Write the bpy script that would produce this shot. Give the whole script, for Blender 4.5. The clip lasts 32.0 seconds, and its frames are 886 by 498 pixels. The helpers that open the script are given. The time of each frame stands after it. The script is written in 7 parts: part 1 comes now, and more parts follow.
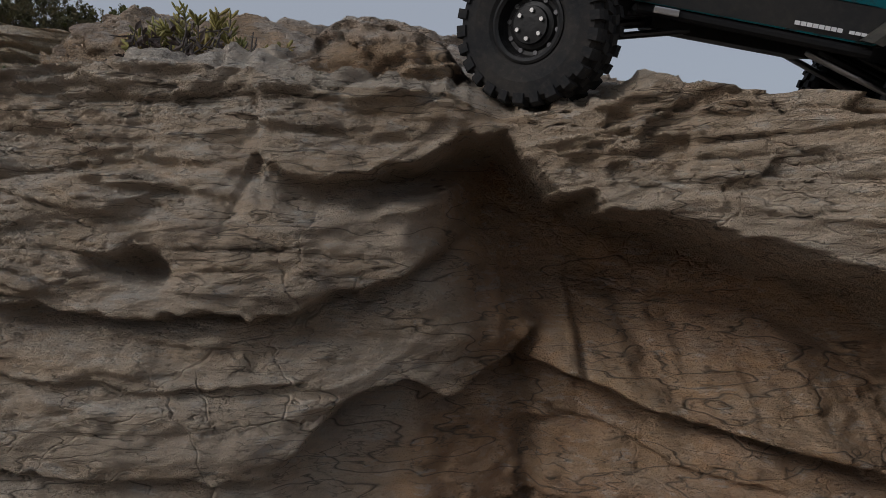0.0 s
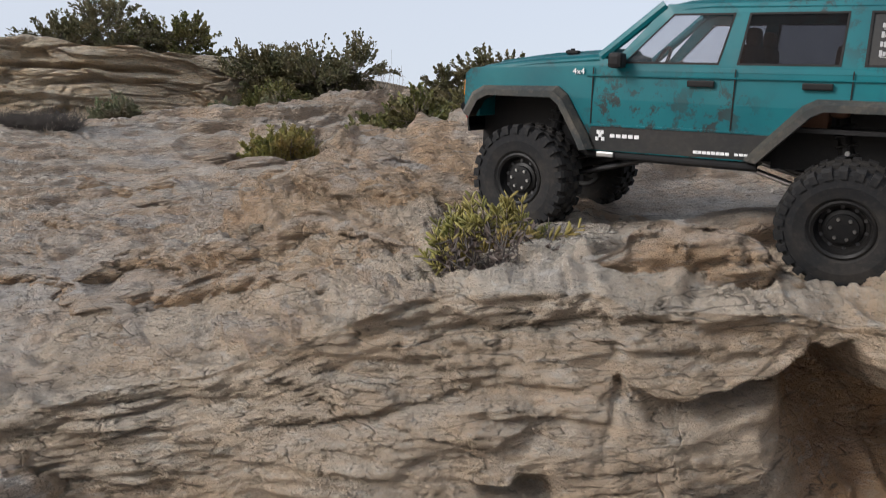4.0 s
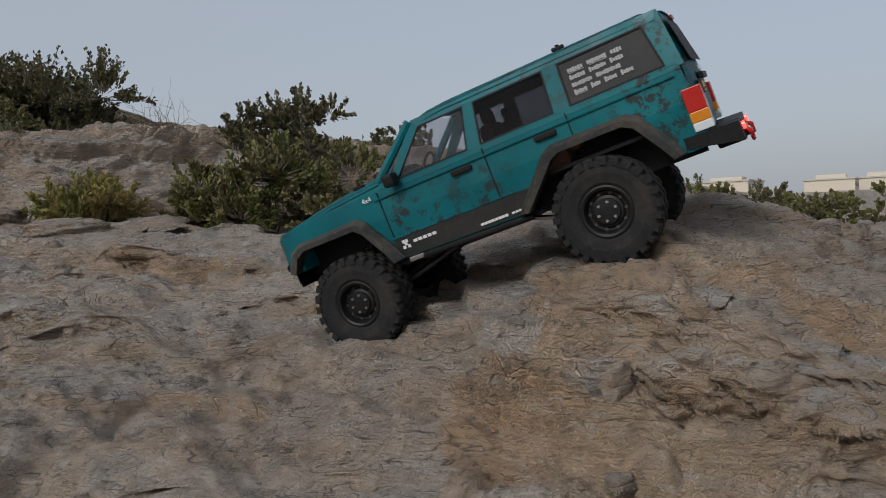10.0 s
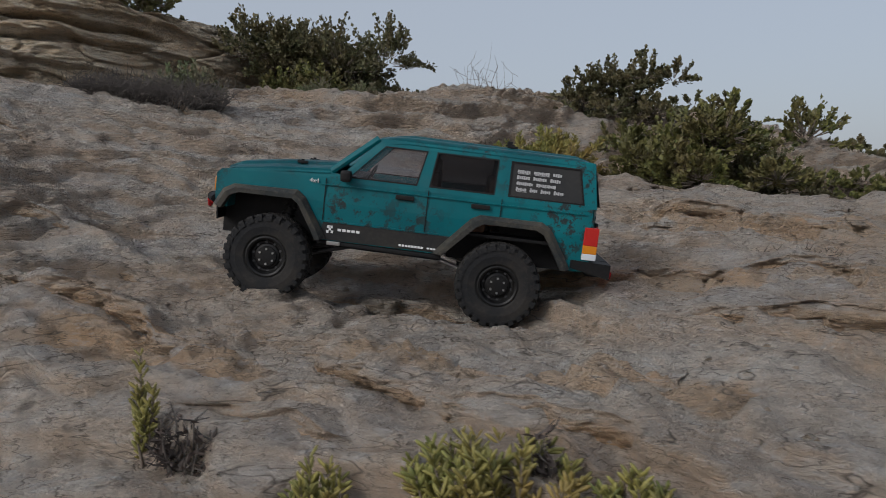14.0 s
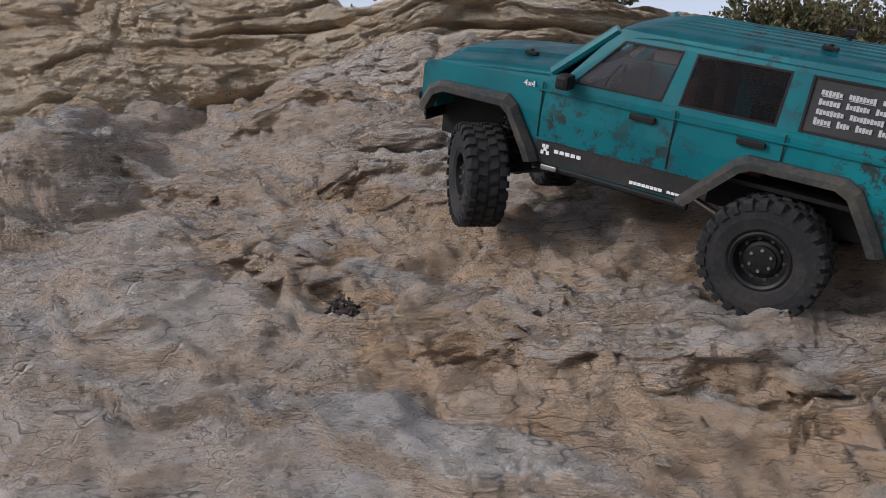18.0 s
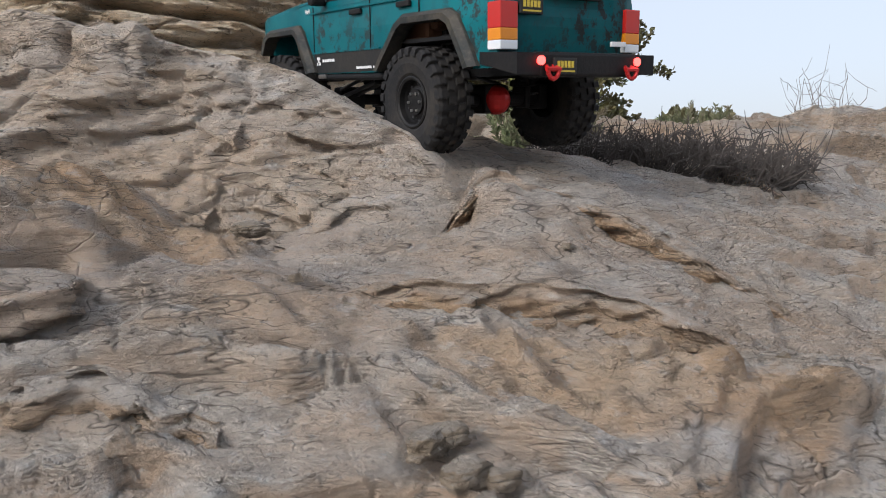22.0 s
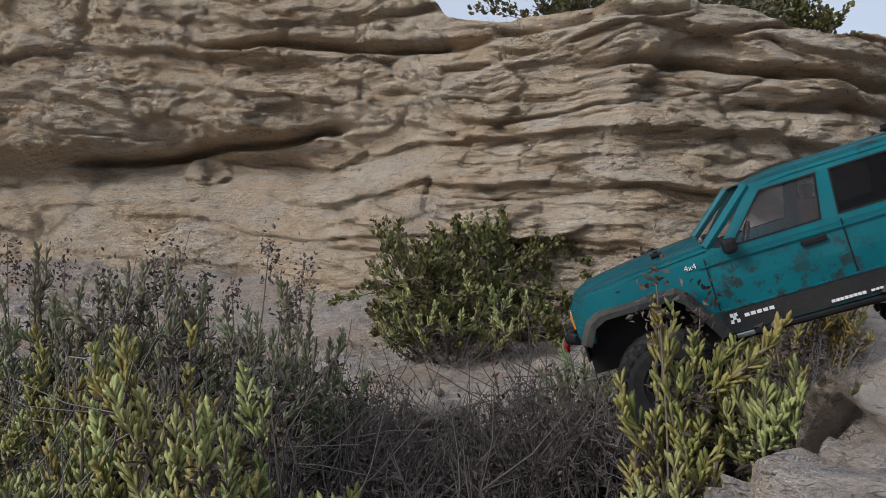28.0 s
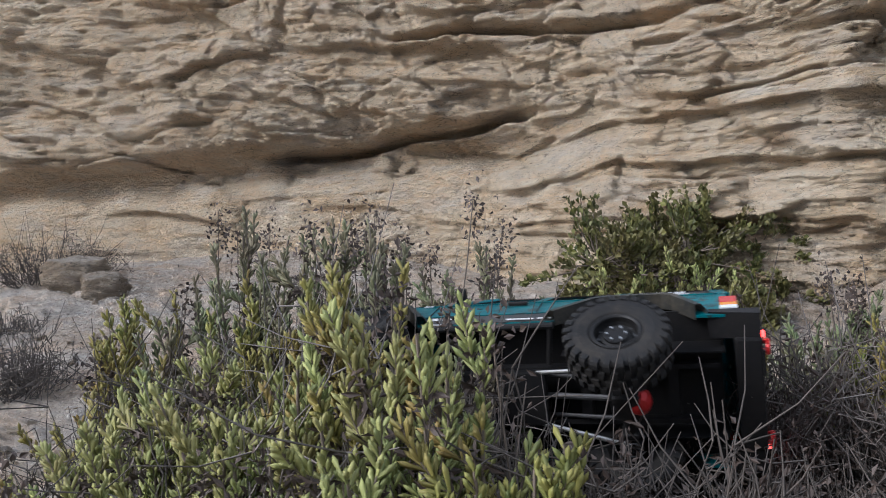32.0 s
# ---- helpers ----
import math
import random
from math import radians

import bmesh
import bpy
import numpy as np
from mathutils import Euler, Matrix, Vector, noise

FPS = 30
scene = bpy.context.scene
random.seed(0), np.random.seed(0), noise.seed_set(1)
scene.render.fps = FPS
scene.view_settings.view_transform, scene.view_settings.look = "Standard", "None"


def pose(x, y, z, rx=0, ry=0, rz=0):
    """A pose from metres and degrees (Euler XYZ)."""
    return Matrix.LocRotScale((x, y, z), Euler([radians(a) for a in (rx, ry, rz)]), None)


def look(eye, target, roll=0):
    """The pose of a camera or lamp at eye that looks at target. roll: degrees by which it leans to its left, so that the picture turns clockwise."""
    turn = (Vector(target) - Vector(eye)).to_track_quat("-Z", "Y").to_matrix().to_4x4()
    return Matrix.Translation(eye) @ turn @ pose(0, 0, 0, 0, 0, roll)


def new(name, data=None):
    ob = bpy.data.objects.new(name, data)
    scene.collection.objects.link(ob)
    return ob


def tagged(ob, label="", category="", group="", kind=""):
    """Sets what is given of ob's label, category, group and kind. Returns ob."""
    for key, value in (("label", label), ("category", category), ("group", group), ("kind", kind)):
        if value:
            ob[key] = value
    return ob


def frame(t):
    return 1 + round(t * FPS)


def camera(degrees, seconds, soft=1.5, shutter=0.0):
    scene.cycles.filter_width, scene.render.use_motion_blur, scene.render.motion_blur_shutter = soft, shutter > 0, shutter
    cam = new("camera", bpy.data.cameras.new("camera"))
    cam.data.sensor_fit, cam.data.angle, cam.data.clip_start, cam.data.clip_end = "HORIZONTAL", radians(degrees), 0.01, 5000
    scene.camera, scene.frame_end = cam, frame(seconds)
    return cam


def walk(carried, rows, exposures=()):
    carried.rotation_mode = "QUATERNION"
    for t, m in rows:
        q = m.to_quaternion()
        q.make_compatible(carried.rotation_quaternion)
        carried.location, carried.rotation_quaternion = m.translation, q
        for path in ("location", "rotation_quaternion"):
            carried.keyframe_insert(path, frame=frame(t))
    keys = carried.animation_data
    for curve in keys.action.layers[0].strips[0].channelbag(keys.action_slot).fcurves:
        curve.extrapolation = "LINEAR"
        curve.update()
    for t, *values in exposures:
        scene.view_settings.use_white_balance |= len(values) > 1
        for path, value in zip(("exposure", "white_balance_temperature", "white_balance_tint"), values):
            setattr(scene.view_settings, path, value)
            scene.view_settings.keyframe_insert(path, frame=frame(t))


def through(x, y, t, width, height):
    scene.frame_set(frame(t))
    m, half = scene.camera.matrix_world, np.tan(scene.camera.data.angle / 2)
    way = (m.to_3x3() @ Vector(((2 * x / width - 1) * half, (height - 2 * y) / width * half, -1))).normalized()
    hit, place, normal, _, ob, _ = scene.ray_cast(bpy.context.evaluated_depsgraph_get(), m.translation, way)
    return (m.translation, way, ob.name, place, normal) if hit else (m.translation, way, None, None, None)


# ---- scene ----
cam = camera(56.5, 32.0, soft=0.9, shutter=0.15)
METRES, EYE = 6.0, 0.52
ROWS = [
    (0.0, 0.0, 0.0, 0.0, 0.0, 0.0, -0.0),
    (0.5, 0.0037, -0.0016, 0.0025, -0.18, -1.73, 0.26),
    (1.0, 0.0056, -0.0037, 0.0073, -0.54, -2.78, 0.52),
    (1.5, 0.0074, -0.0066, 0.0143, -0.81, -3.0, 1.02),
    (2.0, 0.0059, -0.0068, 0.016, -1.47, -3.05, 1.04),
    (2.5, 0.0018, -0.0067, 0.0177, -2.57, -3.17, 0.92),
    (3.0, -0.0129, -0.0061, 0.0177, -4.16, -2.91, 0.76),
    (3.5, -0.0287, -0.0069, 0.0178, 0.5, -2.85, 1.26),
    (4.0, -0.0366, -0.0088, 0.0337, 2.95, -2.9, 4.14),
    (4.5, -0.0396, -0.0069, 0.0475, 3.24, -2.79, 5.13),
    (6.5, -0.0589, 0.0177, 0.0515, 2.03, -2.56, 4.36),
    (7.0, -0.0739, 0.0295, 0.0555, -1.19, -2.74, 4.38),
    (7.5, -0.0874, 0.0419, 0.0591, -4.82, -2.84, 4.24),
    (8.0, -0.0937, 0.0552, 0.065, -7.14, -3.08, 4.39),
    (8.5, -0.1026, 0.0658, 0.0662, -10.21, -3.09, 4.08),
    (9.0, -0.1198, 0.0736, 0.0667, -15.18, -2.99, 3.49),
    (9.5, -0.129, 0.0786, 0.0652, -17.98, -2.45, 2.83),
    (10.0, -0.1364, 0.0873, 0.0629, -19.85, -2.01, 2.48),
    (10.5, -0.1491, 0.0953, 0.0586, -22.23, -1.62, 2.11),
    (11.0, -0.1626, 0.0969, 0.057, -22.55, -1.51, 1.75),
    (11.5, -0.1812, 0.1024, 0.0544, -21.66, -1.61, 1.25),
    (12.0, -0.2027, 0.1153, 0.0517, -19.02, -1.99, 0.66),
    (12.5, -0.2156, 0.1222, 0.0541, -17.91, -2.81, 0.54),
    (13.0, -0.2353, 0.1283, 0.0568, -17.5, -3.28, 0.35),
    (13.5, -0.2647, 0.1324, 0.0585, -16.3, -3.28, 0.49),
    (14.0, -0.289, 0.1435, 0.0596, -12.65, -3.27, 1.03),
    (14.5, -0.3034, 0.1624, 0.0642, -9.25, -4.08, 1.57),
    (15.0, -0.3184, 0.1709, 0.0689, 3.12, -3.73, 2.64),
    (15.5, -0.3398, 0.1781, 0.0722, 8.33, -3.63, 3.17),
    (17.5, -0.4066, 0.2154, 0.0723, 10.25, -1.9, 3.52),
    (18.0, -0.4242, 0.2228, 0.0755, 9.71, -2.56, 3.68),
    (18.5, -0.4403, 0.229, 0.0779, 9.95, -2.74, 3.97),
    (19.0, -0.4496, 0.2483, 0.0801, 9.5, -3.07, 3.92),
    (19.5, -0.4609, 0.2639, 0.0864, 7.69, -3.0, 4.28),
    (20.0, -0.4743, 0.2707, 0.0906, 5.63, -2.99, 4.53),
    (20.5, -0.464, 0.2821, 0.0916, 1.98, -3.53, 4.37),
    (21.0, -0.4404, 0.3037, 0.096, -5.4, -4.05, 3.32),
    (21.5, -0.4346, 0.3215, 0.0999, -9.3, -4.27, 2.53),
    (22.0, -0.4424, 0.3422, 0.1037, -13.85, -4.02, 1.81),
    (22.5, -0.447, 0.3654, 0.111, -14.74, -3.91, 0.87),
    (23.0, -0.462, 0.3869, 0.1284, -14.82, -3.05, -0.97),
    (23.5, -0.4897, 0.4087, 0.1431, -14.96, -3.08, -1.63),
    (24.0, -0.5157, 0.4184, 0.1486, -13.14, -3.54, -1.02),
    (24.5, -0.5398, 0.4232, 0.15, -10.75, -3.48, -0.56),
    (25.0, -0.5516, 0.4297, 0.1487, -9.6, -3.04, -0.2),
    (25.5, -0.5547, 0.4379, 0.1478, -5.79, -2.82, 0.19),
    (26.0, -0.5612, 0.4464, 0.145, -0.34, -2.1, 0.07),
    (26.5, -0.5752, 0.4489, 0.1406, 3.4, -1.38, 0.1),
    (28.5, -0.5975, 0.4419, 0.136, 3.39, -1.28, 0.71),
    (29.0, -0.6022, 0.4424, 0.1364, 3.31, -1.33, 0.75),
    (29.5, -0.613, 0.4422, 0.134, 4.22, -1.19, 0.8),
    (30.0, -0.6226, 0.4393, 0.1296, 9.46, -0.88, 0.8),
    (30.5, -0.6247, 0.4396, 0.1304, 12.57, -1.08, 1.04),
    (31.0, -0.6197, 0.4408, 0.1299, 13.81, -1.02, 1.04),
    (31.5, -0.6125, 0.4422, 0.1268, 14.92, -0.71, 1.13),
    (32.0, -0.6041, 0.4534, 0.1246, 15.57, -0.6, 1.16),
]
EXPOSURES = [(0, -0.72, 6100, 12), (0.5, -0.42, 6050, 12), (1, -0.17, 6000, 12), (1.5, -0.05, 6050, 12), (2, 0.08, 6150, 12), (3.5, 0.27, 6260, 12), (4.5, 0.36, 6266, 12), (8, -0.05, 6500, 11), (9, -0.2, 6250, 10), (10.5, -0.48, 6100, 10), (13.5, -0.45, 6050, 10), (15.5, -0.1, 6050, 14), (17.5, 0.1, 5900, 15), (20, 0.38, 5950, 15), (21, 0.46, 5850, 11), (22.2, 0.42, 6150, 12), (23, 0.14, 6300, 11), (24, -0.10, 6200, 13), (26, -0.12, 6175, 13), (28.5, 0.18, 5820, 12), (30, 0.40, 5720, 12), (32, 0.58, 5740, 12)]
walk(cam, [(t, pose(0, 0, EYE) @ pose(METRES * x, METRES * y, METRES * z, 90 + pitch, roll, yaw)) for t, x, y, z, yaw, pitch, roll in ROWS], EXPOSURES)

# ---- sky and sun: a pale evening sky, the sun low and veiled ----
world = bpy.data.worlds.new("sky")
scene.world = world
world.use_nodes = True
tree = world.node_tree
sky = tree.nodes.new("ShaderNodeTexSky")
sky.sky_type, sky.sun_disc = "NISHITA", False
SUN_HIGH, SUN_LEFT = 32, 125
sky.sun_elevation, sky.sun_rotation = radians(SUN_HIGH), radians(-SUN_LEFT)
sky.air_density, sky.dust_density, sky.ozone_density = 1.0, 4.0, 2.0
veil = tree.nodes.new("ShaderNodeMix")
veil.data_type = "RGBA"
veil.inputs[0].default_value = 0.62
veil.inputs[7].default_value = (6.2, 6.35, 6.5, 1)  # thin even cloud over the whole sky
tree.links.new(sky.outputs[0], veil.inputs[6])
tree.links.new(veil.outputs[2], tree.nodes["Background"].inputs[0])
tree.nodes["Background"].inputs[1].default_value = 0.12
lamp = bpy.data.lights.new("sun", "SUN")
lamp.energy, lamp.angle, lamp.color = 1.9, radians(22), (1.0, 0.955, 0.89)
sun = new("sun", lamp)
sun.matrix_world = look((0, 0, 20), Vector((0, 0, 20)) - Vector((-math.sin(radians(SUN_LEFT)) * math.cos(radians(SUN_HIGH)), math.cos(radians(SUN_LEFT)) * math.cos(radians(SUN_HIGH)), math.sin(radians(SUN_HIGH)))))
# ---- landform: plan in metres; s runs along the car's way, q across it, uphill ----
def vnoise(x, y, z):
    """Smooth value noise, -1 to 1."""
    x, y, z = np.broadcast_arrays(np.asarray(x, float), np.asarray(y, float), np.asarray(z, float))
    i, j, k = np.floor(x).astype(np.int64), np.floor(y).astype(np.int64), np.floor(z).astype(np.int64)
    u, v, w = x - i, y - j, z - k
    u, v, w = u * u * (3 - 2 * u), v * v * (3 - 2 * v), w * w * (3 - 2 * w)

    def corner(a, b, c):
        h = ((i + a) * 374761393 + (j + b) * 668265263 + (k + c) * 1274126177) & 0xFFFFFFFF
        h = ((h ^ (h >> 13)) * 1274126177) & 0xFFFFFFFF
        return ((h ^ (h >> 16)) & 0xFFFF) / 32767.5 - 1.0

    low = (corner(0, 0, 0) * (1 - u) + corner(1, 0, 0) * u) * (1 - v) + (corner(0, 1, 0) * (1 - u) + corner(1, 1, 0) * u) * v
    top = (corner(0, 0, 1) * (1 - u) + corner(1, 0, 1) * u) * (1 - v) + (corner(0, 1, 1) * (1 - u) + corner(1, 1, 1) * u) * v
    return low * (1 - w) + top * w


def fbm(x, y, z, octaves=4, gain=0.5):
    total, size = 0.0, 1.0
    for o in range(octaves):
        total = total + size * vnoise(x + 17.3 * o, y - 9.1 * o, z + 5.7 * o)
        x, y, z, size = x * 2.03, y * 2.03, z * 2.03, size * gain
    return total


def plates(x, y, seed):
    """Irregular cells: a value for each cell, -1 to 1, and the distance to its border."""
    i, j = np.floor(x).astype(np.int64), np.floor(y).astype(np.int64)
    first, second, value = np.full(x.shape, 9.0), np.full(x.shape, 9.0), np.zeros(x.shape)
    for a in (-1, 0, 1):
        for b in (-1, 0, 1):
            h = ((i + a) * 374761393 + (j + b) * 668265263 + int(seed) * 1274126177) & 0xFFFFFFFF
            h = ((h ^ (h >> 13)) * 1274126177) & 0xFFFFFFFF
            h = h ^ (h >> 16)
            d = np.hypot(i + a + (h & 255) / 255.0 - x, j + b + ((h >> 8) & 255) / 255.0 - y)
            nearer = d < first
            second = np.where(nearer, first, np.minimum(second, d))
            value = np.where(nearer, ((h >> 16) & 255) / 127.5 - 1.0, value)
            first = np.where(nearer, d, first)
    return value, second - first


def smooth(a, b, v):
    u = np.clip((np.asarray(v, float) - a) / (b - a), 0, 1)
    return u * u * (3 - 2 * u)


ACROSS = [-1.4, -0.9, -0.6, -0.35, -0.15, 0.05, 0.3, 0.7, 1.3, 2.1, 3.2]
SECTIONS = {}


def section(s, *heights):
    SECTIONS[s] = heights


section(-1.2, -0.580, -0.380, -0.250, -0.140, -0.049, 0.072, 0.244, 0.452, 0.560, 0.600, 0.620)
section(-0.5, -0.260, -0.011, 0.198, 0.356, 0.459, 0.494, 0.514, 0.582, 0.630, 0.660, 0.680)
section(-0.1, -0.090, 0.201, 0.412, 0.604, 0.641, 0.641, 0.619, 0.664, 0.680, 0.710, 0.740)
section(0.25, 0.030, 0.329, 0.488, 0.526, 0.656, 0.695, 0.710, 0.760, 0.760, 0.750, 0.760)
section(0.6, 0.110, 0.399, 0.528, 0.585, 0.637, 0.800, 0.862, 0.915, 0.870, 0.780, 0.770)
section(1.0, 0.170, 0.440, 0.570, 0.630, 0.680, 0.720, 0.775, 0.880, 0.880, 0.790, 0.800)
section(1.5, 0.260, 0.480, 0.620, 0.699, 0.705, 0.755, 0.775, 0.800, 0.860, 0.830, 1.000)
section(2.0, 0.351, 0.511, 0.643, 0.712, 0.726, 0.717, 0.770, 0.850, 0.910, 0.930, 1.200)
section(2.5, 0.443, 0.590, 0.720, 0.800, 0.818, 0.800, 0.850, 0.920, 1.020, 1.150, 1.300)
section(2.9, 0.513, 0.726, 0.877, 0.933, 0.990, 0.980, 1.020, 1.080, 1.170, 1.310, 1.360)
section(3.3, 0.584, 0.888, 0.940, 1.053, 1.098, 1.165, 1.185, 1.190, 1.240, 1.330, 1.360)
section(3.7, 0.599, 0.899, 1.010, 1.225, 1.245, 1.260, 1.219, 1.140, 1.270, 1.320, 1.340)
section(4.12, 0.600, 0.950, 1.101, 1.232, 1.284, 1.292, 1.251, 1.133, 1.275, 1.292, 1.291)
section(4.34, 0.601, 0.862, 0.986, 1.035, 1.073, 1.113, 1.084, 1.119, 1.273, 1.301, 1.301)
section(4.6, 0.623, 0.805, 0.935, 0.971, 0.940, 0.961, 0.991, 1.114, 1.282, 1.321, 1.320)
section(5.2, 0.760, 0.790, 0.840, 0.880, 0.910, 0.940, 0.975, 1.030, 1.230, 1.450, 1.450)
section(6.2, 0.860, 0.920, 0.985, 1.010, 1.020, 1.030, 1.050, 1.100, 1.300, 1.500, 1.480)
section(7.3, 0.960, 1.040, 1.110, 1.150, 1.170, 1.190, 1.210, 1.250, 1.360, 1.520, 1.500)

ALONG = sorted(SECTIONS)
TABLE = np.array([SECTIONS[s] for s in ALONG])


def spline_weights(v, stations):
    """Where each v lies among the stations: four indices and four Catmull-Rom weights."""
    k = np.interp(v, stations, np.arange(len(stations)))
    i = np.minimum(k.astype(int), len(stations) - 2)
    u = k - i
    w = (-0.5 * u + u * u - 0.5 * u ** 3, 1 - 2.5 * u * u + 1.5 * u ** 3, 0.5 * u + 2 * u * u - 1.5 * u ** 3, -0.5 * u * u + 0.5 * u ** 3)
    return [(np.clip(i - 1 + n, 0, len(stations) - 1), w[n]) for n in range(4)]


def to_sq(x, y):
    return -0.753 * x + 0.659 * (y - 0.64), 0.659 * x + 0.753 * (y - 0.64)


def to_xy(s, q):
    return -0.753 * s + 0.659 * q, 0.64 + 0.659 * s + 0.753 * q


def front_face(x):
    """y of the undercut rock face at the start of the way."""
    return np.interp(x, [-0.9, -0.5, -0.3, -0.13, 0.05, 0.16, 0.25, 0.45, 0.9, 2.0], [0.62, 0.60, 0.56, 0.56, 0.57, 0.51, 0.43, 0.33, 0.15, -0.3])


def lip_top(x):
    """Height of the lip over the undercut face."""
    return np.interp(x, [-0.72, -0.45, -0.3, -0.2, -0.14, -0.10, 0.0, 0.04, 0.10, 0.14, 0.22, 0.35, 0.6, 1.3], [0.56, 0.60, 0.65, 0.658, 0.648, 0.632, 0.628, 0.612, 0.612, 0.626, 0.608, 0.582, 0.52, 0.30])


def hollow_depth(x):
    return np.interp(x, [-0.72, -0.15, -0.11, -0.06, 0.0, 0.06, 0.15, 0.3, 0.5, 1.3], [0.0, 0.0, 0.022, 0.055, 0.10, 0.15, 0.20, 0.25, 0.26, 0.12])


CLIFF_X = [-14.0, -8.0, -6.0, -4.6, -3.9, -3.7, -3.2, -2.9, -2.6, -2.0, -1.2, 0.0, 3.0]
CLIFF_Y = [8.0, 6.6, 6.1, 5.75, 5.48, 5.36, 5.12, 5.12, 5.12, 5.55, 6.4, 8.0, 13.0]
CLIFF_TOP = [3.2, 2.8, 2.65, 2.45, 2.25, 2.00, 1.99, 1.95, 1.90, 1.87, 1.76, 1.70, 2.0]


def cliff_line(x):
    return np.interp(x, CLIFF_X, CLIFF_Y)


def ledge_step(x, y, line, rise, width, groove, drop=0.0):
    """A low rock step along a bent line, higher on its left, with a groove under its broken edge."""
    wob = 0.014 * vnoise(x * 7, y * 7, 3.1)
    best, d, ends = np.full(x.shape, 9.0), np.zeros(x.shape), np.zeros(x.shape)
    for k in range(len(line) - 1):
        (ax, ay), (bx, by) = line[k], line[k + 1]
        dx, dy = bx - ax, by - ay
        length = math.hypot(dx, dy)
        u = ((x - ax) * dx + (y - ay) * dy) / length
        side = ((y - ay) * dx - (x - ax) * dy) / length
        gap = np.hypot(side, np.maximum(np.maximum(-u, u - length), 0))
        over = np.maximum(-u, 0) if k == 0 else np.zeros(x.shape)
        if k == len(line) - 2:
            over = np.maximum(over, u - length)
        hit = gap < best
        best, d, ends = np.where(hit, gap, best), np.where(hit, np.sign(side) * gap, d), np.where(hit, over, ends)
    d = d + wob
    near = smooth(0.07, 0.0, ends)
    fade = smooth(0.24, 0.05, d)
    return near * (rise * smooth(-width, width, d) * fade - drop * smooth(width, -width, d) * smooth(-0.34, -0.10, d) - groove * np.exp(-((d + 1.6 * width) / (1.2 * width)) ** 2))


def line_distance(x, y, line):
    """Distance in plan to a bent line."""
    best = np.full(np.shape(x), 9.0)
    for (ax, ay), (bx, by) in zip(line, line[1:]):
        dx, dy = bx - ax, by - ay
        u = np.clip(((x - ax) * dx + (y - ay) * dy) / (dx * dx + dy * dy), 0, 1)
        best = np.minimum(best, np.hypot(x - ax - u * dx, y - ay - u * dy))
    return best


# strips where the grey skin has broken off and the rock is rough and ochre, with their half width
BREAKS = [
    (((-0.38, 1.28), (-0.43, 1.08), (-0.40, 0.97), (-0.28, 0.88)), 0.085), (((-3.11, 2.44), (-3.0, 2.36), (-2.92, 2.22), (-2.84, 2.19), (-2.77, 2.14)), 0.045), (((-2.95, 2.53), (-2.84, 2.48), (-2.71, 2.32)), 0.045), (((-3.20, 2.92), (-3.05, 2.80)), 0.05),
    (((-0.56, 1.12), (-0.47, 1.0), (-0.42, 0.90), (-0.30, 0.80), (-0.20, 0.76)), 0.055), (((-0.42, 1.25), (-0.30, 1.10), (-0.20, 0.98), (-0.12, 0.90)), 0.07),
    (((-1.62, 1.74), (-1.50, 1.60), (-1.36, 1.50)), 0.05), (((-2.78, 2.32), (-2.60, 2.20), (-2.42, 2.20)), 0.06), (((-2.72, 2.06), (-2.50, 1.96), (-2.28, 1.97)), 0.045),
    (((-2.82, 2.42), (-2.64, 2.32)), 0.05), (((-3.28, 3.12), (-2.95, 3.06), (-2.66, 2.92)), 0.10), (((-2.52, 2.56), (-2.34, 2.48)), 0.05),
    (((-0.92, 2.42), (-0.70, 2.30), (-0.56, 2.10)), 0.08), (((-1.20, 2.00), (-0.95, 1.78)), 0.05), (((-0.72, 0.70), (-0.55, 0.62), (-0.35, 0.64)), 0.06),
    (((-2.95, 2.78), (-2.70, 2.72)), 0.05), (((-1.95, 1.86), (-1.75, 1.70)), 0.05),
]


def broken(x, y):
    much = 0.0
    for line, wide in BREAKS:
        much = np.maximum(much, np.exp(-(line_distance(x, y, line) / wide) ** 2))
    return smooth(0.25, 0.75, much + 0.30 * fbm(x * 12, y * 12, 4.0, 3, 0.6))


KNOB = ((-3.53, 2.75), (-3.48, 2.86), (-3.42, 2.98), (-3.32, 3.12))
LEDGES = [
    (((-3.34, 3.24), (-3.22, 3.25), (-3.1, 3.18), (-2.95, 3.11), (-2.8, 3.06), (-2.6, 3.0), (-2.44, 2.92)), 0.0, 0.045, 0.0, 0.060),
]


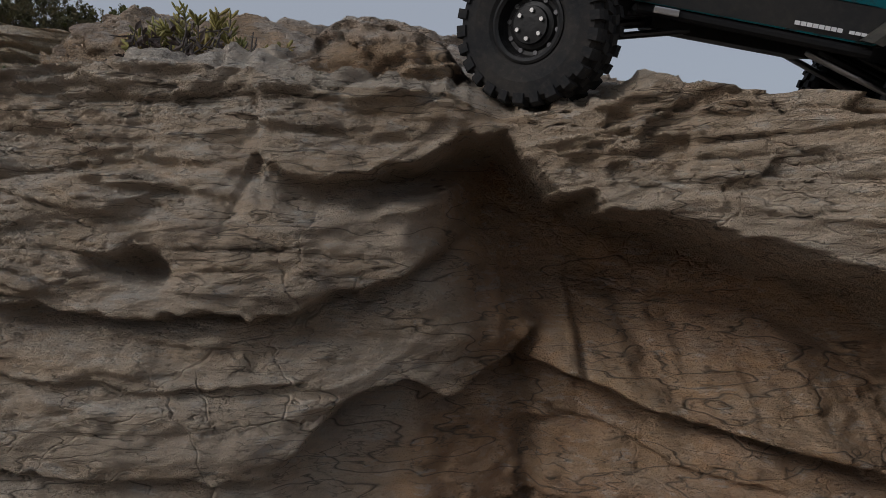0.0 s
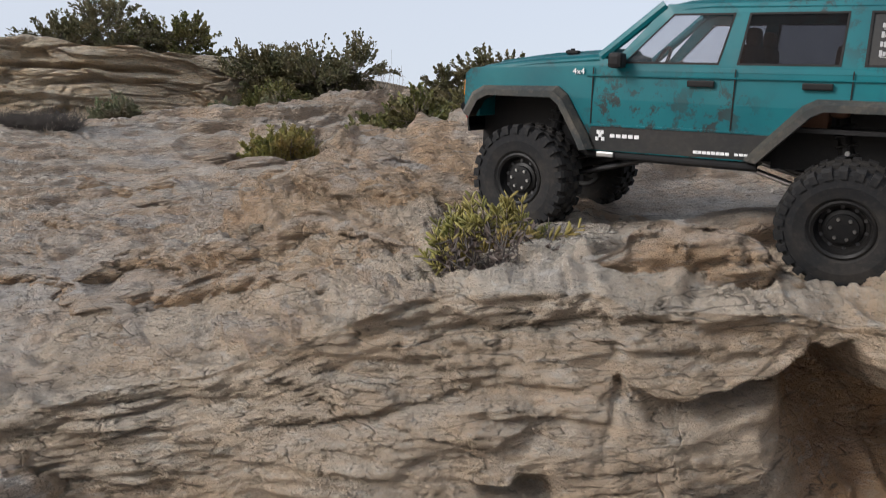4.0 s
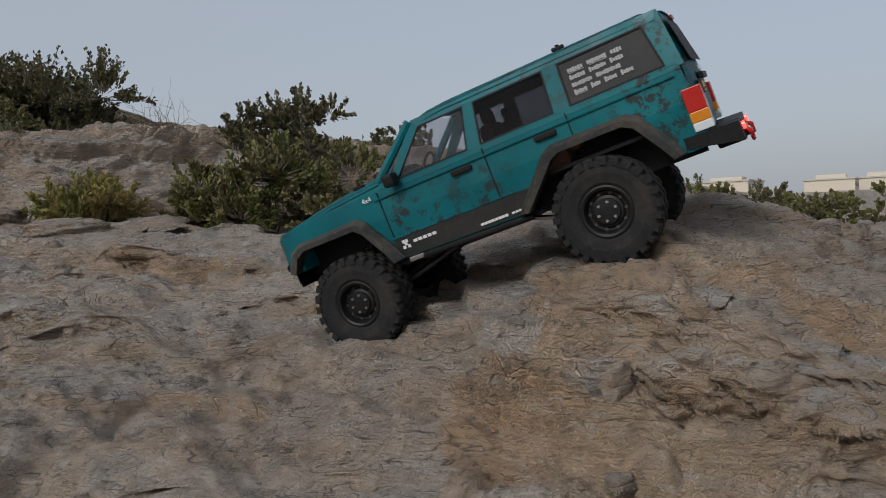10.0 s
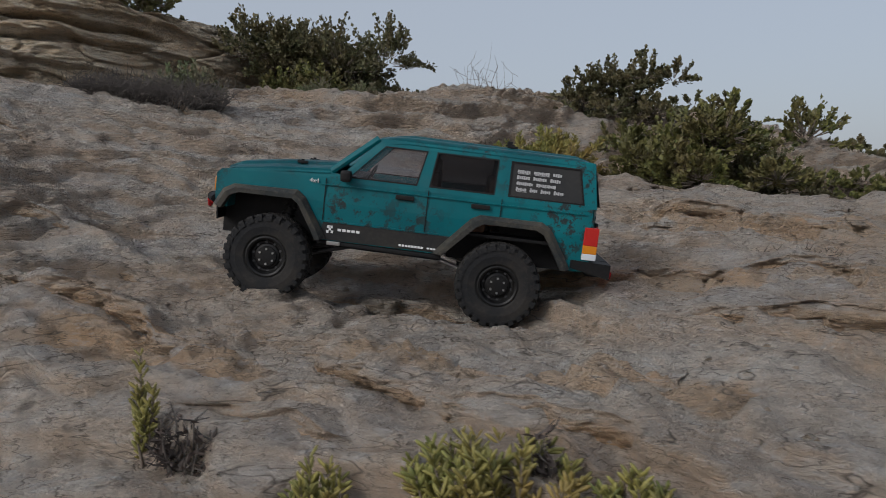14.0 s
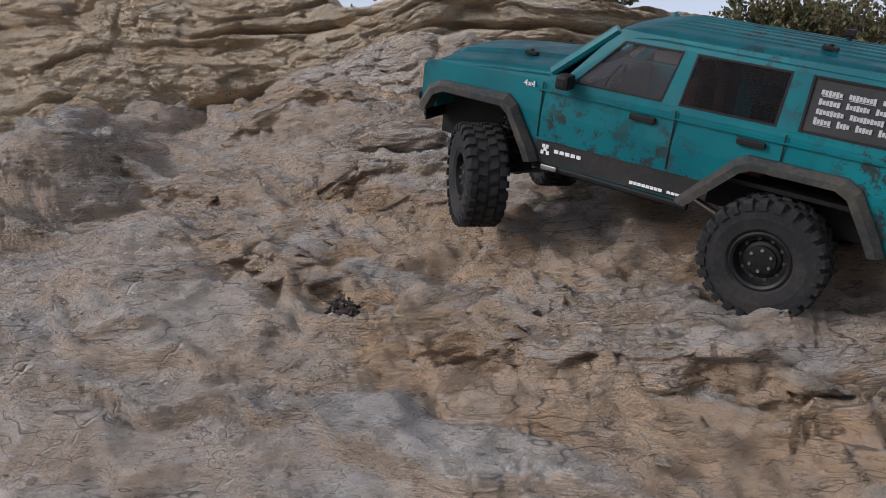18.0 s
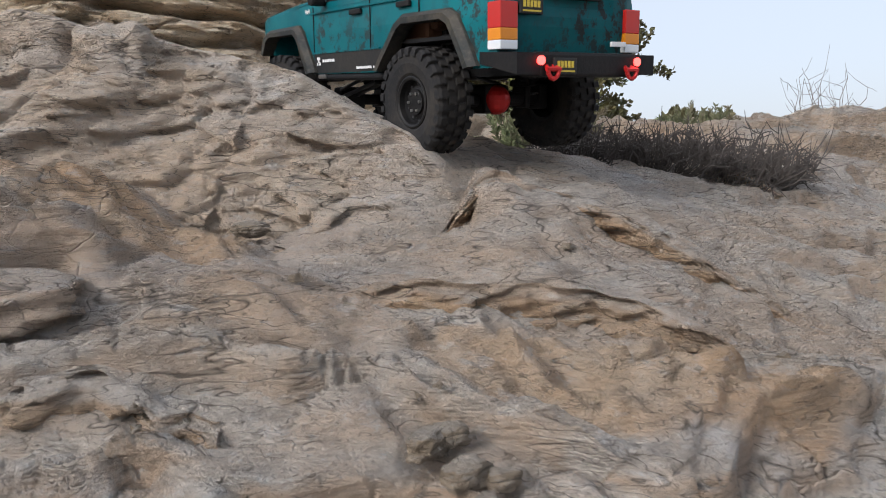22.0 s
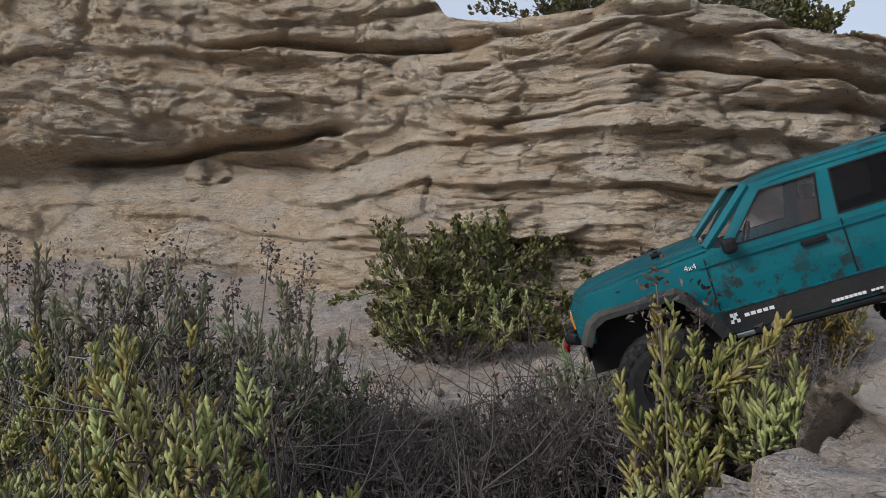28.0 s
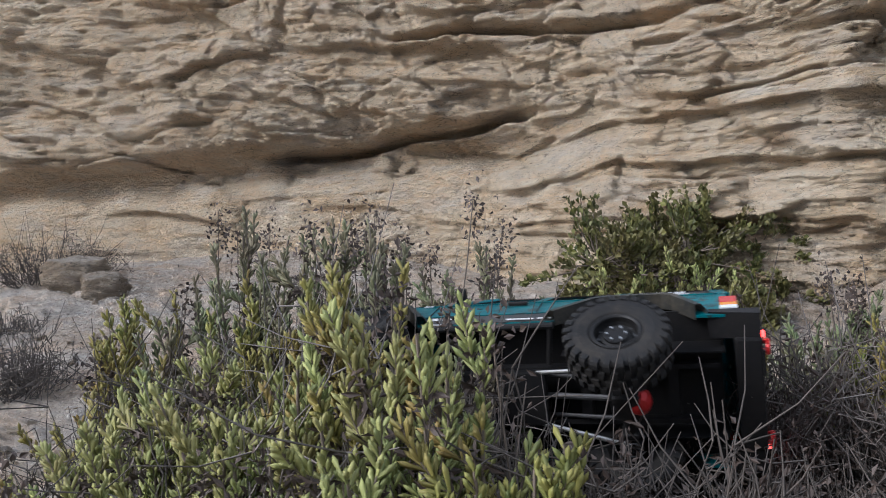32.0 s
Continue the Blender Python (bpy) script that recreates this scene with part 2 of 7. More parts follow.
def ground(x, y, hollow=False):
    """Height of the bedrock at plan points, without its fine relief."""
    x, y = np.asarray(x, float), np.asarray(y, float)
    s, q = to_sq(x, y)
    z = 0.0
    for i, wi in spline_weights(s, ALONG):
        for j, wj in spline_weights(q, ACROSS):
            z = z + wi * wj * TABLE[i, j]
    # the land behind rises gently, the land before the rocks falls to the shore
    far, low = np.maximum(q - 3.2, 0), np.maximum(-1.4 - q, 0)
    z = z + (0.013 + 0.020 * smooth(0.05, 0.35, s / (np.abs(q) + 1))) * np.minimum(far, 160) - 0.35 * np.minimum(low, 6)
    side = np.maximum(-1.2 - s, 0)
    z = z + smooth(0, 1.5, side) * (np.clip(0.25 + 0.3 * q, -1.5, 0.78 + 0.014 * np.clip(q, 0, 150)) - z) * smooth(0.2, 2.5, side)
    # the shelf above the undercut face, and the ground cut away behind the hollow
    ahead = y - front_face(x)
    shelf = lip_top(x) + np.interp(x, [-0.2, -0.12, 0.0, 0.08], [0.45, 0.25, 0.15, 0.12]) * np.maximum(ahead, 0)
    z = z + np.minimum(shelf - z, 0) * smooth(-0.5, -0.25, x) * smooth(1.2, 0.7, x) * smooth(0.34, 0.14, ahead)
    if hollow:
        cut = smooth(0.06, 0.0, ahead - 0.03 - hollow_depth(x)) * smooth(-0.62, -0.40, x)
        z = z + cut * (np.minimum(z, 0.12) - z)
    # the cliff behind the gully: ground steps up behind its line
    back = y - cliff_line(x) - 0.12
    top = np.interp(x, CLIFF_X, CLIFF_TOP) + 0.03 * np.clip(back, 0, 60)
    near = smooth(-0.6, -2.4, x)
    z = z + near * (smooth(0.0, 0.30, back) * (np.maximum(top - 0.05, z) - z))
    z = z + near * smooth(0.3, -0.1, back) * np.minimum(0, 1.36 - z) * smooth(-1.2, -0.2, back)
    # a knob of rock at the rim of the gully, and the crest that joins it to the ledge
    rim = line_distance(x, y, KNOB)
    crest = 1.215 + 0.03 * vnoise(x * 7, y * 7, 2.0) - 0.80 * np.maximum(rim - 0.03, 0)
    z = z + np.clip(crest - z, 0, 0.3) * smooth(0.26, 0.12, rim)
    # the notch beside the end of the jointed ledge
    z = z - 0.035 * np.exp(-((x + 2.44) ** 2 + (y - 2.95) ** 2) / 0.0055)
    for led in LEDGES:
        z = z + ledge_step(x, y, *led) if z.ndim else z + float(ledge_step(x[None], y[None], *led)[0])
    return z
# ---- end of landform ----
# ---- materials ----
class Nodes:
    """A few short ways to wire a material."""

    def __init__(self, name):
        self.mat = bpy.data.materials.new(name)
        self.mat.use_nodes = True
        self.tree = self.mat.node_tree
        self.bsdf = self.tree.nodes["Principled BSDF"]
        self.at = self.add("ShaderNodeTexCoord").outputs["Object"]

    def add(self, kind, **values):
        node = self.tree.nodes.new(kind)
        for key, value in values.items():
            node.inputs[key.replace("_", " ")].default_value = value
        return node

    def link(self, a, b):
        self.tree.links.new(a, b)

    def noise(self, scale, detail=4.0, rough=0.55, vector=None, stretch=None):
        node = self.add("ShaderNodeTexNoise", Scale=scale, Detail=detail, Roughness=rough)
        v = vector or self.at
        if stretch:
            m = self.add("ShaderNodeMapping")
            m.inputs["Scale"].default_value = stretch
            self.link(v, m.inputs["Vector"])
            v = m.outputs[0]
        self.link(v, node.inputs["Vector"])
        return node.outputs["Fac"]

    def ramp(self, fac, *stops):
        node = self.add("ShaderNodeValToRGB")
        while len(node.color_ramp.elements) < len(stops):
            node.color_ramp.elements.new(0.5)
        for e, (at, value) in zip(node.color_ramp.elements, stops):
            e.position = at
            e.color = (*value, 1) if isinstance(value, tuple) else (value, value, value, 1)
        self.link(fac, node.inputs[0])
        return node.outputs[0]

    def mix(self, fac, a, b, blend="MIX"):
        node = self.tree.nodes.new("ShaderNodeMix")
        node.data_type, node.blend_type = "RGBA", blend
        for socket, value in ((node.inputs[0], fac), (node.inputs[6], a), (node.inputs[7], b)):
            if isinstance(value, (int, float)):
                socket.default_value = value
            elif isinstance(value, tuple):
                socket.default_value = (*value, 1)
            else:
                self.link(value, socket)
        return node.outputs[2]

    def math(self, kind, a, b):
        node = self.tree.nodes.new("ShaderNodeMath")
        node.operation = kind
        for socket, value in zip(node.inputs, (a, b)):
            if isinstance(value, (int, float)):
                socket.default_value = value
            else:
                self.link(value, socket)
        return node.outputs[0]

    def bump(self, height, strength, distance, normal=None):
        node = self.add("ShaderNodeBump", Strength=strength, Distance=distance)
        self.link(height, node.inputs["Height"])
        if normal is not None:
            self.link(normal, node.inputs["Normal"])
        return node.outputs[0]

    def done(self, color, rough=0.8, normal=None, metal=0.0, spec=None):
        if isinstance(color, tuple):
            self.bsdf.inputs["Base Color"].default_value = (*color, 1)
        else:
            self.link(color, self.bsdf.inputs["Base Color"])
        if isinstance(rough, (int, float)):
            self.bsdf.inputs["Roughness"].default_value = rough
        else:
            self.link(rough, self.bsdf.inputs["Roughness"])
        self.bsdf.inputs["Metallic"].default_value = metal
        if spec is not None:
            self.bsdf.inputs["Specular IOR Level"].default_value = spec
        if normal is not None:
            self.link(normal, self.bsdf.inputs["Normal"])
        return self.mat


def rock_material(name, pale, tan, ochre, grey, layers=0.8, fresh=None, rough=1.0, bare=0.8, crevice_shade=1.0, depth=1.0):
    n = Nodes(name)
    big = n.noise(2.2, 5, 0.6)
    mid = n.noise(9, 7, 0.65)
    fine = n.noise(48, 9, 0.75, stretch=(1.0, 1.0, 1.7))
    flake = n.noise(130, 6, 0.75, stretch=(1.0, 1.0, 2.2))
    grain = n.noise(330, 4, 0.75)
    beds = n.noise(3.2, 7, 0.65, stretch=(1.0, 1.0, 9.0))
    thin = n.noise(9.0, 7, 0.72, stretch=(1.0, 1.0, 9.0))
    color = n.mix(n.ramp(big, (0.38, 0.0), (0.60, 1.0)), tan, pale)
    color = n.mix(n.ramp(mid, (0.50, 0.0), (0.66, 0.55)), color, ochre)
    color = n.mix(n.ramp(n.noise(4.2, 7, 0.68, stretch=(1, 1, 2.0)), (0.50, 0.0), (0.61, 0.65)), color, grey)
    color = n.mix(n.ramp(beds, (0.38, 0.5), (0.52, 0.0)), color, ochre)
    # low spots of the bump noise are darkened: small shadows put into the colour
    color = n.mix(n.ramp(fine, (0.30, 0.40 * crevice_shade), (0.47, 0.0)), color, tuple(0.45 * c for c in tan))
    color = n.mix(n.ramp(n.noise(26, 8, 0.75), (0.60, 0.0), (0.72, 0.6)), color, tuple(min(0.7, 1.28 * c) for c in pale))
    color = n.mix(n.ramp(grain, (0.34, 0.26 * crevice_shade), (0.5, 0.0)), color, tuple(0.4 * c for c in tan))
    color = n.mix(n.ramp(flake, (0.36, 0.45 * crevice_shade), (0.43, 0.0)), color, tuple(0.42 * c for c in tan))
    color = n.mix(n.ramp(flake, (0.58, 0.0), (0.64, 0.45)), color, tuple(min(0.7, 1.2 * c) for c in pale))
    # the grey skin weathers off the steep broken faces, which show the ochre stone
    face = n.add("ShaderNodeSeparateXYZ")
    n.link(n.add("ShaderNodeNewGeometry").outputs["Normal"], face.inputs[0])
    steep = n.math("ADD", n.math("SUBTRACT", 1.0, face.outputs["Z"]), n.math("MULTIPLY", n.math("SUBTRACT", n.noise(5.5, 6, 0.65), 0.5), 1.3))
    color = n.mix(n.ramp(steep, (0.22, 0.0), (0.62, bare)), color, n.mix(n.ramp(mid, (0.40, 0.0), (0.62, 1.0)), ochre, tuple(1.12 * (a + b) / 2 for a, b in zip(tan, ochre))))
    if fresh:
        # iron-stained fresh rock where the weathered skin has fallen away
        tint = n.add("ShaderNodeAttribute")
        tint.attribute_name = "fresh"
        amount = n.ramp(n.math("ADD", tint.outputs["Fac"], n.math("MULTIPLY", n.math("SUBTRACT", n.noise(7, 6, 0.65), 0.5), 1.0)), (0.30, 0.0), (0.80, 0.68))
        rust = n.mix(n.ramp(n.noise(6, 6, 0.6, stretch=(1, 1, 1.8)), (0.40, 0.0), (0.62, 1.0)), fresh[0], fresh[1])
        # the bare rock's low spots get the same painted shade
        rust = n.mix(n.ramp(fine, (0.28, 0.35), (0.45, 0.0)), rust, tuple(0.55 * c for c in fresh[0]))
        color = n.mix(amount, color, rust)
    # hairline cracks and small holes
    warp = n.add("ShaderNodeVectorMath")
    warp.operation = "ADD"
    shift = n.tree.nodes.new("ShaderNodeTexNoise")
    shift.inputs["Scale"].default_value, shift.inputs["Detail"].default_value = 7.0, 5.0
    n.link(n.at, shift.inputs["Vector"])
    half = n.add("ShaderNodeVectorMath")
    half.operation = "SCALE"
    half.inputs["Scale"].default_value = 0.16
    n.link(shift.outputs["Color"], half.inputs[0])
    n.link(n.at, warp.inputs[0])
    n.link(half.outputs[0], warp.inputs[1])
    squash = n.add("ShaderNodeMapping")
    squash.inputs["Scale"].default_value = (1.0, 1.0, 2.6)
    n.link(warp.outputs[0], squash.inputs["Vector"])
    cell = n.tree.nodes.new("ShaderNodeTexVoronoi")
    cell.feature = "DISTANCE_TO_EDGE"
    cell.inputs["Scale"].default_value = 9.0
    n.link(squash.outputs[0], cell.inputs["Vector"])
    flakes = []
    for size in (34.0, 85.0):
        bend = n.add("ShaderNodeVectorMath")
        bend.operation = "MULTIPLY_ADD"
        wave = n.tree.nodes.new("ShaderNodeTexNoise")
        wave.inputs["Scale"].default_value, wave.inputs["Detail"].default_value = size * 0.9, 4.0
        n.link(n.at, wave.inputs["Vector"])
        n.link(wave.outputs["Color"], bend.inputs[0])
        bend.inputs[1].default_value = (1.3 / size,) * 3
        n.link(n.at, bend.inputs[2])
        scale = n.add("ShaderNodeMapping")
        scale.inputs["Scale"].default_value = (1.0, 1.35, 2.2)
        scale.inputs["Rotation"].default_value = (0.1, 0.15, 0.6)
        n.link(bend.outputs[0], scale.inputs["Vector"])
        chip = n.tree.nodes.new("ShaderNodeTexVoronoi")
        chip.inputs["Scale"].default_value = size
        n.link(scale.outputs[0], chip.inputs["Vector"])
        split = n.add("ShaderNodeSeparateColor")
        n.link(chip.outputs["Color"], split.inputs[0])
        flakes.append(n.math("ADD", split.outputs[0], n.math("MULTIPLY", chip.outputs["Distance"], -0.5)))
    # flakes that lie low in the bump are darkened too, high ones paler
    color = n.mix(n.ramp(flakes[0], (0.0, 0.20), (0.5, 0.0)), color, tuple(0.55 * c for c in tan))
    color = n.mix(n.ramp(flakes[1], (0.45, 0.0), (0.95, 0.28)), color, pale)
    # thin flakes broken off in steps, and fine cracks along the beds
    def stepped(scale, step, stretch):
        return n.math("SNAP", n.noise(scale, 7, 0.62, stretch=stretch), step)

    def seam(scale, wide, stretch, lo, hi):
        line = n.math("ABSOLUTE", n.math("SUBTRACT", n.noise(scale, 2.4, 0.5, stretch=stretch), 0.5), 0.0)
        return n.math("MULTIPLY", n.ramp(line, (0.0, 1.0), (wide, 0.0)), n.ramp(n.noise(scale * 0.9, 3, 0.6), (lo, 0.0), (hi, 1.0)))

    steps = stepped(11.0, 0.035, (1.0, 1.0, 3.5))
    scales = stepped(38.0, 0.055, (1.0, 1.0, 3.0))
    split = n.math("MAXIMUM", n.math("MAXIMUM", seam(8.0, 0.010, (1.0, 1.0, 5.0), 0.47, 0.53), seam(19.0, 0.014, (1.0, 1.0, 5.0), 0.49, 0.55)), n.math("MULTIPLY", seam(44.0, 0.022, (1.0, 1.0, 4.0), 0.50, 0.56), 0.7))
    # the cracks are coloured dark; the low steps get shade painted into their colour
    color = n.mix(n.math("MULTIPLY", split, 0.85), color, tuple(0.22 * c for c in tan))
    color = n.mix(n.ramp(scales, (0.36, 0.30 * crevice_shade), (0.46, 0.0)), color, tuple(0.5 * c for c in tan))
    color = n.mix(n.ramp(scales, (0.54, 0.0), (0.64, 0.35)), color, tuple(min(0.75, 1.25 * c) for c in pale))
    crack = n.ramp(cell.outputs["Distance"], (0.0, 0.2), (0.016, 1.0))
    where = n.ramp(n.noise(3.0, 3), (0.52, 0.0), (0.66, 0.8))
    gap = n.math("MULTIPLY", n.math("SUBTRACT", 1.0, crack), where)
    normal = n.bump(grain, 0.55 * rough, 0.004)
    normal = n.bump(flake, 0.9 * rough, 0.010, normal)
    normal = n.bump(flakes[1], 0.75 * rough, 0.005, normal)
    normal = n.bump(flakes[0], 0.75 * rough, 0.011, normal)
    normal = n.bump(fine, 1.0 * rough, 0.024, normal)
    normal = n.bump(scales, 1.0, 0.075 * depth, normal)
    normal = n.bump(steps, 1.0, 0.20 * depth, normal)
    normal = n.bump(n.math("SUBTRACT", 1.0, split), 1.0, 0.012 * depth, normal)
    normal = n.bump(thin, layers, 0.034, normal)
    normal = n.bump(n.math("SUBTRACT", 1.0, gap), 0.9, 0.012, normal)
    normal = n.bump(mid, 0.35, 0.03, normal)
    return n.done(color, 0.92, normal, spec=0.2)


ROCK = rock_material("sandstone", (0.75, 0.68, 0.60), (0.65, 0.545, 0.445), (0.64, 0.445, 0.29), (0.58, 0.555, 0.535), fresh=((0.67, 0.42, 0.225), (0.72, 0.535, 0.36)), bare=0.6, rough=1.25, crevice_shade=1.0)
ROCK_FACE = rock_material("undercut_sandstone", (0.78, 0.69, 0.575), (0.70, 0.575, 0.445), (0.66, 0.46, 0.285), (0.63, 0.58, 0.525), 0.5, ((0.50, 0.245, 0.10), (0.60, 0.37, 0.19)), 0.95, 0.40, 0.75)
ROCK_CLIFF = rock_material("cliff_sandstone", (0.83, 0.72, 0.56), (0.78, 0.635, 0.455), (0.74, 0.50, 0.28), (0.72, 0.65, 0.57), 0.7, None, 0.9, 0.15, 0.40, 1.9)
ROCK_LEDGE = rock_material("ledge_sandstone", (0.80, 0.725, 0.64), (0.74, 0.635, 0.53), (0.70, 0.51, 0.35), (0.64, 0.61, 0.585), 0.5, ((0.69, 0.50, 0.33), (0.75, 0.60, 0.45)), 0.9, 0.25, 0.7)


def plain(name, color, rough=0.6, metal=0.0, spec=None, wear=0.0, scale=60):
    n = Nodes(name)
    c = color
    if wear:
        c = n.mix(n.ramp(n.noise(scale, 5, 0.6), (0.42, 0.0), (0.65, wear)), color, (0.16, 0.13, 0.10))
    return n.done(c, rough, n.bump(n.noise(scale * 6, 3), 0.15, 0.001), metal, spec)
# ---- mesh helpers ----
def mesh_ob(name, verts, faces, material, parent=None, label="", shade=True):
    me = bpy.data.meshes.new(name)
    me.from_pydata([tuple(v) for v in verts], [], [tuple(f) for f in faces])
    me.update()
    if shade:
        me.shade_smooth()
    for m in material if isinstance(material, (list, tuple)) else [material]:
        me.materials.append(m)
    ob = new(name, me)
    ob.parent = parent
    return tagged(ob, label)


def part(name, bm, material, parent, label="", smooth_faces=False):
    """Links a bmesh as one mesh object under a thing or a part."""
    me = bpy.data.meshes.new(name)
    bm.normal_update()
    bm.to_mesh(me)
    bm.free()
    if smooth_faces:
        me.shade_smooth()
    for m in material if isinstance(material, (list, tuple)) else [material]:
        me.materials.append(m)
    ob = new(name, me)
    ob.parent = parent
    return tagged(ob, label)


def empty(name, label, category, group="", kind=""):
    ob = new(name)
    ob.empty_display_size = 0.05
    return tagged(ob, label, category, group, kind)


def grid_faces(rows, cols):
    i = np.arange((rows - 1) * cols).reshape(rows - 1, cols)[:, :-1].ravel()
    return np.stack([i, i + 1, i + cols + 1, i + cols], -1)


def sheet(name, pos, material, flip=False):
    """A mesh from a rows x cols x 3 array of places."""
    rows, cols = pos.shape[:2]
    f = grid_faces(rows, cols)
    if flip:
        f = f[:, ::-1]
    me = bpy.data.meshes.new(name)
    nv, nf = rows * cols, len(f)
    me.vertices.add(nv)
    me.vertices.foreach_set("co", pos.reshape(-1).astype(np.float32))
    me.loops.add(nf * 4)
    me.loops.foreach_set("vertex_index", f.reshape(-1).astype(np.int32))
    me.polygons.add(nf)
    me.polygons.foreach_set("loop_start", np.arange(0, nf * 4, 4, dtype=np.int32))
    me.update(calc_edges=True)
    me.validate()
    me.shade_smooth()
    for m in material if isinstance(material, (list, tuple)) else [material]:
        me.materials.append(m)
    return new(name, me)


def graded(lo, hi, step, reach, slow):
    """Stations at an even step from lo to hi, coarser up to slow, then ever wider out to the reach on both sides."""
    mid = np.arange(lo, hi + step / 2, step)
    wide, end = slow
    more = [mid[-1]]
    while more[-1] < end:
        more.append(more[-1] + min(wide, step + 0.1 * (more[-1] - hi)))
    out = [step]
    while sum(out) < reach:
        out.append(out[-1] * 1.22)
    tail = np.cumsum(out)
    far = np.cumsum([wide * 1.2 ** k for k in range(1, 48)])
    return np.concatenate([lo - tail[::-1], mid, more[1:], more[-1] + far[far < reach]])


# ---- bedrock ----
def terrace(level, height, sharp):
    """Turns a smooth level into steps of that height; also gives how far up its riser each point is."""
    t = level / height
    k = np.floor(t)
    f = t - k
    u = np.clip((f - 0.5) * sharp + 0.5, 0, 1)
    u = u * u * (3 - 2 * u)
    return height * (k + u), u, k


def relief(x, y, z, slope):
    """Rock relief: beds that break off in steps, lumps, flakes and pits. Shifts downhill and up."""
    level = z + 0.10 * x - 0.05 * y + 0.030 * vnoise(x * 2.3, y * 2.3, 1.0) + 0.018 * fbm(x * 6.5, y * 6.5, 2.0, 3, 0.5)
    up, out = 0.0, 0.0
    for height, sharp, seed, amount in ((0.075, 4.0, 3.0, 0.30), (0.030, 5.5, 11.0, 0.75), (0.0120, 5.0, 19.0, 1.0)):
        lv = level + 0.25 * height * fbm(x * 0.4 / height, y * 0.4 / height, seed, 2, 0.5)
        flat, u, k = terrace(lv, height, sharp)
        mask = amount * smooth(-0.40, 0.30, vnoise(x * 2.1 + seed, y * 2.1, seed) + 0.35 * smooth(0.2, 0.7, slope))
        up = up + mask * (flat - lv)
        hang = vnoise(k * 3.1, x * 3, y * 3)
        out = out + mask * height * 0.55 * (u - 0.5) * (0.7 + hang) * smooth(0.1, 0.4, slope + 0.15)
    # the hillside behind breaks off in thicker beds
    s, q = to_sq(x, y)
    hill = smooth(0.75, 1.25, q) * smooth(5.0, 4.2, s) * smooth(-0.3, 0.4, s)
    lv = level + 0.02 * fbm(x * 3, y * 3, 7.0, 3, 0.5)
    for height, sharp in ((0.085, 4.5), (0.034, 4.0)):
        flat, u, k = terrace(lv, height, sharp)
        up = up + hill * (flat - lv) * (0.75 + 0.4 * vnoise(k * 2.3, x * 1.7, y * 1.7))
        out = out + hill * height * 0.5 * (u - 0.5)
    lumps = fbm(x * 5, y * 5, z * 8, 5, 0.56)
    ridge = 1 - np.abs(fbm(x * 13, y * 13, z * 18, 4, 0.6))
    rough = fbm(x * 34, y * 34, z * 50, 3, 0.7)
    pits = smooth(0.38, 0.62, vnoise(x * 21, y * 21, z * 26)) * smooth(0.1, 0.5, vnoise(x * 2.3, y * 2.3, 9.0))
    # thin flakes that lie one over another
    wx, wy = x + 0.018 * vnoise(x * 26, y * 26, 2.0), y + 0.018 * vnoise(x * 26, y * 26, 5.0)
    scales = 0.0
    for size, amp, seed in ((0.110, 0.0035, 1), (0.042, 0.0028, 2), (0.019, 0.0018, 3)):
        value, border = plates((wx * 0.8 + wy * 0.4) / size, (wy * 0.9 - wx * 0.5) / (1.7 * size), seed)
        scales = scales + amp * value * smooth(0.0, 0.10, border)
    up = up + 0.004 * lumps + 0.004 * (ridge - 0.75) + 0.0032 * rough - 0.012 * pits + scales * (0.35 + 0.65 * smooth(-0.4, 0.3, vnoise(x * 1.9, y * 1.9, 6.0)))
    rubble = broken(x, y)
    for size, amp, seed in ((0.075, 0.009, 41), (0.030, 0.006, 42), (0.013, 0.0035, 43)):
        value, border = plates((wx * 0.9 - wy * 0.3) / size, (wy + wx * 0.4) / (1.3 * size), seed)
        up = up + rubble * amp * (value * smooth(0.0, 0.12, border) - 0.5 * smooth(0.15, 0.0, border))
    return out, up


def stain(ob, value):
    """Marks how far the ochre stone lies bare at each point of a mesh."""
    layer = ob.data.attributes.new("fresh", "FLOAT", "POINT")
    layer.data.foreach_set("value", np.asarray(value).ravel().astype(np.float32))


def build_ground():
    s = graded(-0.9, 4.8, 0.0072, 400, (0.021, 7.4))
    q = graded(-0.92, 0.92, 0.0070, 400, (0.021, 3.4))
    S, Q = np.meshgrid(s, q, indexing="ij")
    X, Y = to_xy(S, Q)
    Z = ground(X, Y, True)
    e = 0.02
    gx = (ground(X + e, Y, True) - ground(X - e, Y, True)) / (2 * e)
    gy = (ground(X, Y + e, True) - ground(X, Y - e, True)) / (2 * e)
    slope = np.hypot(gx, gy)
    out, up = relief(X, Y, Z, slope)
    near = smooth(9, 3, np.hypot(X + 1.8, Y - 2.2))
    g = np.maximum(slope, 0.05)
    X2, Y2 = X - gx / g * out * near, Y - gy / g * out * near
    Z2 = Z + up * near + (1 - near) * 0.12 * fbm(X * 0.5, Y * 0.5, 0.3, 3)
    pos = np.stack([X2, Y2, Z2], -1)
    ob = sheet("ground", pos, ROCK, flip=True)
    stain(ob, broken(X, Y) * near)
    return tagged(ob, "pale tan weathered sandstone bedrock with thin ledges and pits", "bedrock", kind="structure")


build_ground()


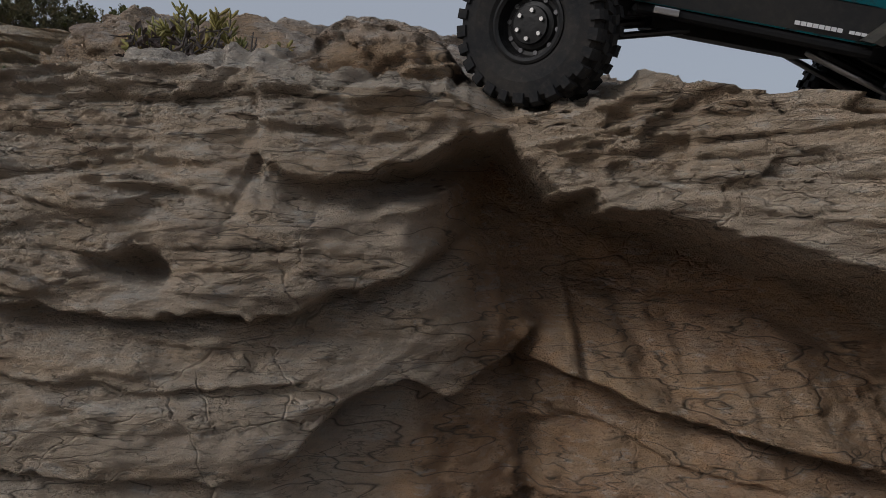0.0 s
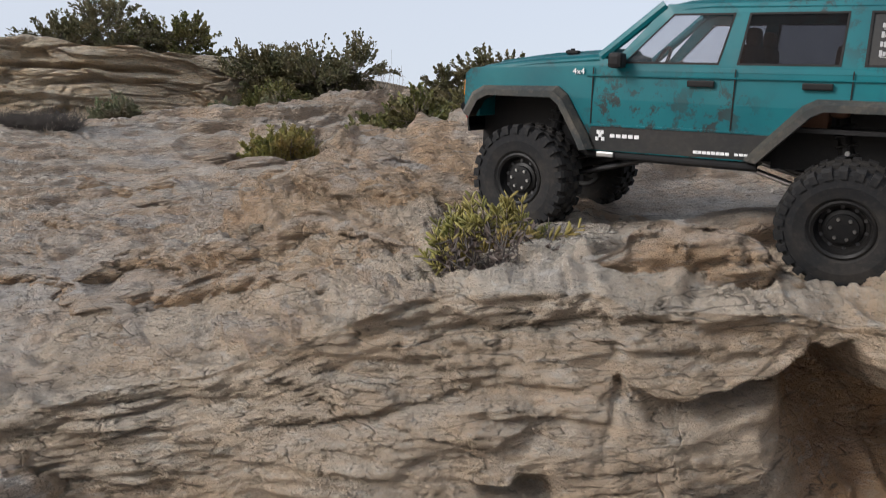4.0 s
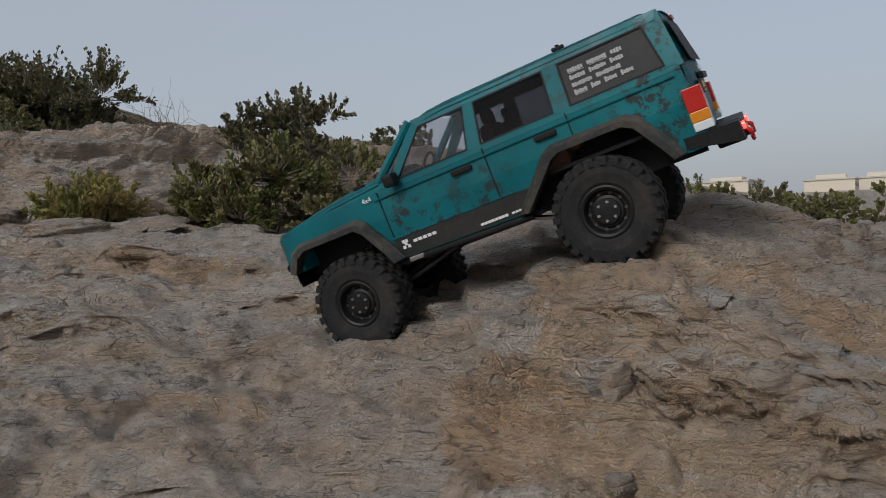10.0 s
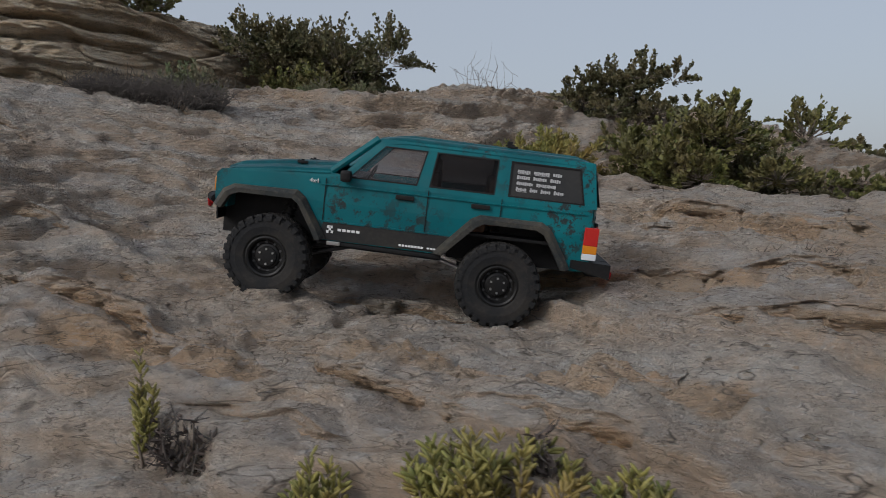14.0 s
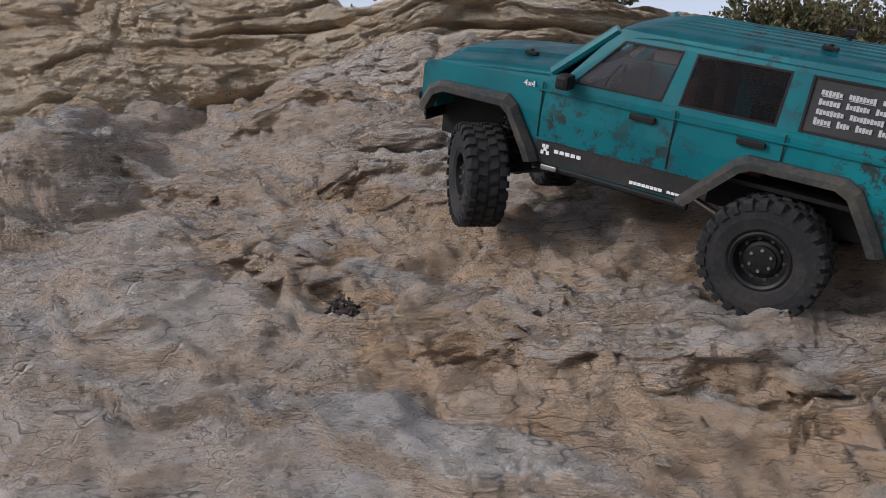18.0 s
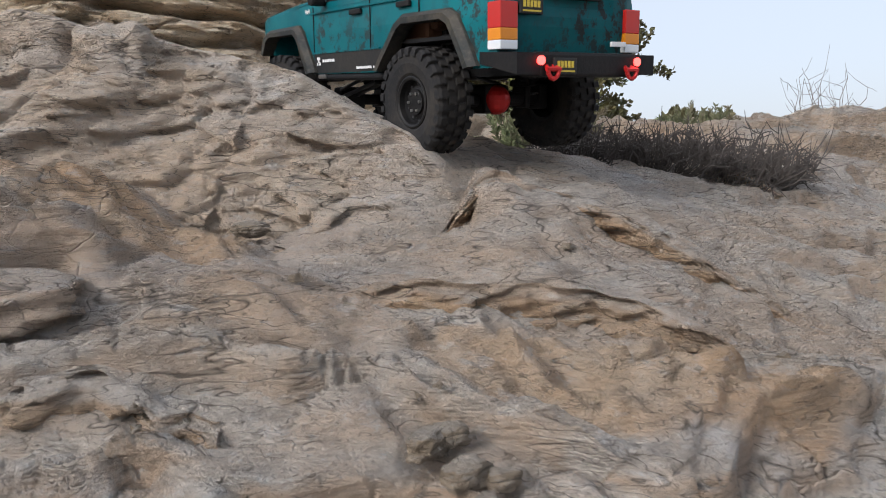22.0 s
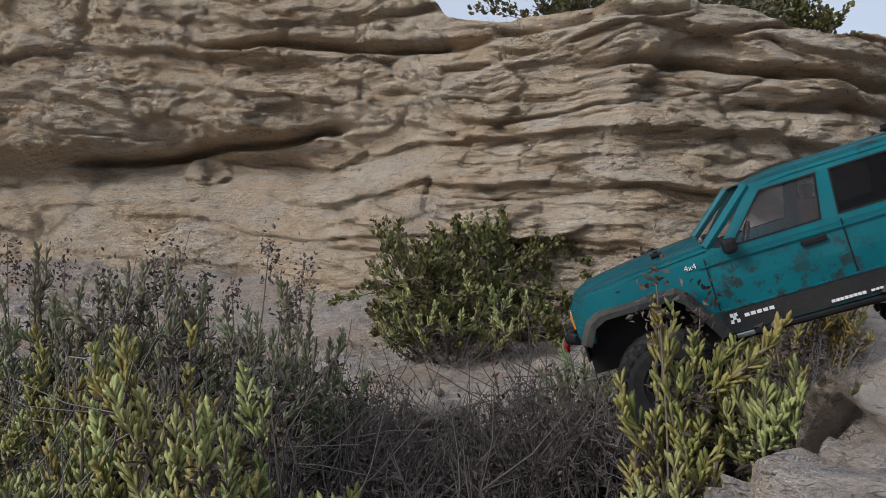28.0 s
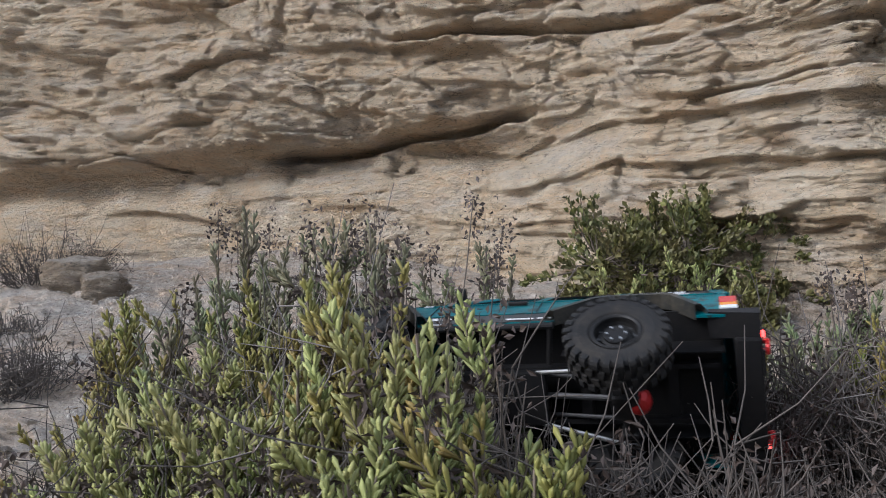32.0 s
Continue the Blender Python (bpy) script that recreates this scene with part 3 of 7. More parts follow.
# ---- the undercut face at the start ----
def brow(Y, X, Z, line, depth, reach, ragged=0.006):
    """Undercuts the face below a bed's lower edge; the bed beneath swells out again over the reach."""
    xs = [p[0] for p in line]
    edge = np.interp(X, xs, [p[1] for p in line]) + ragged * vnoise(X * 40, line[0][1] * 31, 0.7) + 0.5 * ragged * vnoise(X * 110, line[0][1] * 17, 1.7)
    low = edge - Z
    ends = smooth(xs[0] - 0.02, xs[0] + 0.03, X) * smooth(xs[-1] + 0.02, xs[-1] - 0.03, X)
    return Y + ends * depth * smooth(0.0, 0.005, low) * np.exp(-np.maximum(low, 0) / reach)


def build_front_face():
    x = np.concatenate([np.arange(-0.72, -0.36, 0.009), np.arange(-0.36, 0.52, 0.0027), np.arange(0.52, 1.3, 0.012)])
    v = np.concatenate([np.linspace(0, 0.28, 30), np.linspace(0.28, 0.80, 230)[1:], np.linspace(0.80, 1, 66)[1:]])
    X, V = np.meshgrid(x, v, indexing="ij")
    lip = lip_top(X) + 0.006 * vnoise(X * 11, 0.5, 0.5) + 0.004 * vnoise(X * 37, 0.5, 2.5)
    Z = np.where(V < 0.28, V, np.where(V < 0.80, 0.28 + (lip - 0.28) * (V - 0.28) / 0.52, lip))
    back = np.clip((V - 0.80) / 0.20, 0, 1)
    face = front_face(X)
    # the hollow under the overhanging lip
    roof_x = [-0.72, -0.15, -0.13, -0.102, -0.05, -0.014, 0.002, 0.042, 0.058, 0.077, 0.101, 0.109, 0.145, 0.185, 0.246, 0.315, 0.352, 0.5, 0.8]
    roof_z = [0.20, 0.53, 0.585, 0.573, 0.571, 0.580, 0.594, 0.603, 0.580, 0.562, 0.563, 0.547, 0.545, 0.527, 0.506, 0.481, 0.452, 0.34, 0.1]
    roof = np.interp(X, roof_x, roof_z) + 0.009 * vnoise(X * 22, 1.5, 0.2) + 0.006 * vnoise(X * 60, 2.5, 0.2) + 0.003 * vnoise(X * 150, 4.5, 0.2)
    low = roof - Z
    deep = hollow_depth(X)
    under = smooth(-0.001, 0.005, low)
    # it narrows to a slit at its left end, where the next bed swells out at once
    wide = smooth(-0.02, 0.05, X + 0.015 * vnoise(X * 8, 2.0, Z * 10))
    Y = face + deep * under * (wide * (1 - 0.50 * smooth(0.03, 0.16, low) - 0.25 * smooth(0.16, 0.4, low)) + (1 - wide) * (1 - 0.90 * smooth(0.006, 0.034, low)))
    # beds that swell out, each with a dark gap below its lower edge
    for line, depth, reach in (
        (((-0.30, 0.482), (-0.275, 0.485), (-0.235, 0.474), (-0.128, 0.475), (-0.075, 0.489), (-0.035, 0.501), (-0.011, 0.518), (0.01, 0.535)), 0.050, 0.030),
        (((-0.36, 0.432), (-0.276, 0.439), (-0.197, 0.426), (-0.133, 0.427), (-0.09, 0.434)), 0.014, 0.012),
        (((-0.11, 0.375), (-0.102, 0.380), (-0.073, 0.416), (-0.02, 0.430), (0.0, 0.413), (0.016, 0.411), (0.057, 0.447), (0.07, 0.46)), 0.060, 0.05),
        (((0.055, 0.44), (0.075, 0.432), (0.141, 0.407), (0.202, 0.388), (0.283, 0.370), (0.355, 0.362), (0.41, 0.39)), 0.055, 0.028),
        (((0.07, 0.40), (0.122, 0.388), (0.169, 0.364), (0.25, 0.35)), 0.016, 0.012),
        (((0.03, 0.505), (0.09, 0.508), (0.15, 0.500), (0.188, 0.488), (0.259, 0.474), (0.32, 0.44)), 0.016, 0.014),
        (((-0.12, 0.463), (-0.09, 0.472), (-0.05, 0.466)), 0.010, 0.010),
        (((-0.24, 0.570), (-0.17, 0.562), (-0.14, 0.555)), 0.016, 0.016),
        (((-0.40, 0.560), (-0.30, 0.575), (-0.21, 0.585), (-0.15, 0.578)), 0.014, 0.012),
        (((-0.26, 0.632), (-0.20, 0.628), (-0.15, 0.634)), 0.010, 0.008),
        (((-0.12, 0.606), (-0.06, 0.598), (0.0, 0.604)), 0.008, 0.008),
        (((-0.42, 0.385), (-0.28, 0.372), (-0.12, 0.365)), 0.018, 0.020),
        (((0.05, 0.330), (0.2, 0.315), (0.4, 0.300)), 0.030, 0.030),
        (((-0.4, 0.30), (-0.1, 0.29), (0.1, 0.28)), 0.03, 0.03),
    ):
        Y = brow(Y, X, Z, line, depth, reach)
    # broad swells, upright joints, the shallow hole and pits
    Y = Y - 0.030 * fbm(X * 4.5, 3.3, Z * 6, 2) - 0.0055 * fbm(X * 22, 1.3, Z * 34, 4, 0.6)
    # lumpy, scaly stone inside the hollow
    inside = smooth(0.0, 0.03, low) * smooth(-0.08, 0.05, X)
    for a, b, amp, seed in ((0.11, 0.055, 0.020, 31), (0.045, 0.024, 0.008, 32), (0.018, 0.010, 0.003, 33)):
        value, border = plates((X + 0.02 * vnoise(X * 12, 1.0, Z * 12)) / a, (Z + 0.25 * X + 0.012 * vnoise(X * 10, 2.0, Z * 14)) / b, seed)
        Y = Y - inside * (amp * value * smooth(0.0, 0.55, border) - 0.12 * amp * smooth(0.10, 0.0, border))
    crack = X + 0.130 - 0.006 * vnoise(Z * 30, 2.0, 0.0) + 0.10 * (Z - 0.59)
    Y = Y + 0.010 * np.exp(-(crack / 0.003) ** 2) * smooth(0.53, 0.56, Z) * smooth(-0.3, 0.3, vnoise(Z * 45, 3.0, 1.0)) + 0.012 * smooth(0.004, -0.004, crack) * smooth(0.55, 0.58, Z)
    seam = X - 0.062 - 0.008 * vnoise(Z * 24, 5.0, 0.0)
    Y = Y + 0.022 * np.exp(-(seam / 0.009) ** 2) * smooth(0.46, 0.42, Z)
    Y = Y + 0.040 * np.exp(-((X + 0.210) / 0.026) ** 4 - ((Z - 0.510 + 0.2 * (X + 0.21)) / 0.010) ** 2) * smooth(0.530, 0.517, Z + 0.012 * vnoise(X * 50, 1, 1))
    top = smooth(-0.004, -0.03, low) * smooth(0.44, 0.50, Z)
    Y = Y + top * (0.020 * smooth(0.32, 0.55, vnoise(X * 26, 8.0, Z * 30)) * smooth(0.08, 0.16, X) + 0.010 * smooth(0.35, 0.5, vnoise(X * 60, 3.0, Z * 70)) * smooth(0.05, 0.12, X))
    # long scaly beds outside the hollow
    outer = np.clip(smooth(0.02, -0.01, low) + smooth(0.02, -0.08, X), 0, 1) * smooth(0.36, 0.44, Z)
    for a, b, amp, seed in ((0.10, 0.020, 0.007, 51), (0.045, 0.010, 0.004, 52), (0.02, 0.005, 0.002, 53)):
        value, border = plates((X + 0.02 * vnoise(X * 12, 1.0, Z * 12)) / a, (Z + 0.05 * X + 0.008 * vnoise(X * 9, 2.0, Z * 14)) / b, seed)
        Y = Y - outer * amp * (value * smooth(0.0, 0.15, border) - 0.5 * smooth(0.12, 0.0, border)) * (0.5 + 0.5 * top)
    # thin layers in the weathered upper part
    lev = Z + 0.012 * vnoise(X * 8, 0.0, Z * 6) + 0.04 * X
    for size, amp in ((0.021, 0.008), (0.0085, 0.0035)):
        b = lev / size + 0.5 * vnoise(X * 6, 4.4, Z * 9)
        k = np.floor(b)
        Y = Y - top * amp * (0.4 + 0.6 * (b - k)) * (0.6 + vnoise(X * 0.35 / size, k * 5.1, size * 90))
    Y = Y + back * 0.42
    ground_z = ground(X, Y)
    out, up = relief(X, Y, ground_z, 0.3)
    shelf = ground_z + up + 0.006 - 0.05 * smooth(0.72, 1.0, back)
    Z = np.where(back > 0, lip + (shelf - lip) * smooth(0.0, 0.10, back), Z)
    ob = sheet("rock_face", np.stack([X, Y, Z], -1), ROCK_FACE, flip=False)
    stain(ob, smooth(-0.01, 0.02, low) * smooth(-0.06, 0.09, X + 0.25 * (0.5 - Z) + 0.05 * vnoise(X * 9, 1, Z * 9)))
    return tagged(ob, "undercut sandstone face with swelling beds and a brown hollow", "rock face", kind="structure")


build_front_face()


# ---- thin beds that end in a broken, undercut edge ----
def rock_ledge(line, rise, cover=0.16, foot=0.015, under=0.35, step=0.005, tops=None, blocks=False):
    """One bed along a bent line, its broken edge facing right; its back runs out into the slope."""
    p = np.array(line, float)
    way = np.concatenate([[0], np.cumsum(np.linalg.norm(np.diff(p, axis=0), axis=1))])
    u = np.arange(0, way[-1], step)
    px, py = np.interp(u, way, p[:, 0]), np.interp(u, way, p[:, 1])
    for _ in range(3):
        px[1:-1], py[1:-1] = (px[:-2] + 2 * px[1:-1] + px[2:]) / 4, (py[:-2] + 2 * py[1:-1] + py[2:]) / 4
    tx, ty = np.gradient(px), np.gradient(py)
    size = np.hypot(tx, ty)
    nx, ny = ty / size, -tx / size
    wob = 0.016 * vnoise(px * 9, py * 9, 3.1) + 0.010 * vnoise(px * 26, py * 26, 1.1) + 0.004 * vnoise(px * 80, py * 80, 2.0)
    px, py = px + nx * wob, py + ny * wob
    taper = smooth(0, 0.10, u) * smooth(0, 0.10, way[-1] - u) * (0.75 + 0.35 * vnoise(px * 14, py * 14, 5.0))
    z_lip = ground(px - 0.02 * nx, py - 0.02 * ny) + rise * taper - 0.012 * (1 - np.clip(taper, 0, 1))
    if tops is not None:
        z_lip = np.interp(u, way, tops) + 0.008 * vnoise(px * 14, py * 14, 5.0) + 0.004 * vnoise(px * 40, py * 40, 6.0)
    z_lip = z_lip - (z_lip - ground(px + foot * nx, py + foot * ny)) * (1 - smooth(0, 0.09, u) * smooth(0, 0.09, way[-1] - u)) if blocks else z_lip
    z_foot = np.minimum(ground(px + foot * nx, py + foot * ny), z_lip) - 0.022
    w = np.linspace(0, 1, 64 if blocks else 26)[None]
    z = z_foot[:, None] + (z_lip - z_foot)[:, None] * w
    tall = (z_lip - z_foot)[:, None]
    U = u[:, None] + 0 * z + 0.01 * vnoise(px[:, None] * 30, py[:, None] * 30, z * 40)
    lev = z + 0.006 * vnoise(px[:, None] * 12, py[:, None] * 12, z * 8)
    o = -under * tall * smooth(0.75, 0.15, w) * taper[:, None] - 0.005 * smooth(0.82, 1.0, w) + (foot * (1 - w) ** 1.15 if blocks else 0)
    if blocks:
        # large jointed blocks, pushed out unevenly above the sloping foot
        for a, b, amp, seed in ((0.19, 0.085, 0.026, 31), (0.080, 0.036, 0.009, 32)):
            value, border = plates((U + 0.4 * lev) / a, (lev - 0.1 * U + 0.02 * vnoise(U * 9, 2.0, lev * 12)) / b, seed)
            o = o + amp * (value * smooth(0.0, 0.30, border) - 0.12 * smooth(0.10, 0.0, border)) * smooth(1.0, 0.85, w)
    for a, b, amp, seed in ((0.085, 0.030, 0.012, 21), (0.034, 0.013, 0.006, 22), (0.016, 0.007, 0.003, 23)):
        value, border = plates(U / a + px[:, None] * 3, lev / b, seed)
        o = o + amp * (value * smooth(0.0, 0.08, border) - 0.5 * smooth(0.12, 0.0, border))
    front = np.stack([px[:, None] + nx[:, None] * o, py[:, None] + ny[:, None] * o, z], -1)
    b = np.linspace(0, 1, 30)[None, 1:]
    far = -cover * (0.75 + 0.45 * vnoise(px * 6, py * 6, 8.0))[:, None] * b
    bx, by = px[:, None] + nx[:, None] * (far - 0.005), py[:, None] + ny[:, None] * (far - 0.005)
    gz = ground(bx, by)
    out, up = relief(bx, by, gz, 0.2)
    run = smooth(0.1, 0.95, b)
    bz = z_lip[:, None] * (1 - run) + gz * run + up * smooth(0.0, 0.3, b) + 0.003 - 0.022 * smooth(0.7, 1.0, b)
    ob = sheet("rock_ledge", np.concatenate([front, np.stack([bx, by, bz], -1)], 1), ROCK_LEDGE if blocks else ROCK, flip=False)
    stain(ob, np.concatenate([(0.55 if blocks else 0.80) * smooth(1.0, 0.7, w) + (0.75 * vnoise(U * 6, lev * 9, 4.0) if blocks else 0 * z), 0.8 * broken(bx, by)], 1))
    return tagged(ob, "thin sandstone bed with a broken undercut edge", "rock ledge", "rock ledges", kind="structure")


def build_ledges():
    for line, rise, cover in (
        (((-0.84, 1.03), (-0.72, 1.06), (-0.58, 0.99), (-0.42, 0.88), (-0.26, 0.76)), 0.032, 0.17),
        (((-0.79, 0.98), (-0.55, 0.92), (-0.35, 0.75)), 0.013, 0.15),
        (((-0.62, 0.64), (-0.52, 0.68), (-0.40, 0.68)), 0.018, 0.16),
        (((-0.50, 1.10), (-0.41, 0.96), (-0.33, 0.87)), 0.036, 0.19),
        (((-1.72, 1.78), (-1.61, 1.58), (-1.54, 1.51), (-1.42, 1.38)), 0.013, 0.15),
        (((-0.96, 2.50), (-0.71, 2.38), (-0.57, 2.16)), 0.036, 0.19),
        (((-3.10, 2.38), (-2.90, 2.20), (-2.74, 2.16)), 0.018, 0.16),
        (((-2.74, 2.10), (-2.62, 2.01), (-2.44, 2.00), (-2.33, 2.01)), 0.030, 0.18),
        (((-2.96, 2.51), (-2.81, 2.51), (-2.67, 2.49)), 0.018, 0.16),
        (((-2.83, 2.43), (-2.71, 2.39), (-2.62, 2.32)), 0.016, 0.15),
        (((-2.84, 2.915), (-2.60, 2.91)), 0.019, 0.16),
        (((-1.45, 2.15), (-1.15, 2.02), (-0.95, 1.80), (-0.80, 1.62)), 0.016, 0.15),
        (((-1.36, 1.48), (-1.20, 1.36), (-1.02, 1.30)), 0.013, 0.15),
        (((-2.30, 2.35), (-2.05, 2.22), (-1.85, 2.00)), 0.016, 0.15),
        (((-1.02, 1.16), (-0.86, 1.10), (-0.70, 0.90), (-0.58, 0.80)), 0.016, 0.14),
        (((-2.10, 2.02), (-1.92, 1.90), (-1.78, 1.70)), 0.018, 0.15),
        (((-1.30, 1.78), (-1.10, 1.62), (-0.98, 1.52)), 0.012, 0.12),
        (((-2.62, 2.62), (-2.45, 2.60), (-2.30, 2.50)), 0.018, 0.14),
        (((-2.52, 2.80), (-2.36, 2.78), (-2.18, 2.66)), 0.018, 0.14),
        (((-2.20, 3.30), (-2.02, 3.22), (-1.86, 3.06)), 0.030, 0.18),
        (((-3.20, 2.78), (-3.0, 2.72), (-2.84, 2.70)), 0.022, 0.14),
        (((-0.62, 2.02), (-0.40, 1.90), (-0.20, 1.72)), 0.030, 0.20),
        (((-1.62, 2.62), (-1.36, 2.52), (-1.10, 2.36)), 0.030, 0.20),
        (((-3.14, 2.45), (-3.0, 2.37), (-2.92, 2.23), (-2.84, 2.19), (-2.74, 2.13)), 0.026, 0.18),
        (((-3.42, 2.72), (-3.26, 2.68), (-3.14, 2.62)), 0.030, 0.18),
        (((-0.46, 1.22), (-0.44, 1.06), (-0.38, 0.96), (-0.26, 0.87)), 0.036, 0.16),
    ):
        rock_ledge(line, rise, cover)
    # the layered slab on top of the undercut ledge
    rock_ledge(((-0.16, 0.67), (-0.11, 0.635), (-0.04, 0.62), (0.02, 0.635), (0.06, 0.67)), 0.045, 0.15, step=0.0035)
    # thin broken beds all along the way, their edges facing the open side
    rng = np.random.default_rng(63)
    for s, q in zip(rng.uniform(0.75, 4.0, 30), rng.uniform(-0.75, 0.75, 30)):
        x, y = to_xy(s, q)
        turn, half = rng.normal(-0.52, 0.28), rng.uniform(0.07, 0.15)
        dx, dy, bend = half * math.cos(turn), half * math.sin(turn), rng.uniform(-0.03, 0.03)
        rock_ledge(((x - dx, y - dy), (x - bend * math.sin(turn), y + bend), (x + dx, y + dy)), rng.uniform(0.006, 0.012), 0.13, step=0.006)
    rock_ledge(((-3.34, 3.235), (-3.26, 3.225), (-3.20, 3.20), (-3.08, 3.13), (-2.95, 3.075), (-2.80, 3.03), (-2.62, 2.97), (-2.50, 2.90), (-2.42, 2.80)), 0.05, 0.22, 0.22, 0.10, 0.004, (1.20, 1.305, 1.318, 1.330, 1.338, 1.330, 1.288, 1.205, 1.120), True)


build_ledges()


# ---- the cliff behind the gully ----
def build_cliff():
    x = np.concatenate([np.arange(-9, -5.6, 0.05), np.arange(-5.6, -1.6, 0.0105), np.arange(-1.6, 0.5, 0.05)])
    v = np.linspace(0, 1, 210)
    X, V = np.meshgrid(x, v, indexing="ij")
    top = np.interp(x, CLIFF_X, CLIFF_TOP)[:, None] + 0.025 * vnoise(X * 2.1, 3.0, 0) + 0.02 * vnoise(X * 7, 1.0, 0)
    Z0 = 1.0
    Z = Z0 + (top - Z0) * np.clip(V / 0.93, 0, 1)
    back = np.clip((V - 0.93) / 0.07, 0, 1)
    H = (Z - 1.3) / np.maximum(top - 1.3, 0.1)
    Y = cliff_line(X) - 0.25 + 0.22 * np.clip(H, -0.3, 1)
    # sandy foot at the left under a long overhang
    left = smooth(-3.6, -4.3, X)
    Y = Y + left * (0.15 * np.exp(-((Z - 1.62 - 0.03 * (X + 4.5)) / 0.10) ** 2) + 0.14 * smooth(1.68, 1.58, Z))
    lev = Z + 0.15 * (X + 4) * smooth(-3.8, -4.4, X) + 0.10 * (X + 3) * smooth(-3.4, -2.6, X) + 0.05 * vnoise(X * 1.1, 0.0, Z * 1.5) + 0.015 * vnoise(X * 5, 2.0, Z * 6)
    # uneven blocks between bedding joints
    soft = 1 - 0.6 * left * smooth(1.58, 1.48, Z)
    lev = lev + 0.010 * vnoise(X * 14, 5.0, Z * 14)
    wide = X + 0.05 * vnoise(X * 4, 1.0, Z * 5) + 0.3 * Z
    for w, h, amp, gap, seed in ((0.62, 0.190, 0.055, 0.045, 1), (0.24, 0.080, 0.024, 0.026, 2), (0.110, 0.036, 0.011, 0.014, 3), (0.045, 0.014, 0.005, 0.006, 4)):
        value, border = plates(wide / w, lev / h, seed)
        Y = Y - soft * (amp * value - gap * smooth(0.10, 0.0, border) * smooth(-0.5, 0.4, value))
    # beds that jut out at their lower edge over a dark gap
    for size, amp in ((0.150, 0.048), (0.058, 0.018), (0.023, 0.008)):
        bed = (lev + 0.25 * size * vnoise(X * 0.35 / size, 6.0, Z * 0.5 / size)) / size + 0.37
        k = np.floor(bed)
        f = bed - k
        jut = 0.12 + 0.88 * smooth(-0.15, 0.25, vnoise(X * 0.20 / size, k * 7.7, 3.0))
        Y = Y - soft * amp * jut * ((1 - f) ** 1.3 * smooth(0.0, 0.07, f) - 0.35)
    Y = Y - 0.05 * fbm(X * 2.2, 4.0, Z * 3, 3) - 0.007 * fbm(X * 20, 2.0, Z * 34, 3, 0.6)
    # long dark clefts
    for za, slope, x0, x1, deep in ((1.62, 0.06, -5.3, -4.1, 0.20), (2.02, -0.10, -4.6, -3.6, 0.16), (1.80, -0.06, -3.3, -2.2, 0.12), (1.93, 0.03, -3.6, -3.0, 0.06), (1.66, 0.02, -3.0, -2.2, 0.05)):
        d = Z - za - slope * (X - x0) - 0.018 * vnoise(X * 6, za * 9, 0)
        Y = Y + deep * np.exp(-(d / 0.016) ** 2) * smooth(x0 - 0.1, x0 + 0.15, X) * smooth(x1 + 0.1, x1 - 0.15, X)
    Y = Y + back * 0.7
    Z = Z - 0.03 * back + np.where(back > 0, 0.02 * fbm(X * 5, Y * 5, 0, 3), 0)
    ob = sheet("cliff", np.stack([X, Y, Z], -1), ROCK_CLIFF, flip=False)
    return tagged(ob, "layered ochre sandstone cliff with dark clefts and jutting beds", "cliff", kind="structure")


build_cliff()
# ---- the toy car: x ahead, y to its left, z up, in its own space ----
def paint_material():
    n = Nodes("worn_teal_paint")
    base = n.mix(n.ramp(n.noise(9, 4), (0.35, 0.0), (0.7, 1.0)), (0.001, 0.092, 0.112), (0.0015, 0.150, 0.172))
    blot = n.noise(62, 9, 0.78)
    patch = n.noise(7, 3, 0.5)
    worn = n.math("MULTIPLY", n.ramp(blot, (0.51, 0.0), (0.555, 0.95)), n.ramp(patch, (0.38, 0.0), (0.54, 1.0)))
    color = n.mix(worn, base, (0.022, 0.026, 0.026))
    rust = n.math("MULTIPLY", n.ramp(n.noise(80, 8, 0.75), (0.57, 0.0), (0.64, 0.6)), n.ramp(n.noise(5, 2), (0.54, 0.0), (0.70, 1.0)))
    color = n.mix(rust, color, (0.075, 0.036, 0.018))
    dust = n.math("MULTIPLY", n.ramp(n.noise(12, 6, 0.6, stretch=(1, 1, 2)), (0.55, 0.0), (0.85, 0.10)), 1.0)
    color = n.mix(dust, color, (0.17, 0.16, 0.13))
    rough = n.ramp(n.noise(24, 4), (0.3, 0.30), (0.7, 0.55))
    return n.done(color, rough, n.bump(blot, 0.12, 0.001), spec=0.28)


def dusty(name, color, rough, dust=0.35, scale=18, spec=0.5):
    n = Nodes(name)
    c = n.mix(n.ramp(n.noise(scale, 6, 0.65), (0.42, 0.0), (0.74, dust)), color, (0.21, 0.17, 0.12))
    c = n.mix(n.ramp(n.noise(scale * 9, 3), (0.5, 0.0), (0.8, dust * 0.6)), c, (0.25, 0.21, 0.16))
    return n.done(c, rough, n.bump(n.noise(scale * 14, 4), 0.25, 0.0012), spec=spec)


def glass_material(name, film, through, clear):
    """Thin clear plastic: mostly see-through, darkened by its film, with a weak gloss."""
    n = Nodes(name)
    n.done(film, 0.15, spec=0.5)
    see = n.add("ShaderNodeBsdfTransparent")
    see.inputs[0].default_value = (*through, 1)
    mix = n.add("ShaderNodeMixShader")
    mix.inputs[0].default_value = clear
    out = n.tree.nodes["Material Output"]
    n.link(n.bsdf.outputs[0], mix.inputs[1])
    n.link(see.outputs[0], mix.inputs[2])
    n.link(mix.outputs[0], out.inputs[0])
    return n.mat


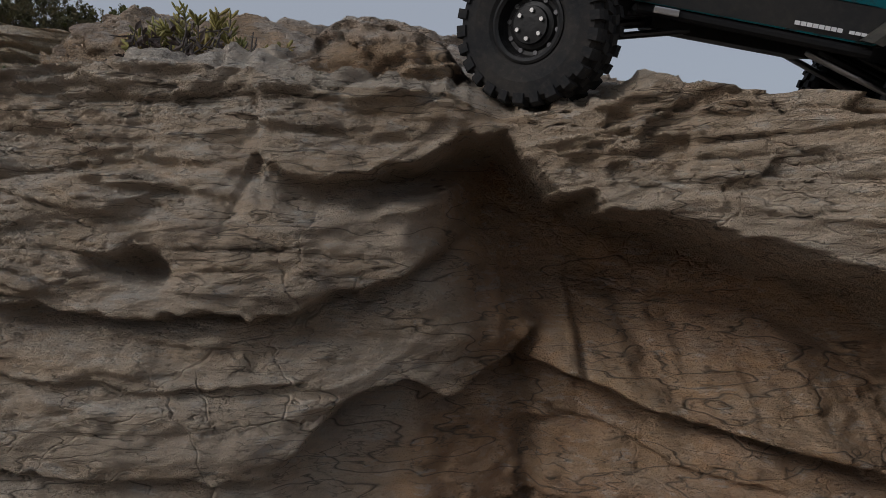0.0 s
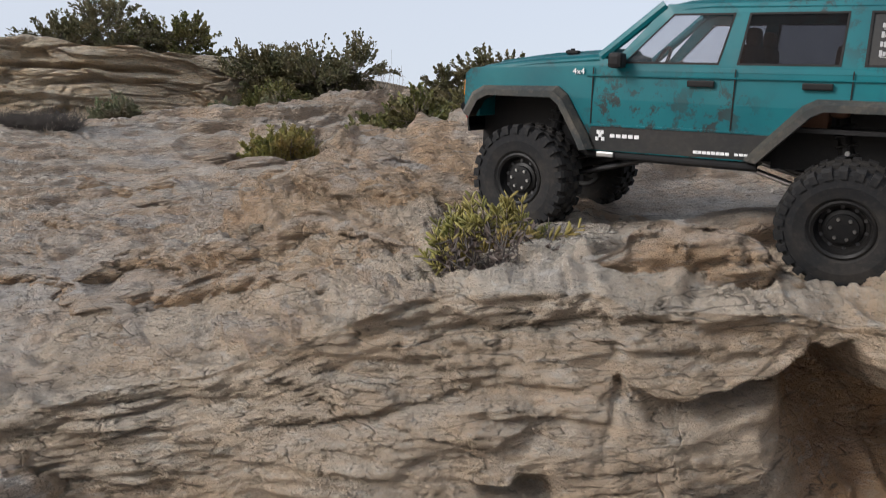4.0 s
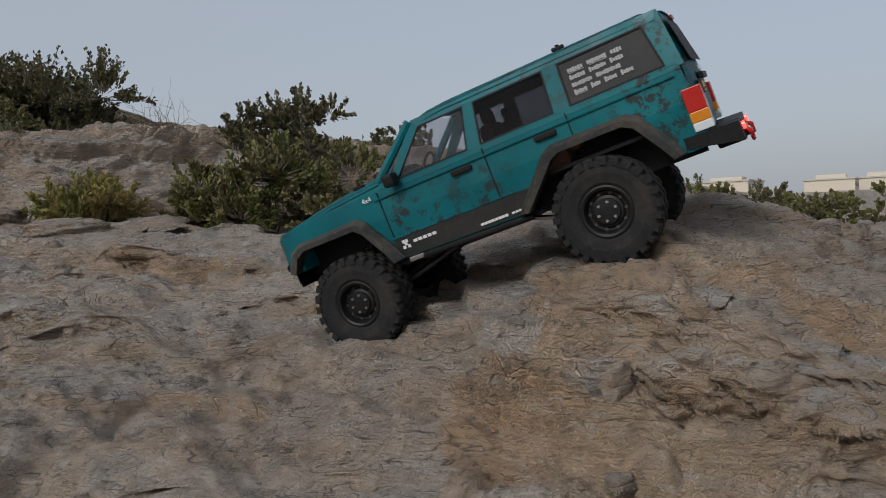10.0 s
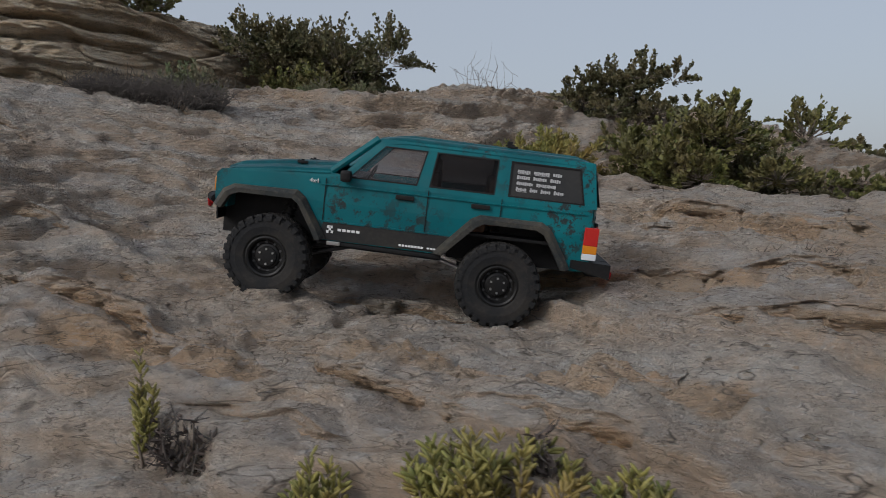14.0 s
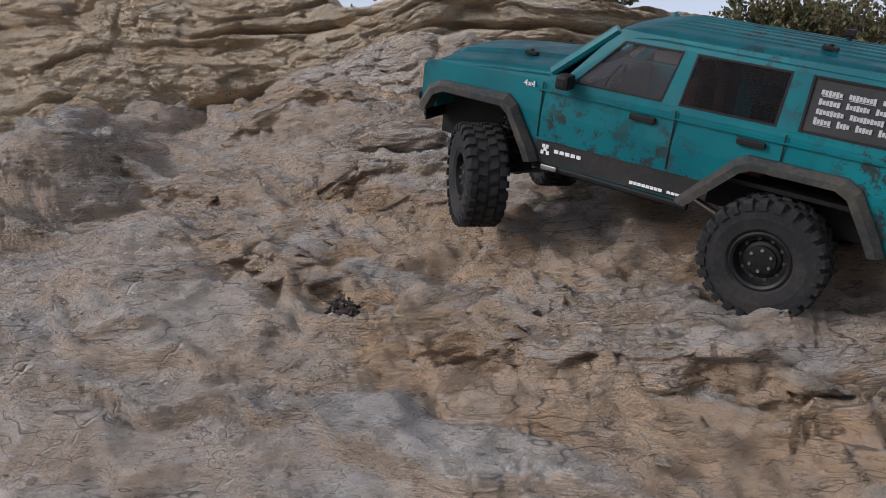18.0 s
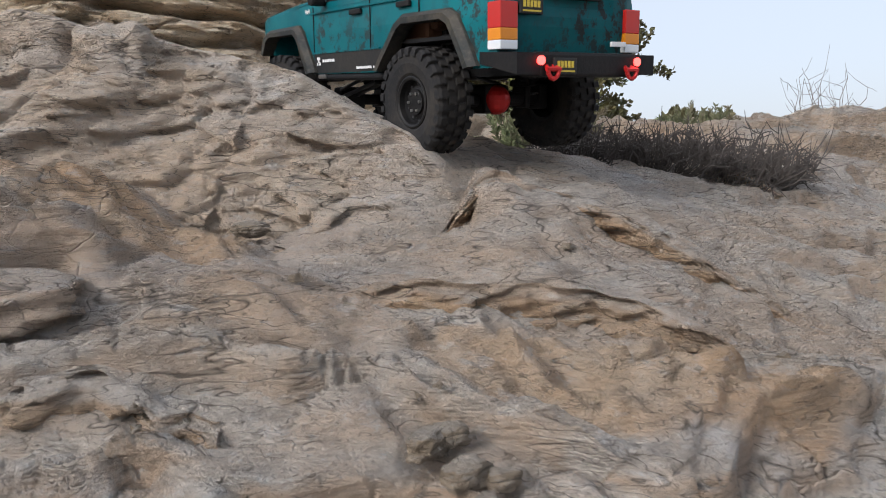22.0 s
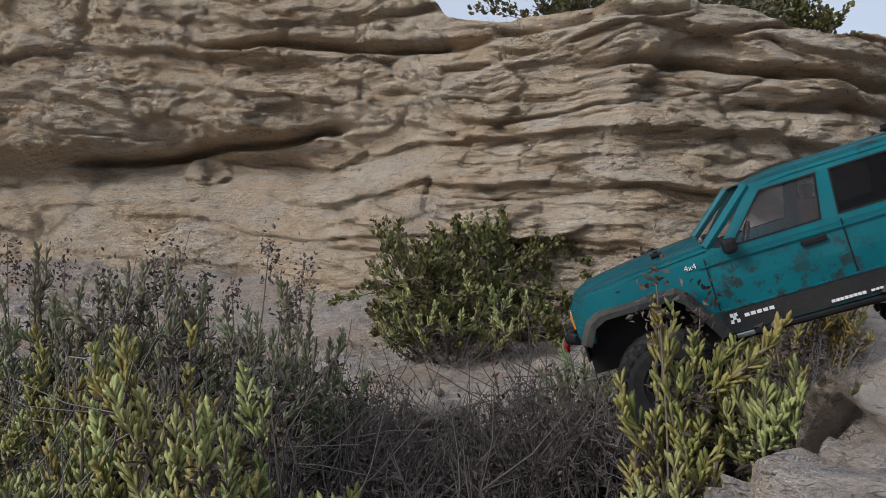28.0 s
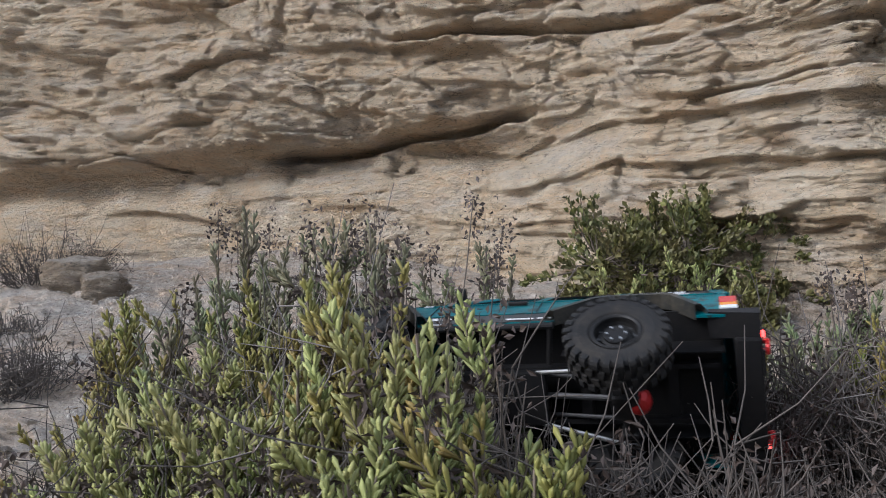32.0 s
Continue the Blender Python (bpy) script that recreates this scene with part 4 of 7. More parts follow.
def lamp_material(name, color, glow=0.0):
    n = Nodes(name)
    n.done(color, 0.25)
    if glow:
        n.bsdf.inputs["Emission Color"].default_value = (*color, 1)
        n.bsdf.inputs["Emission Strength"].default_value = glow
    return n.mat


PAINT = paint_material()
FLARE = dusty("dusty_flare_plastic", (0.045, 0.050, 0.050), 0.6, 0.55, 26)
BLACK = dusty("black_plastic", (0.010, 0.010, 0.011), 0.55, 0.03, 18, 0.2)
RUBBER = dusty("tyre_rubber", (0.015, 0.0155, 0.017), 0.85, 0.11, 30, 0.25)
RIM = dusty("black_rim", (0.009, 0.009, 0.0095), 0.45, 0.03, 18, 0.25)
STEEL = plain("bright_steel", (0.55, 0.55, 0.55), 0.3, 1.0)
DARKSTEEL = plain("dark_steel", (0.10, 0.10, 0.105), 0.4, 0.8)
STRIPE = dusty("black_stripe", (0.018, 0.019, 0.02), 0.45, 0.12)
GREYPRINT = plain("pale_print", (0.45, 0.45, 0.46), 0.5)
WHITE = plain("white_print", (0.75, 0.75, 0.75), 0.5)
TINT = glass_material("tinted_window", (0.10, 0.10, 0.105), (0.50, 0.50, 0.52), 0.93)
CLEAR = glass_material("side_window", (0.30, 0.30, 0.305), (0.86, 0.86, 0.88), 0.92)
DECAL = dusty("black_decal", (0.010, 0.011, 0.012), 0.62, 0.06)
RED = lamp_material("red_lens", (0.45, 0.02, 0.015))
AMBER = lamp_material("amber_lens", (0.62, 0.22, 0.012))
CLEARLENS = lamp_material("white_lens", (0.65, 0.68, 0.70))
REDMETAL = plain("red_metal", (0.50, 0.02, 0.02), 0.35, 0.3)
GLOW = lamp_material("lit_red_lamp", (1.0, 0.05, 0.04), 5.0)
SEAT = plain("tan_seat", (0.16, 0.08, 0.045), 0.7)
YELLOW = plain("yellow_print", (0.60, 0.45, 0.05), 0.5)


def box(bm, x0, x1, y0, y1, z0, z1, bevel=0.0):
    m = Matrix.Translation(((x0 + x1) / 2, (y0 + y1) / 2, (z0 + z1) / 2)) @ Matrix.Diagonal((abs(x1 - x0), abs(y1 - y0), abs(z1 - z0), 1))
    made = bmesh.ops.create_cube(bm, size=1, matrix=m)["verts"]
    if bevel:
        edges = list({e for v in made for e in v.link_edges})
        bmesh.ops.bevel(bm, geom=edges, offset=bevel, segments=2, affect="EDGES", profile=0.6)


def rod(bm, a, b, r, sides=10, r2=None):
    a, b = Vector(a), Vector(b)
    d = b - a
    m = Matrix.Translation((a + b) / 2) @ d.to_track_quat("Z", "Y").to_matrix().to_4x4()
    bmesh.ops.create_cone(bm, cap_ends=True, segments=sides, radius1=r, radius2=r if r2 is None else r2, depth=d.length, matrix=m)


def prism(bm, outline, y0, y1):
    """A slab with that outline in x and z, between two y; y may be a function of z."""
    fa = (lambda z: y0) if not callable(y0) else y0
    fb = (lambda z: y1) if not callable(y1) else y1
    a = [bm.verts.new((x, fa(z), z)) for x, z in outline]
    b = [bm.verts.new((x, fb(z), z)) for x, z in outline]
    bm.faces.new(a)
    bm.faces.new(b[::-1])
    for i in range(len(a)):
        j = (i + 1) % len(a)
        bm.faces.new((a[j], a[i], b[i], b[j]))
    bmesh.ops.recalc_face_normals(bm, faces=bm.faces[:])


def lathe(bm, profile, turns=40, at=(0, 0, 0)):
    """A surface round the y axis through at; profile of (radius, y)."""
    rings = []
    for i in range(turns):
        a = 2 * math.pi * i / turns
        rings.append([bm.verts.new((at[0] + r * math.cos(a), at[1] + y, at[2] + r * math.sin(a))) for r, y in profile])
    for i in range(turns):
        p, q = rings[i], rings[(i + 1) % turns]
        for k in range(len(profile) - 1):
            bm.faces.new((p[k], p[k + 1], q[k + 1], q[k]))
    bmesh.ops.recalc_face_normals(bm, faces=bm.faces[:])


FRONT_ARCH = [(0.098, 0.084), (0.103, 0.094), (0.124, 0.129), (0.133, 0.136), (0.206, 0.136), (0.218, 0.130), (0.228, 0.112)]
REAR_ARCH = [(-0.230, 0.082), (-0.222, 0.096), (-0.203, 0.126), (-0.192, 0.132), (-0.122, 0.132), (-0.112, 0.127), (-0.084, 0.098), (-0.070, 0.083)]
SIDE = [(0.234, 0.112), (0.238, 0.125), (0.238, 0.157), (0.232, 0.163), (0.160, 0.171), (0.088, 0.176), (0.06, 0.1685), (-0.262, 0.168), (-0.268, 0.130), (-0.266, 0.088), (-0.260, 0.082)]


def lean(z):
    """Half the body's width at a height: it draws in towards the roof."""
    return float(np.interp(z, [0.08, 0.10, 0.150, 0.168, 0.222, 0.229], [0.0915, 0.094, 0.0940, 0.0915, 0.0815, 0.078]))


def build_car():
    car = empty("toy_car", "teal radio-controlled off-road toy car with rusty weathered paint", "toy car")
    bm = bmesh.new()
    outline = SIDE + REAR_ARCH + FRONT_ARCH
    for side in (1, -1):
        b2 = bmesh.new()
        prism(b2, outline, lambda z: side * lean(z), lambda z: side * (lean(z) - 0.003))
        me = bpy.data.meshes.new("t")
        b2.to_mesh(me)
        b2.free()
        bm.from_mesh(me)
        bpy.data.meshes.remove(me)
        # pressed lines along the doors
        box(bm, -0.255, 0.10, side * 0.0935, side * 0.0950, 0.1575, 0.1590)
        box(bm, -0.065, 0.095, side * 0.0935, side * 0.0955, 0.1085, 0.1105)
    body = part("body", bm, PAINT, car, "teal painted shell with rust and scrapes")
    # hood, with a raised middle
    bm = bmesh.new()
    xs, ys = np.linspace(0.088, 0.236, 10), np.linspace(-0.092, 0.092, 25)
    pos = [[(x, y, float(np.interp(x, [0.088, 0.16, 0.225, 0.236], [0.179, 0.174, 0.165, 0.158])) + 0.004 * (1 - (y / 0.092) ** 2) + (0.0035 if abs(y) < 0.042 else 0.0) - 0.006 * max(0, abs(y) - 0.083) / 0.009) for y in ys] for x in xs]
    grid = [[bm.verts.new(p) for p in row] for row in pos]
    for i in range(len(xs) - 1):
        for j in range(len(ys) - 1):
            bm.faces.new((grid[i][j], grid[i + 1][j], grid[i + 1][j + 1], grid[i][j + 1]))
    bmesh.ops.solidify(bm, geom=bm.faces[:], thickness=0.0025)
    part("hood", bm, PAINT, car)
    # roof with pressed ribs
    bm = bmesh.new()
    xs, ys = np.linspace(0.030, -0.262, 14), np.linspace(-0.0815, 0.0815, 55)
    def roof_z(x, y):
        edge = max(0.0, abs(y) - 0.066) / 0.0155
        rib = 0.0012 if int((y + 0.0606) / 0.0101) % 2 == 0 and abs(y) < 0.060 and -0.25 < x < 0.0 else 0.0
        return float(np.interp(x, [-0.262, -0.245, 0.0, 0.030], [0.2235, 0.2285, 0.2305, 0.2245])) + 0.003 * (1 - (y / 0.08) ** 2) - 0.008 * edge ** 2 + rib
    grid = [[bm.verts.new((x, y, roof_z(x, y))) for y in ys] for x in xs]
    for i in range(len(xs) - 1):
        for j in range(len(ys) - 1):
            bm.faces.new((grid[i][j], grid[i][j + 1], grid[i + 1][j + 1], grid[i + 1][j]))
    bmesh.ops.solidify(bm, geom=bm.faces[:], thickness=0.003)
    part("roof", bm, PAINT, car)
    # pillars and window rails
    for side in (1, -1):
        bm = bmesh.new()
        ya, yb = lambda z: side * lean(z), lambda z: side * (lean(z) - 0.004)
        for quad in ([(0.078, 0.166), (0.066, 0.166), (0.019, 0.2165), (0.026, 0.226)], [(0.026, 0.226), (0.019, 0.2165), (-0.255, 0.2165), (-0.258, 0.2265)],
                     [(-0.026, 0.166), (-0.044, 0.166), (-0.050, 0.218), (-0.037, 0.218)], [(-0.131, 0.166), (-0.149, 0.166), (-0.149, 0.218), (-0.133, 0.218)],
                     [(-0.250, 0.166), (-0.268, 0.166), (-0.260, 0.2265), (-0.240, 0.218)], [(0.072, 0.163), (0.060, 0.1700), (-0.26, 0.1705), (-0.264, 0.163)]):
            prism(bm, quad, ya, yb)
        part("window_frame", bm, PAINT, car)
        for quad, mat, name in (([(0.063, 0.170), (-0.028, 0.170), (-0.038, 0.2170), (0.019, 0.2170)], CLEAR, "front_side_window"), ([(-0.044, 0.170), (-0.131, 0.170), (-0.133, 0.217), (-0.050, 0.217)], TINT, "rear_side_window"), ([(-0.149, 0.170), (-0.251, 0.170), (-0.242, 0.217), (-0.149, 0.217)], DECAL, "quarter_window")):
            bm = bmesh.new()
            prism(bm, quad, lambda z: side * (lean(z) - 0.0012), lambda z: side * (lean(z) - 0.0024))
            win = part(name, bm, mat, car)
            bm = bmesh.new()
            w = 0.0022
            cx, cz = sum(q[0] for q in quad) / 4, sum(q[1] for q in quad) / 4
            inner = [(cx + (x - cx) * 0.955, cz + (z - cz) * 0.92) for x, z in quad]
            for i in range(4):
                j = (i + 1) % 4
                prism(bm, [quad[i], quad[j], inner[j], inner[i]], lambda z: side * (lean(z) + 0.0004), lambda z: side * (lean(z) - 0.001))
            part("seal", bm, BLACK, win)
            if name == "quarter_window":
                # rows of small sponsor marks, unreadable
                widths = [(0.017, 0.021, 0.012), (0.017, 0.018, 0.014), (0.022, 0.026), (0.014, 0.010, 0.013, 0.013)]
                for r, row in enumerate(widths):
                    x = -0.1585
                    for w in row:
                        bm = bmesh.new()
                        z = 0.2045 - 0.0078 * r
                        y0, count = lean(z) + 0.0002, max(4, round(w / 0.0027))
                        for k in range(count):
                            xa = x - w * k / count
                            h = 0.0021 * (0.75 + 0.35 * ((k * 7 + r * 3) % 5) / 4)
                            box(bm, xa, xa - w / count * 0.80, side * y0, side * (y0 - 0.002), z - h, z + h * (1 if k else 1.35))
                        if (r + len(row)) % 2 and w > 0.013:
                            box(bm, x - 0.001, x - w, side * y0, side * (y0 - 0.002), z - 0.0030, z - 0.0025)
                        part("sponsor_mark", bm, GREYPRINT, win, "white printed mark")
                        x -= w + 0.0045
    # windscreen, rear glass, tailgate, nose
    bm = bmesh.new()
    bm.faces.new([bm.verts.new(p) for p in ((0.085, -0.084, 0.177), (0.085, 0.084, 0.177), (0.029, 0.074, 0.224), (0.029, -0.074, 0.224))])
    bmesh.ops.solidify(bm, geom=bm.faces[:], thickness=0.0015)
    part("windscreen", bm, CLEAR, car)
    for a, b in (((0.087, 0.088, 0.176), (0.029, 0.078, 0.2255)), ((0.087, -0.088, 0.176), (0.029, -0.078, 0.2255))):
        bm = bmesh.new()
        rod(bm, a, b, 0.005, 8)
        part("windscreen_pillar", bm, PAINT, car)
    bm = bmesh.new()
    rear = lambda z: float(np.interp(z, [0.082, 0.12, 0.165, 0.2245], [-0.268, -0.272, -0.272, -0.2600]))
    zs, ys = np.linspace(0.083, 0.2245, 16), np.linspace(-1, 1, 17)
    grid = [[bm.verts.new((rear(z) + 0.007 * abs(u) ** 6 + (0.002 if 0.135 < z < 0.150 and abs(u) < 0.6 else 0), u * (lean(z) - 0.0015), z)) for u in ys] for z in zs]
    for i in range(len(zs) - 1):
        for j in range(len(ys) - 1):
            bm.faces.new((grid[i][j], grid[i][j + 1], grid[i + 1][j + 1], grid[i + 1][j]))
    bmesh.ops.solidify(bm, geom=bm.faces[:], thickness=-0.003)
    bmesh.ops.recalc_face_normals(bm, faces=bm.faces[:])
    gate = part("tailgate", bm, PAINT, car)
    bm = bmesh.new()
    bm.faces.new([bm.verts.new(p) for p in ((-0.2745, 0.074, 0.168), (-0.2745, -0.074, 0.168), (-0.2645, -0.068, 0.2165), (-0.2645, 0.068, 0.2165))])
    bmesh.ops.solidify(bm, geom=bm.faces[:], thickness=0.001)
    part("rear_glass", bm, DECAL, gate, "dark rear window")
    bm = bmesh.new()
    box(bm, -0.2675, -0.2655, -0.013, 0.013, 0.2175, 0.2215, 0.0005)
    part("brake_lamp", bm, RED, gate)
    bm = bmesh.new()
    box(bm, -0.2775, -0.2725, -0.034, 0.034, 0.147, 0.154, 0.001)
    part("gate_handle", bm, BLACK, gate)
    bm = bmesh.new()
    for k in range(4):
        box(bm, -0.2755, -0.2735, 0.006 - k * 0.0042, 0.0095 - k * 0.0042, 0.1575, 0.1615 - 0.001 * (k % 2))
    part("badge", bm, WHITE, gate, "small white maker's mark")
    bm = bmesh.new()
    box(bm, -0.2755, -0.2735, -0.074, -0.052, 0.104, 0.109, 0.0004)
    part("badge", bm, WHITE, gate, "small white maker's mark")
    for y, z, x, name in ((0.058, 0.139, -0.2745, "rear_plate"), (0.036, 0.083, -0.2985, "bumper_plate")):
        bm = bmesh.new()
        box(bm, x - 0.0012, x + 0.002, y - 0.0145, y + 0.0145, z - 0.0075, z + 0.0075, 0.0004)
        plate = part(name, bm, DECAL, gate if x > -0.28 else car, "small black plate with yellow bars")
        bm = bmesh.new()
        for k in range(5):
            box(bm, x - 0.0018, x, y + 0.0108 - 0.0045 * k, y + 0.0078 - 0.0045 * k, z - 0.0015, z + 0.0045)
        box(bm, x - 0.0018, x, y - 0.0115, y + 0.0115, z - 0.0055, z - 0.0040)
        part("print", bm, YELLOW, plate) if name == "bumper_plate" else part("plate_print", bm, YELLOW, car)
    bm = bmesh.new()
    box(bm, 0.222, 0.237, -0.088, 0.088, 0.112, 0.159, 0.002)
    nose = part("grille_panel", bm, PAINT, car)
    bm = bmesh.new()
    for k in range(8):
        box(bm, 0.236, 0.239, -0.042 + k * 0.0105, -0.0345 + k * 0.0105, 0.128, 0.155, 0.0006)
    part("grille", bm, BLACK, nose)
    for side in (1, -1):
        bm = bmesh.new()
        box(bm, 0.235, 0.2405, side * 0.050, side * 0.076, 0.132, 0.153, 0.001)
        part("headlight", bm, CLEARLENS, nose)
        bm = bmesh.new()
        box(bm, 0.2285, 0.2405, side * 0.078, side * 0.0915, 0.133, 0.151, 0.0015)
        part("turn_signal", bm, AMBER, nose, "amber corner lamp")
        for z0, z1, mat, name in ((0.118, 0.142, RED, "tail_lamp"), (0.107, 0.118, AMBER, "rear_turn_signal"), (0.0985, 0.107, CLEARLENS, "reversing_lamp")):
            bm = bmesh.new()
            box(bm, -0.2745, -0.2555, side * 0.074, side * 0.0955, z0, z1, 0.001)
            part(name, bm, mat, car)
    # lower black stripe with its marks, handles, mirrors, door gaps
    for side in (1, -1):
        bm = bmesh.new()
        prism(bm, [(0.097, 0.0845), (0.091, 0.108), (-0.082, 0.108), (-0.071, 0.0845)], lambda z: side * (lean(z) + 0.0006), lambda z: side * (lean(z) - 0.001))
        stripe = part("stripe", bm, STRIPE, car, "black lower door stripe")
        bm = bmesh.new()
        y = side * (lean(0.1) + 0.0009)
        for k, (dx, dz) in enumerate(((0, 0.003), (0.004, 0.003), (0.002, 0), (-0.001, -0.0035), (0.0052, -0.0035))):
            box(bm, 0.083 - dx - 0.0016, 0.083 - dx + 0.0016, y, y - side * 0.001, 0.0995 + dz - 0.0018, 0.0995 + dz + 0.0018)
        for k in range(5):
            x = 0.0705 - k * 0.0062
            box(bm, x, x - 0.0046, y, y - side * 0.001, 0.0978, 0.1012)
        part("maker_mark", bm, WHITE, stripe, "white maker's mark")
        bm = bmesh.new()
        for k in range(13):
            if k != 8:
                x = -0.0125 - k * 0.0042
                h = 0.0014 if k < 8 else 0.0011
                box(bm, x, x - 0.0034, y, y - side * 0.001, 0.0890 - h, 0.0890 + h)
        part("model_mark", bm, WHITE, stripe, "small white model mark")
        for x in (0.092, -0.0445, -0.142):
            bm = bmesh.new()
            box(bm, x - 0.0006, x + 0.0006, side * 0.0937, side * 0.0947, 0.110 if x > -0.1 else 0.140, 0.166)
            part("door_gap", bm, BLACK, car)
        for x in (-0.0142, -0.1148):
            bm = bmesh.new()
            box(bm, x - 0.0125, x + 0.0125, side * 0.0935, side * 0.0975, 0.1495, 0.1555, 0.0012)
            part("door_handle", bm, BLACK, car)
        bm = bmesh.new()
        box(bm, 0.058, 0.072, side * 0.094, side * 0.113, 0.165, 0.180, 0.004)
        rod(bm, (0.066, side * 0.090, 0.168), (0.066, side * 0.100, 0.170), 0.003)
        part("mirror", bm, BLACK, car)
        # arch flares
        for arch, name in ((FRONT_ARCH, "front_flare"), (REAR_ARCH, "rear_flare")):
            bm = bmesh.new()
            c = Vector((sum(p[0] for p in arch) / len(arch), 0.085))
            rows = []
            for x, z in arch:
                d = (Vector((x, z)) - c).normalized()
                d = Vector((d.x, abs(d.y) + 0.15)).normalized()
                ox, oz = x + d.x * 0.0115, min(z + d.y * 0.0115, 0.1475)
                rows.append([bm.verts.new(p) for p in ((x - d.x * 0.001, side * 0.086, z - d.y * 0.001), (x - d.x * 0.001, side * 0.1045, z - d.y * 0.001), (x + d.x * 0.006, side * 0.1045, z + d.y * 0.006), (ox, side * 0.0975, oz), (ox, side * 0.0925, oz))])
            for p, q in zip(rows, rows[1:]):
                for k in range(4):
                    bm.faces.new((p[k], p[k + 1], q[k + 1], q[k]))
            bmesh.ops.solidify(bm, geom=bm.faces[:], thickness=0.0012)
            bmesh.ops.recalc_face_normals(bm, faces=bm.faces[:])
            part(name, bm, FLARE, car, "dusty grey plastic wheel-arch flare")
        # dark inner arches
        for x0, x1 in ((0.096, 0.236), (-0.258, -0.076)):
            bm = bmesh.new()
            box(bm, x0, x1, side * 0.050, side * 0.052, 0.075, 0.158)
            box(bm, x0, x1, side * 0.050, side * 0.090, 0.156, 0.158)
            box(bm, x0, x0 + 0.002, side * 0.050, side * 0.088, 0.095, 0.158)
            box(bm, x1 - 0.002, x1, side * 0.050, side * 0.088, 0.095, 0.158)
            box(bm, x0, x0 + 0.002, side * 0.050, side * 0.090, 0.10, 0.158)
            box(bm, x1 - 0.002, x1, side * 0.050, side * 0.090, 0.10, 0.158)
            part("inner_arch", bm, BLACK, car)
        # rock slider
        bm = bmesh.new()
        rod(bm, (0.095, side * 0.088, 0.080), (-0.070, side * 0.088, 0.078), 0.0042)
        rod(bm, (0.095, side * 0.088, 0.080), (0.090, side * 0.04, 0.080), 0.003)
        rod(bm, (-0.066, side * 0.088, 0.078), (-0.060, side * 0.04, 0.080), 0.003)
        part("rock_slider", bm, BLACK, car)
        bm = bmesh.new()
        box(bm, 0.066, 0.084, side * 0.089, side * 0.0945, 0.078, 0.083, 0.0008)
        part("step_plate", bm, STEEL, car)
        font = bpy.data.curves.new("four_by_four", "FONT")
        font.body, font.size, font.extrude, font.align_x, font.align_y = "4x4", 0.0085, 0.0004, "CENTER", "CENTER"
        mark = new("drive_badge", font)
        dg = bpy.context.evaluated_depsgraph_get()
        me = bpy.data.meshes.new_from_object(mark.evaluated_get(dg))
        bpy.data.objects.remove(mark)
        me.materials.clear()
        me.materials.append(WHITE)
        badge = new("drive_badge", me)
        badge.parent = car
        badge.matrix_basis = Matrix.Translation((0.1075, side * 0.0942, 0.1615)) @ Matrix.Rotation(radians(180 if side > 0 else 0), 4, "Z") @ Matrix.Rotation(radians(90), 4, "X")
    # clips on hood and roof
    for x, z in ((0.135, 0.1795), (-0.150, 0.2325)):
        for y in (0.045, -0.045):
            bm = bmesh.new()
            rod(bm, (x, y, z - 0.004), (x, y, z + 0.006), 0.0022)
            rod(bm, (x - 0.006, y, z + 0.002), (x + 0.006, y, z + 0.004), 0.001)
            if x < 0 and y < 0:
                box(bm, x - 0.004, x + 0.004, y - 0.003, y + 0.003, z + 0.004, z + 0.010, 0.0008)
            else:
                box(bm, x - 0.007, x + 0.007, y - 0.003, y + 0.003, z + 0.0005, z + 0.004, 0.0008)
            part("body_clip", bm, BLACK, car)
    # bumpers
    bm = bmesh.new()
    rod(bm, (0.250, -0.066, 0.122), (0.250, 0.066, 0.122), 0.0065, 12)
    for side in (1, -1):
        rod(bm, (0.250, side * 0.064, 0.122), (0.238, side * 0.090, 0.1215), 0.006, 12)
        box(bm, 0.20, 0.25, side * 0.028, side * 0.036, 0.112, 0.124)
    box(bm, 0.244, 0.256, -0.024, 0.024, 0.116, 0.130, 0.001)
    bumper = part("front_bumper", bm, BLACK, car)
    for side in (1, -1):
        bm = bmesh.new()
        shackle(bm, 0.258, side * 0.045, 0.116)
        part("shackle", bm, REDMETAL, bumper, "red tow shackle")
    bm = bmesh.new()
    box(bm, -0.297, -0.268, -0.066, 0.066, 0.073, 0.096, 0.003)
    for side in (1, -1):
        prism(bm, [(-0.296, 0.075), (-0.296, 0.095), (-0.242, 0.097), (-0.242, 0.086)], side * 0.064, side * 0.094)
    bumper = part("rear_bumper", bm, BLACK, car)
    for side in (1, -1):
        bm = bmesh.new()
        shackle(bm, -0.302, side * 0.054, 0.080)
        part("shackle", bm, REDMETAL, bumper, "red tow shackle")
        bm = bmesh.new()
        rod(bm, (-0.2965, side * 0.066, 0.088), (-0.2995, side * 0.066, 0.088), 0.0042, 14)
        part("bumper_lamp", bm, GLOW, bumper, "lit red lamp")
    # chassis
    bm = bmesh.new()
    for side in (1, -1):
        box(bm, -0.25, 0.235, side * 0.030, side * 0.036, 0.080, 0.094)
    box(bm, -0.055, 0.075, -0.034, 0.034, 0.070, 0.082, 0.002)
    box(bm, -0.03, 0.09, -0.025, 0.025, 0.082, 0.112, 0.003)
    box(bm, 0.02, 0.18, -0.022, 0.022, 0.095, 0.125, 0.004)
    for x in (0.19, -0.10, -0.20):
        box(bm, x - 0.006, x + 0.006, -0.036, 0.036, 0.084, 0.092)
    part("chassis", bm, BLACK, car)
    bm = bmesh.new()
    box(bm, -0.255, 0.085, -0.088, 0.088, 0.112, 0.116)
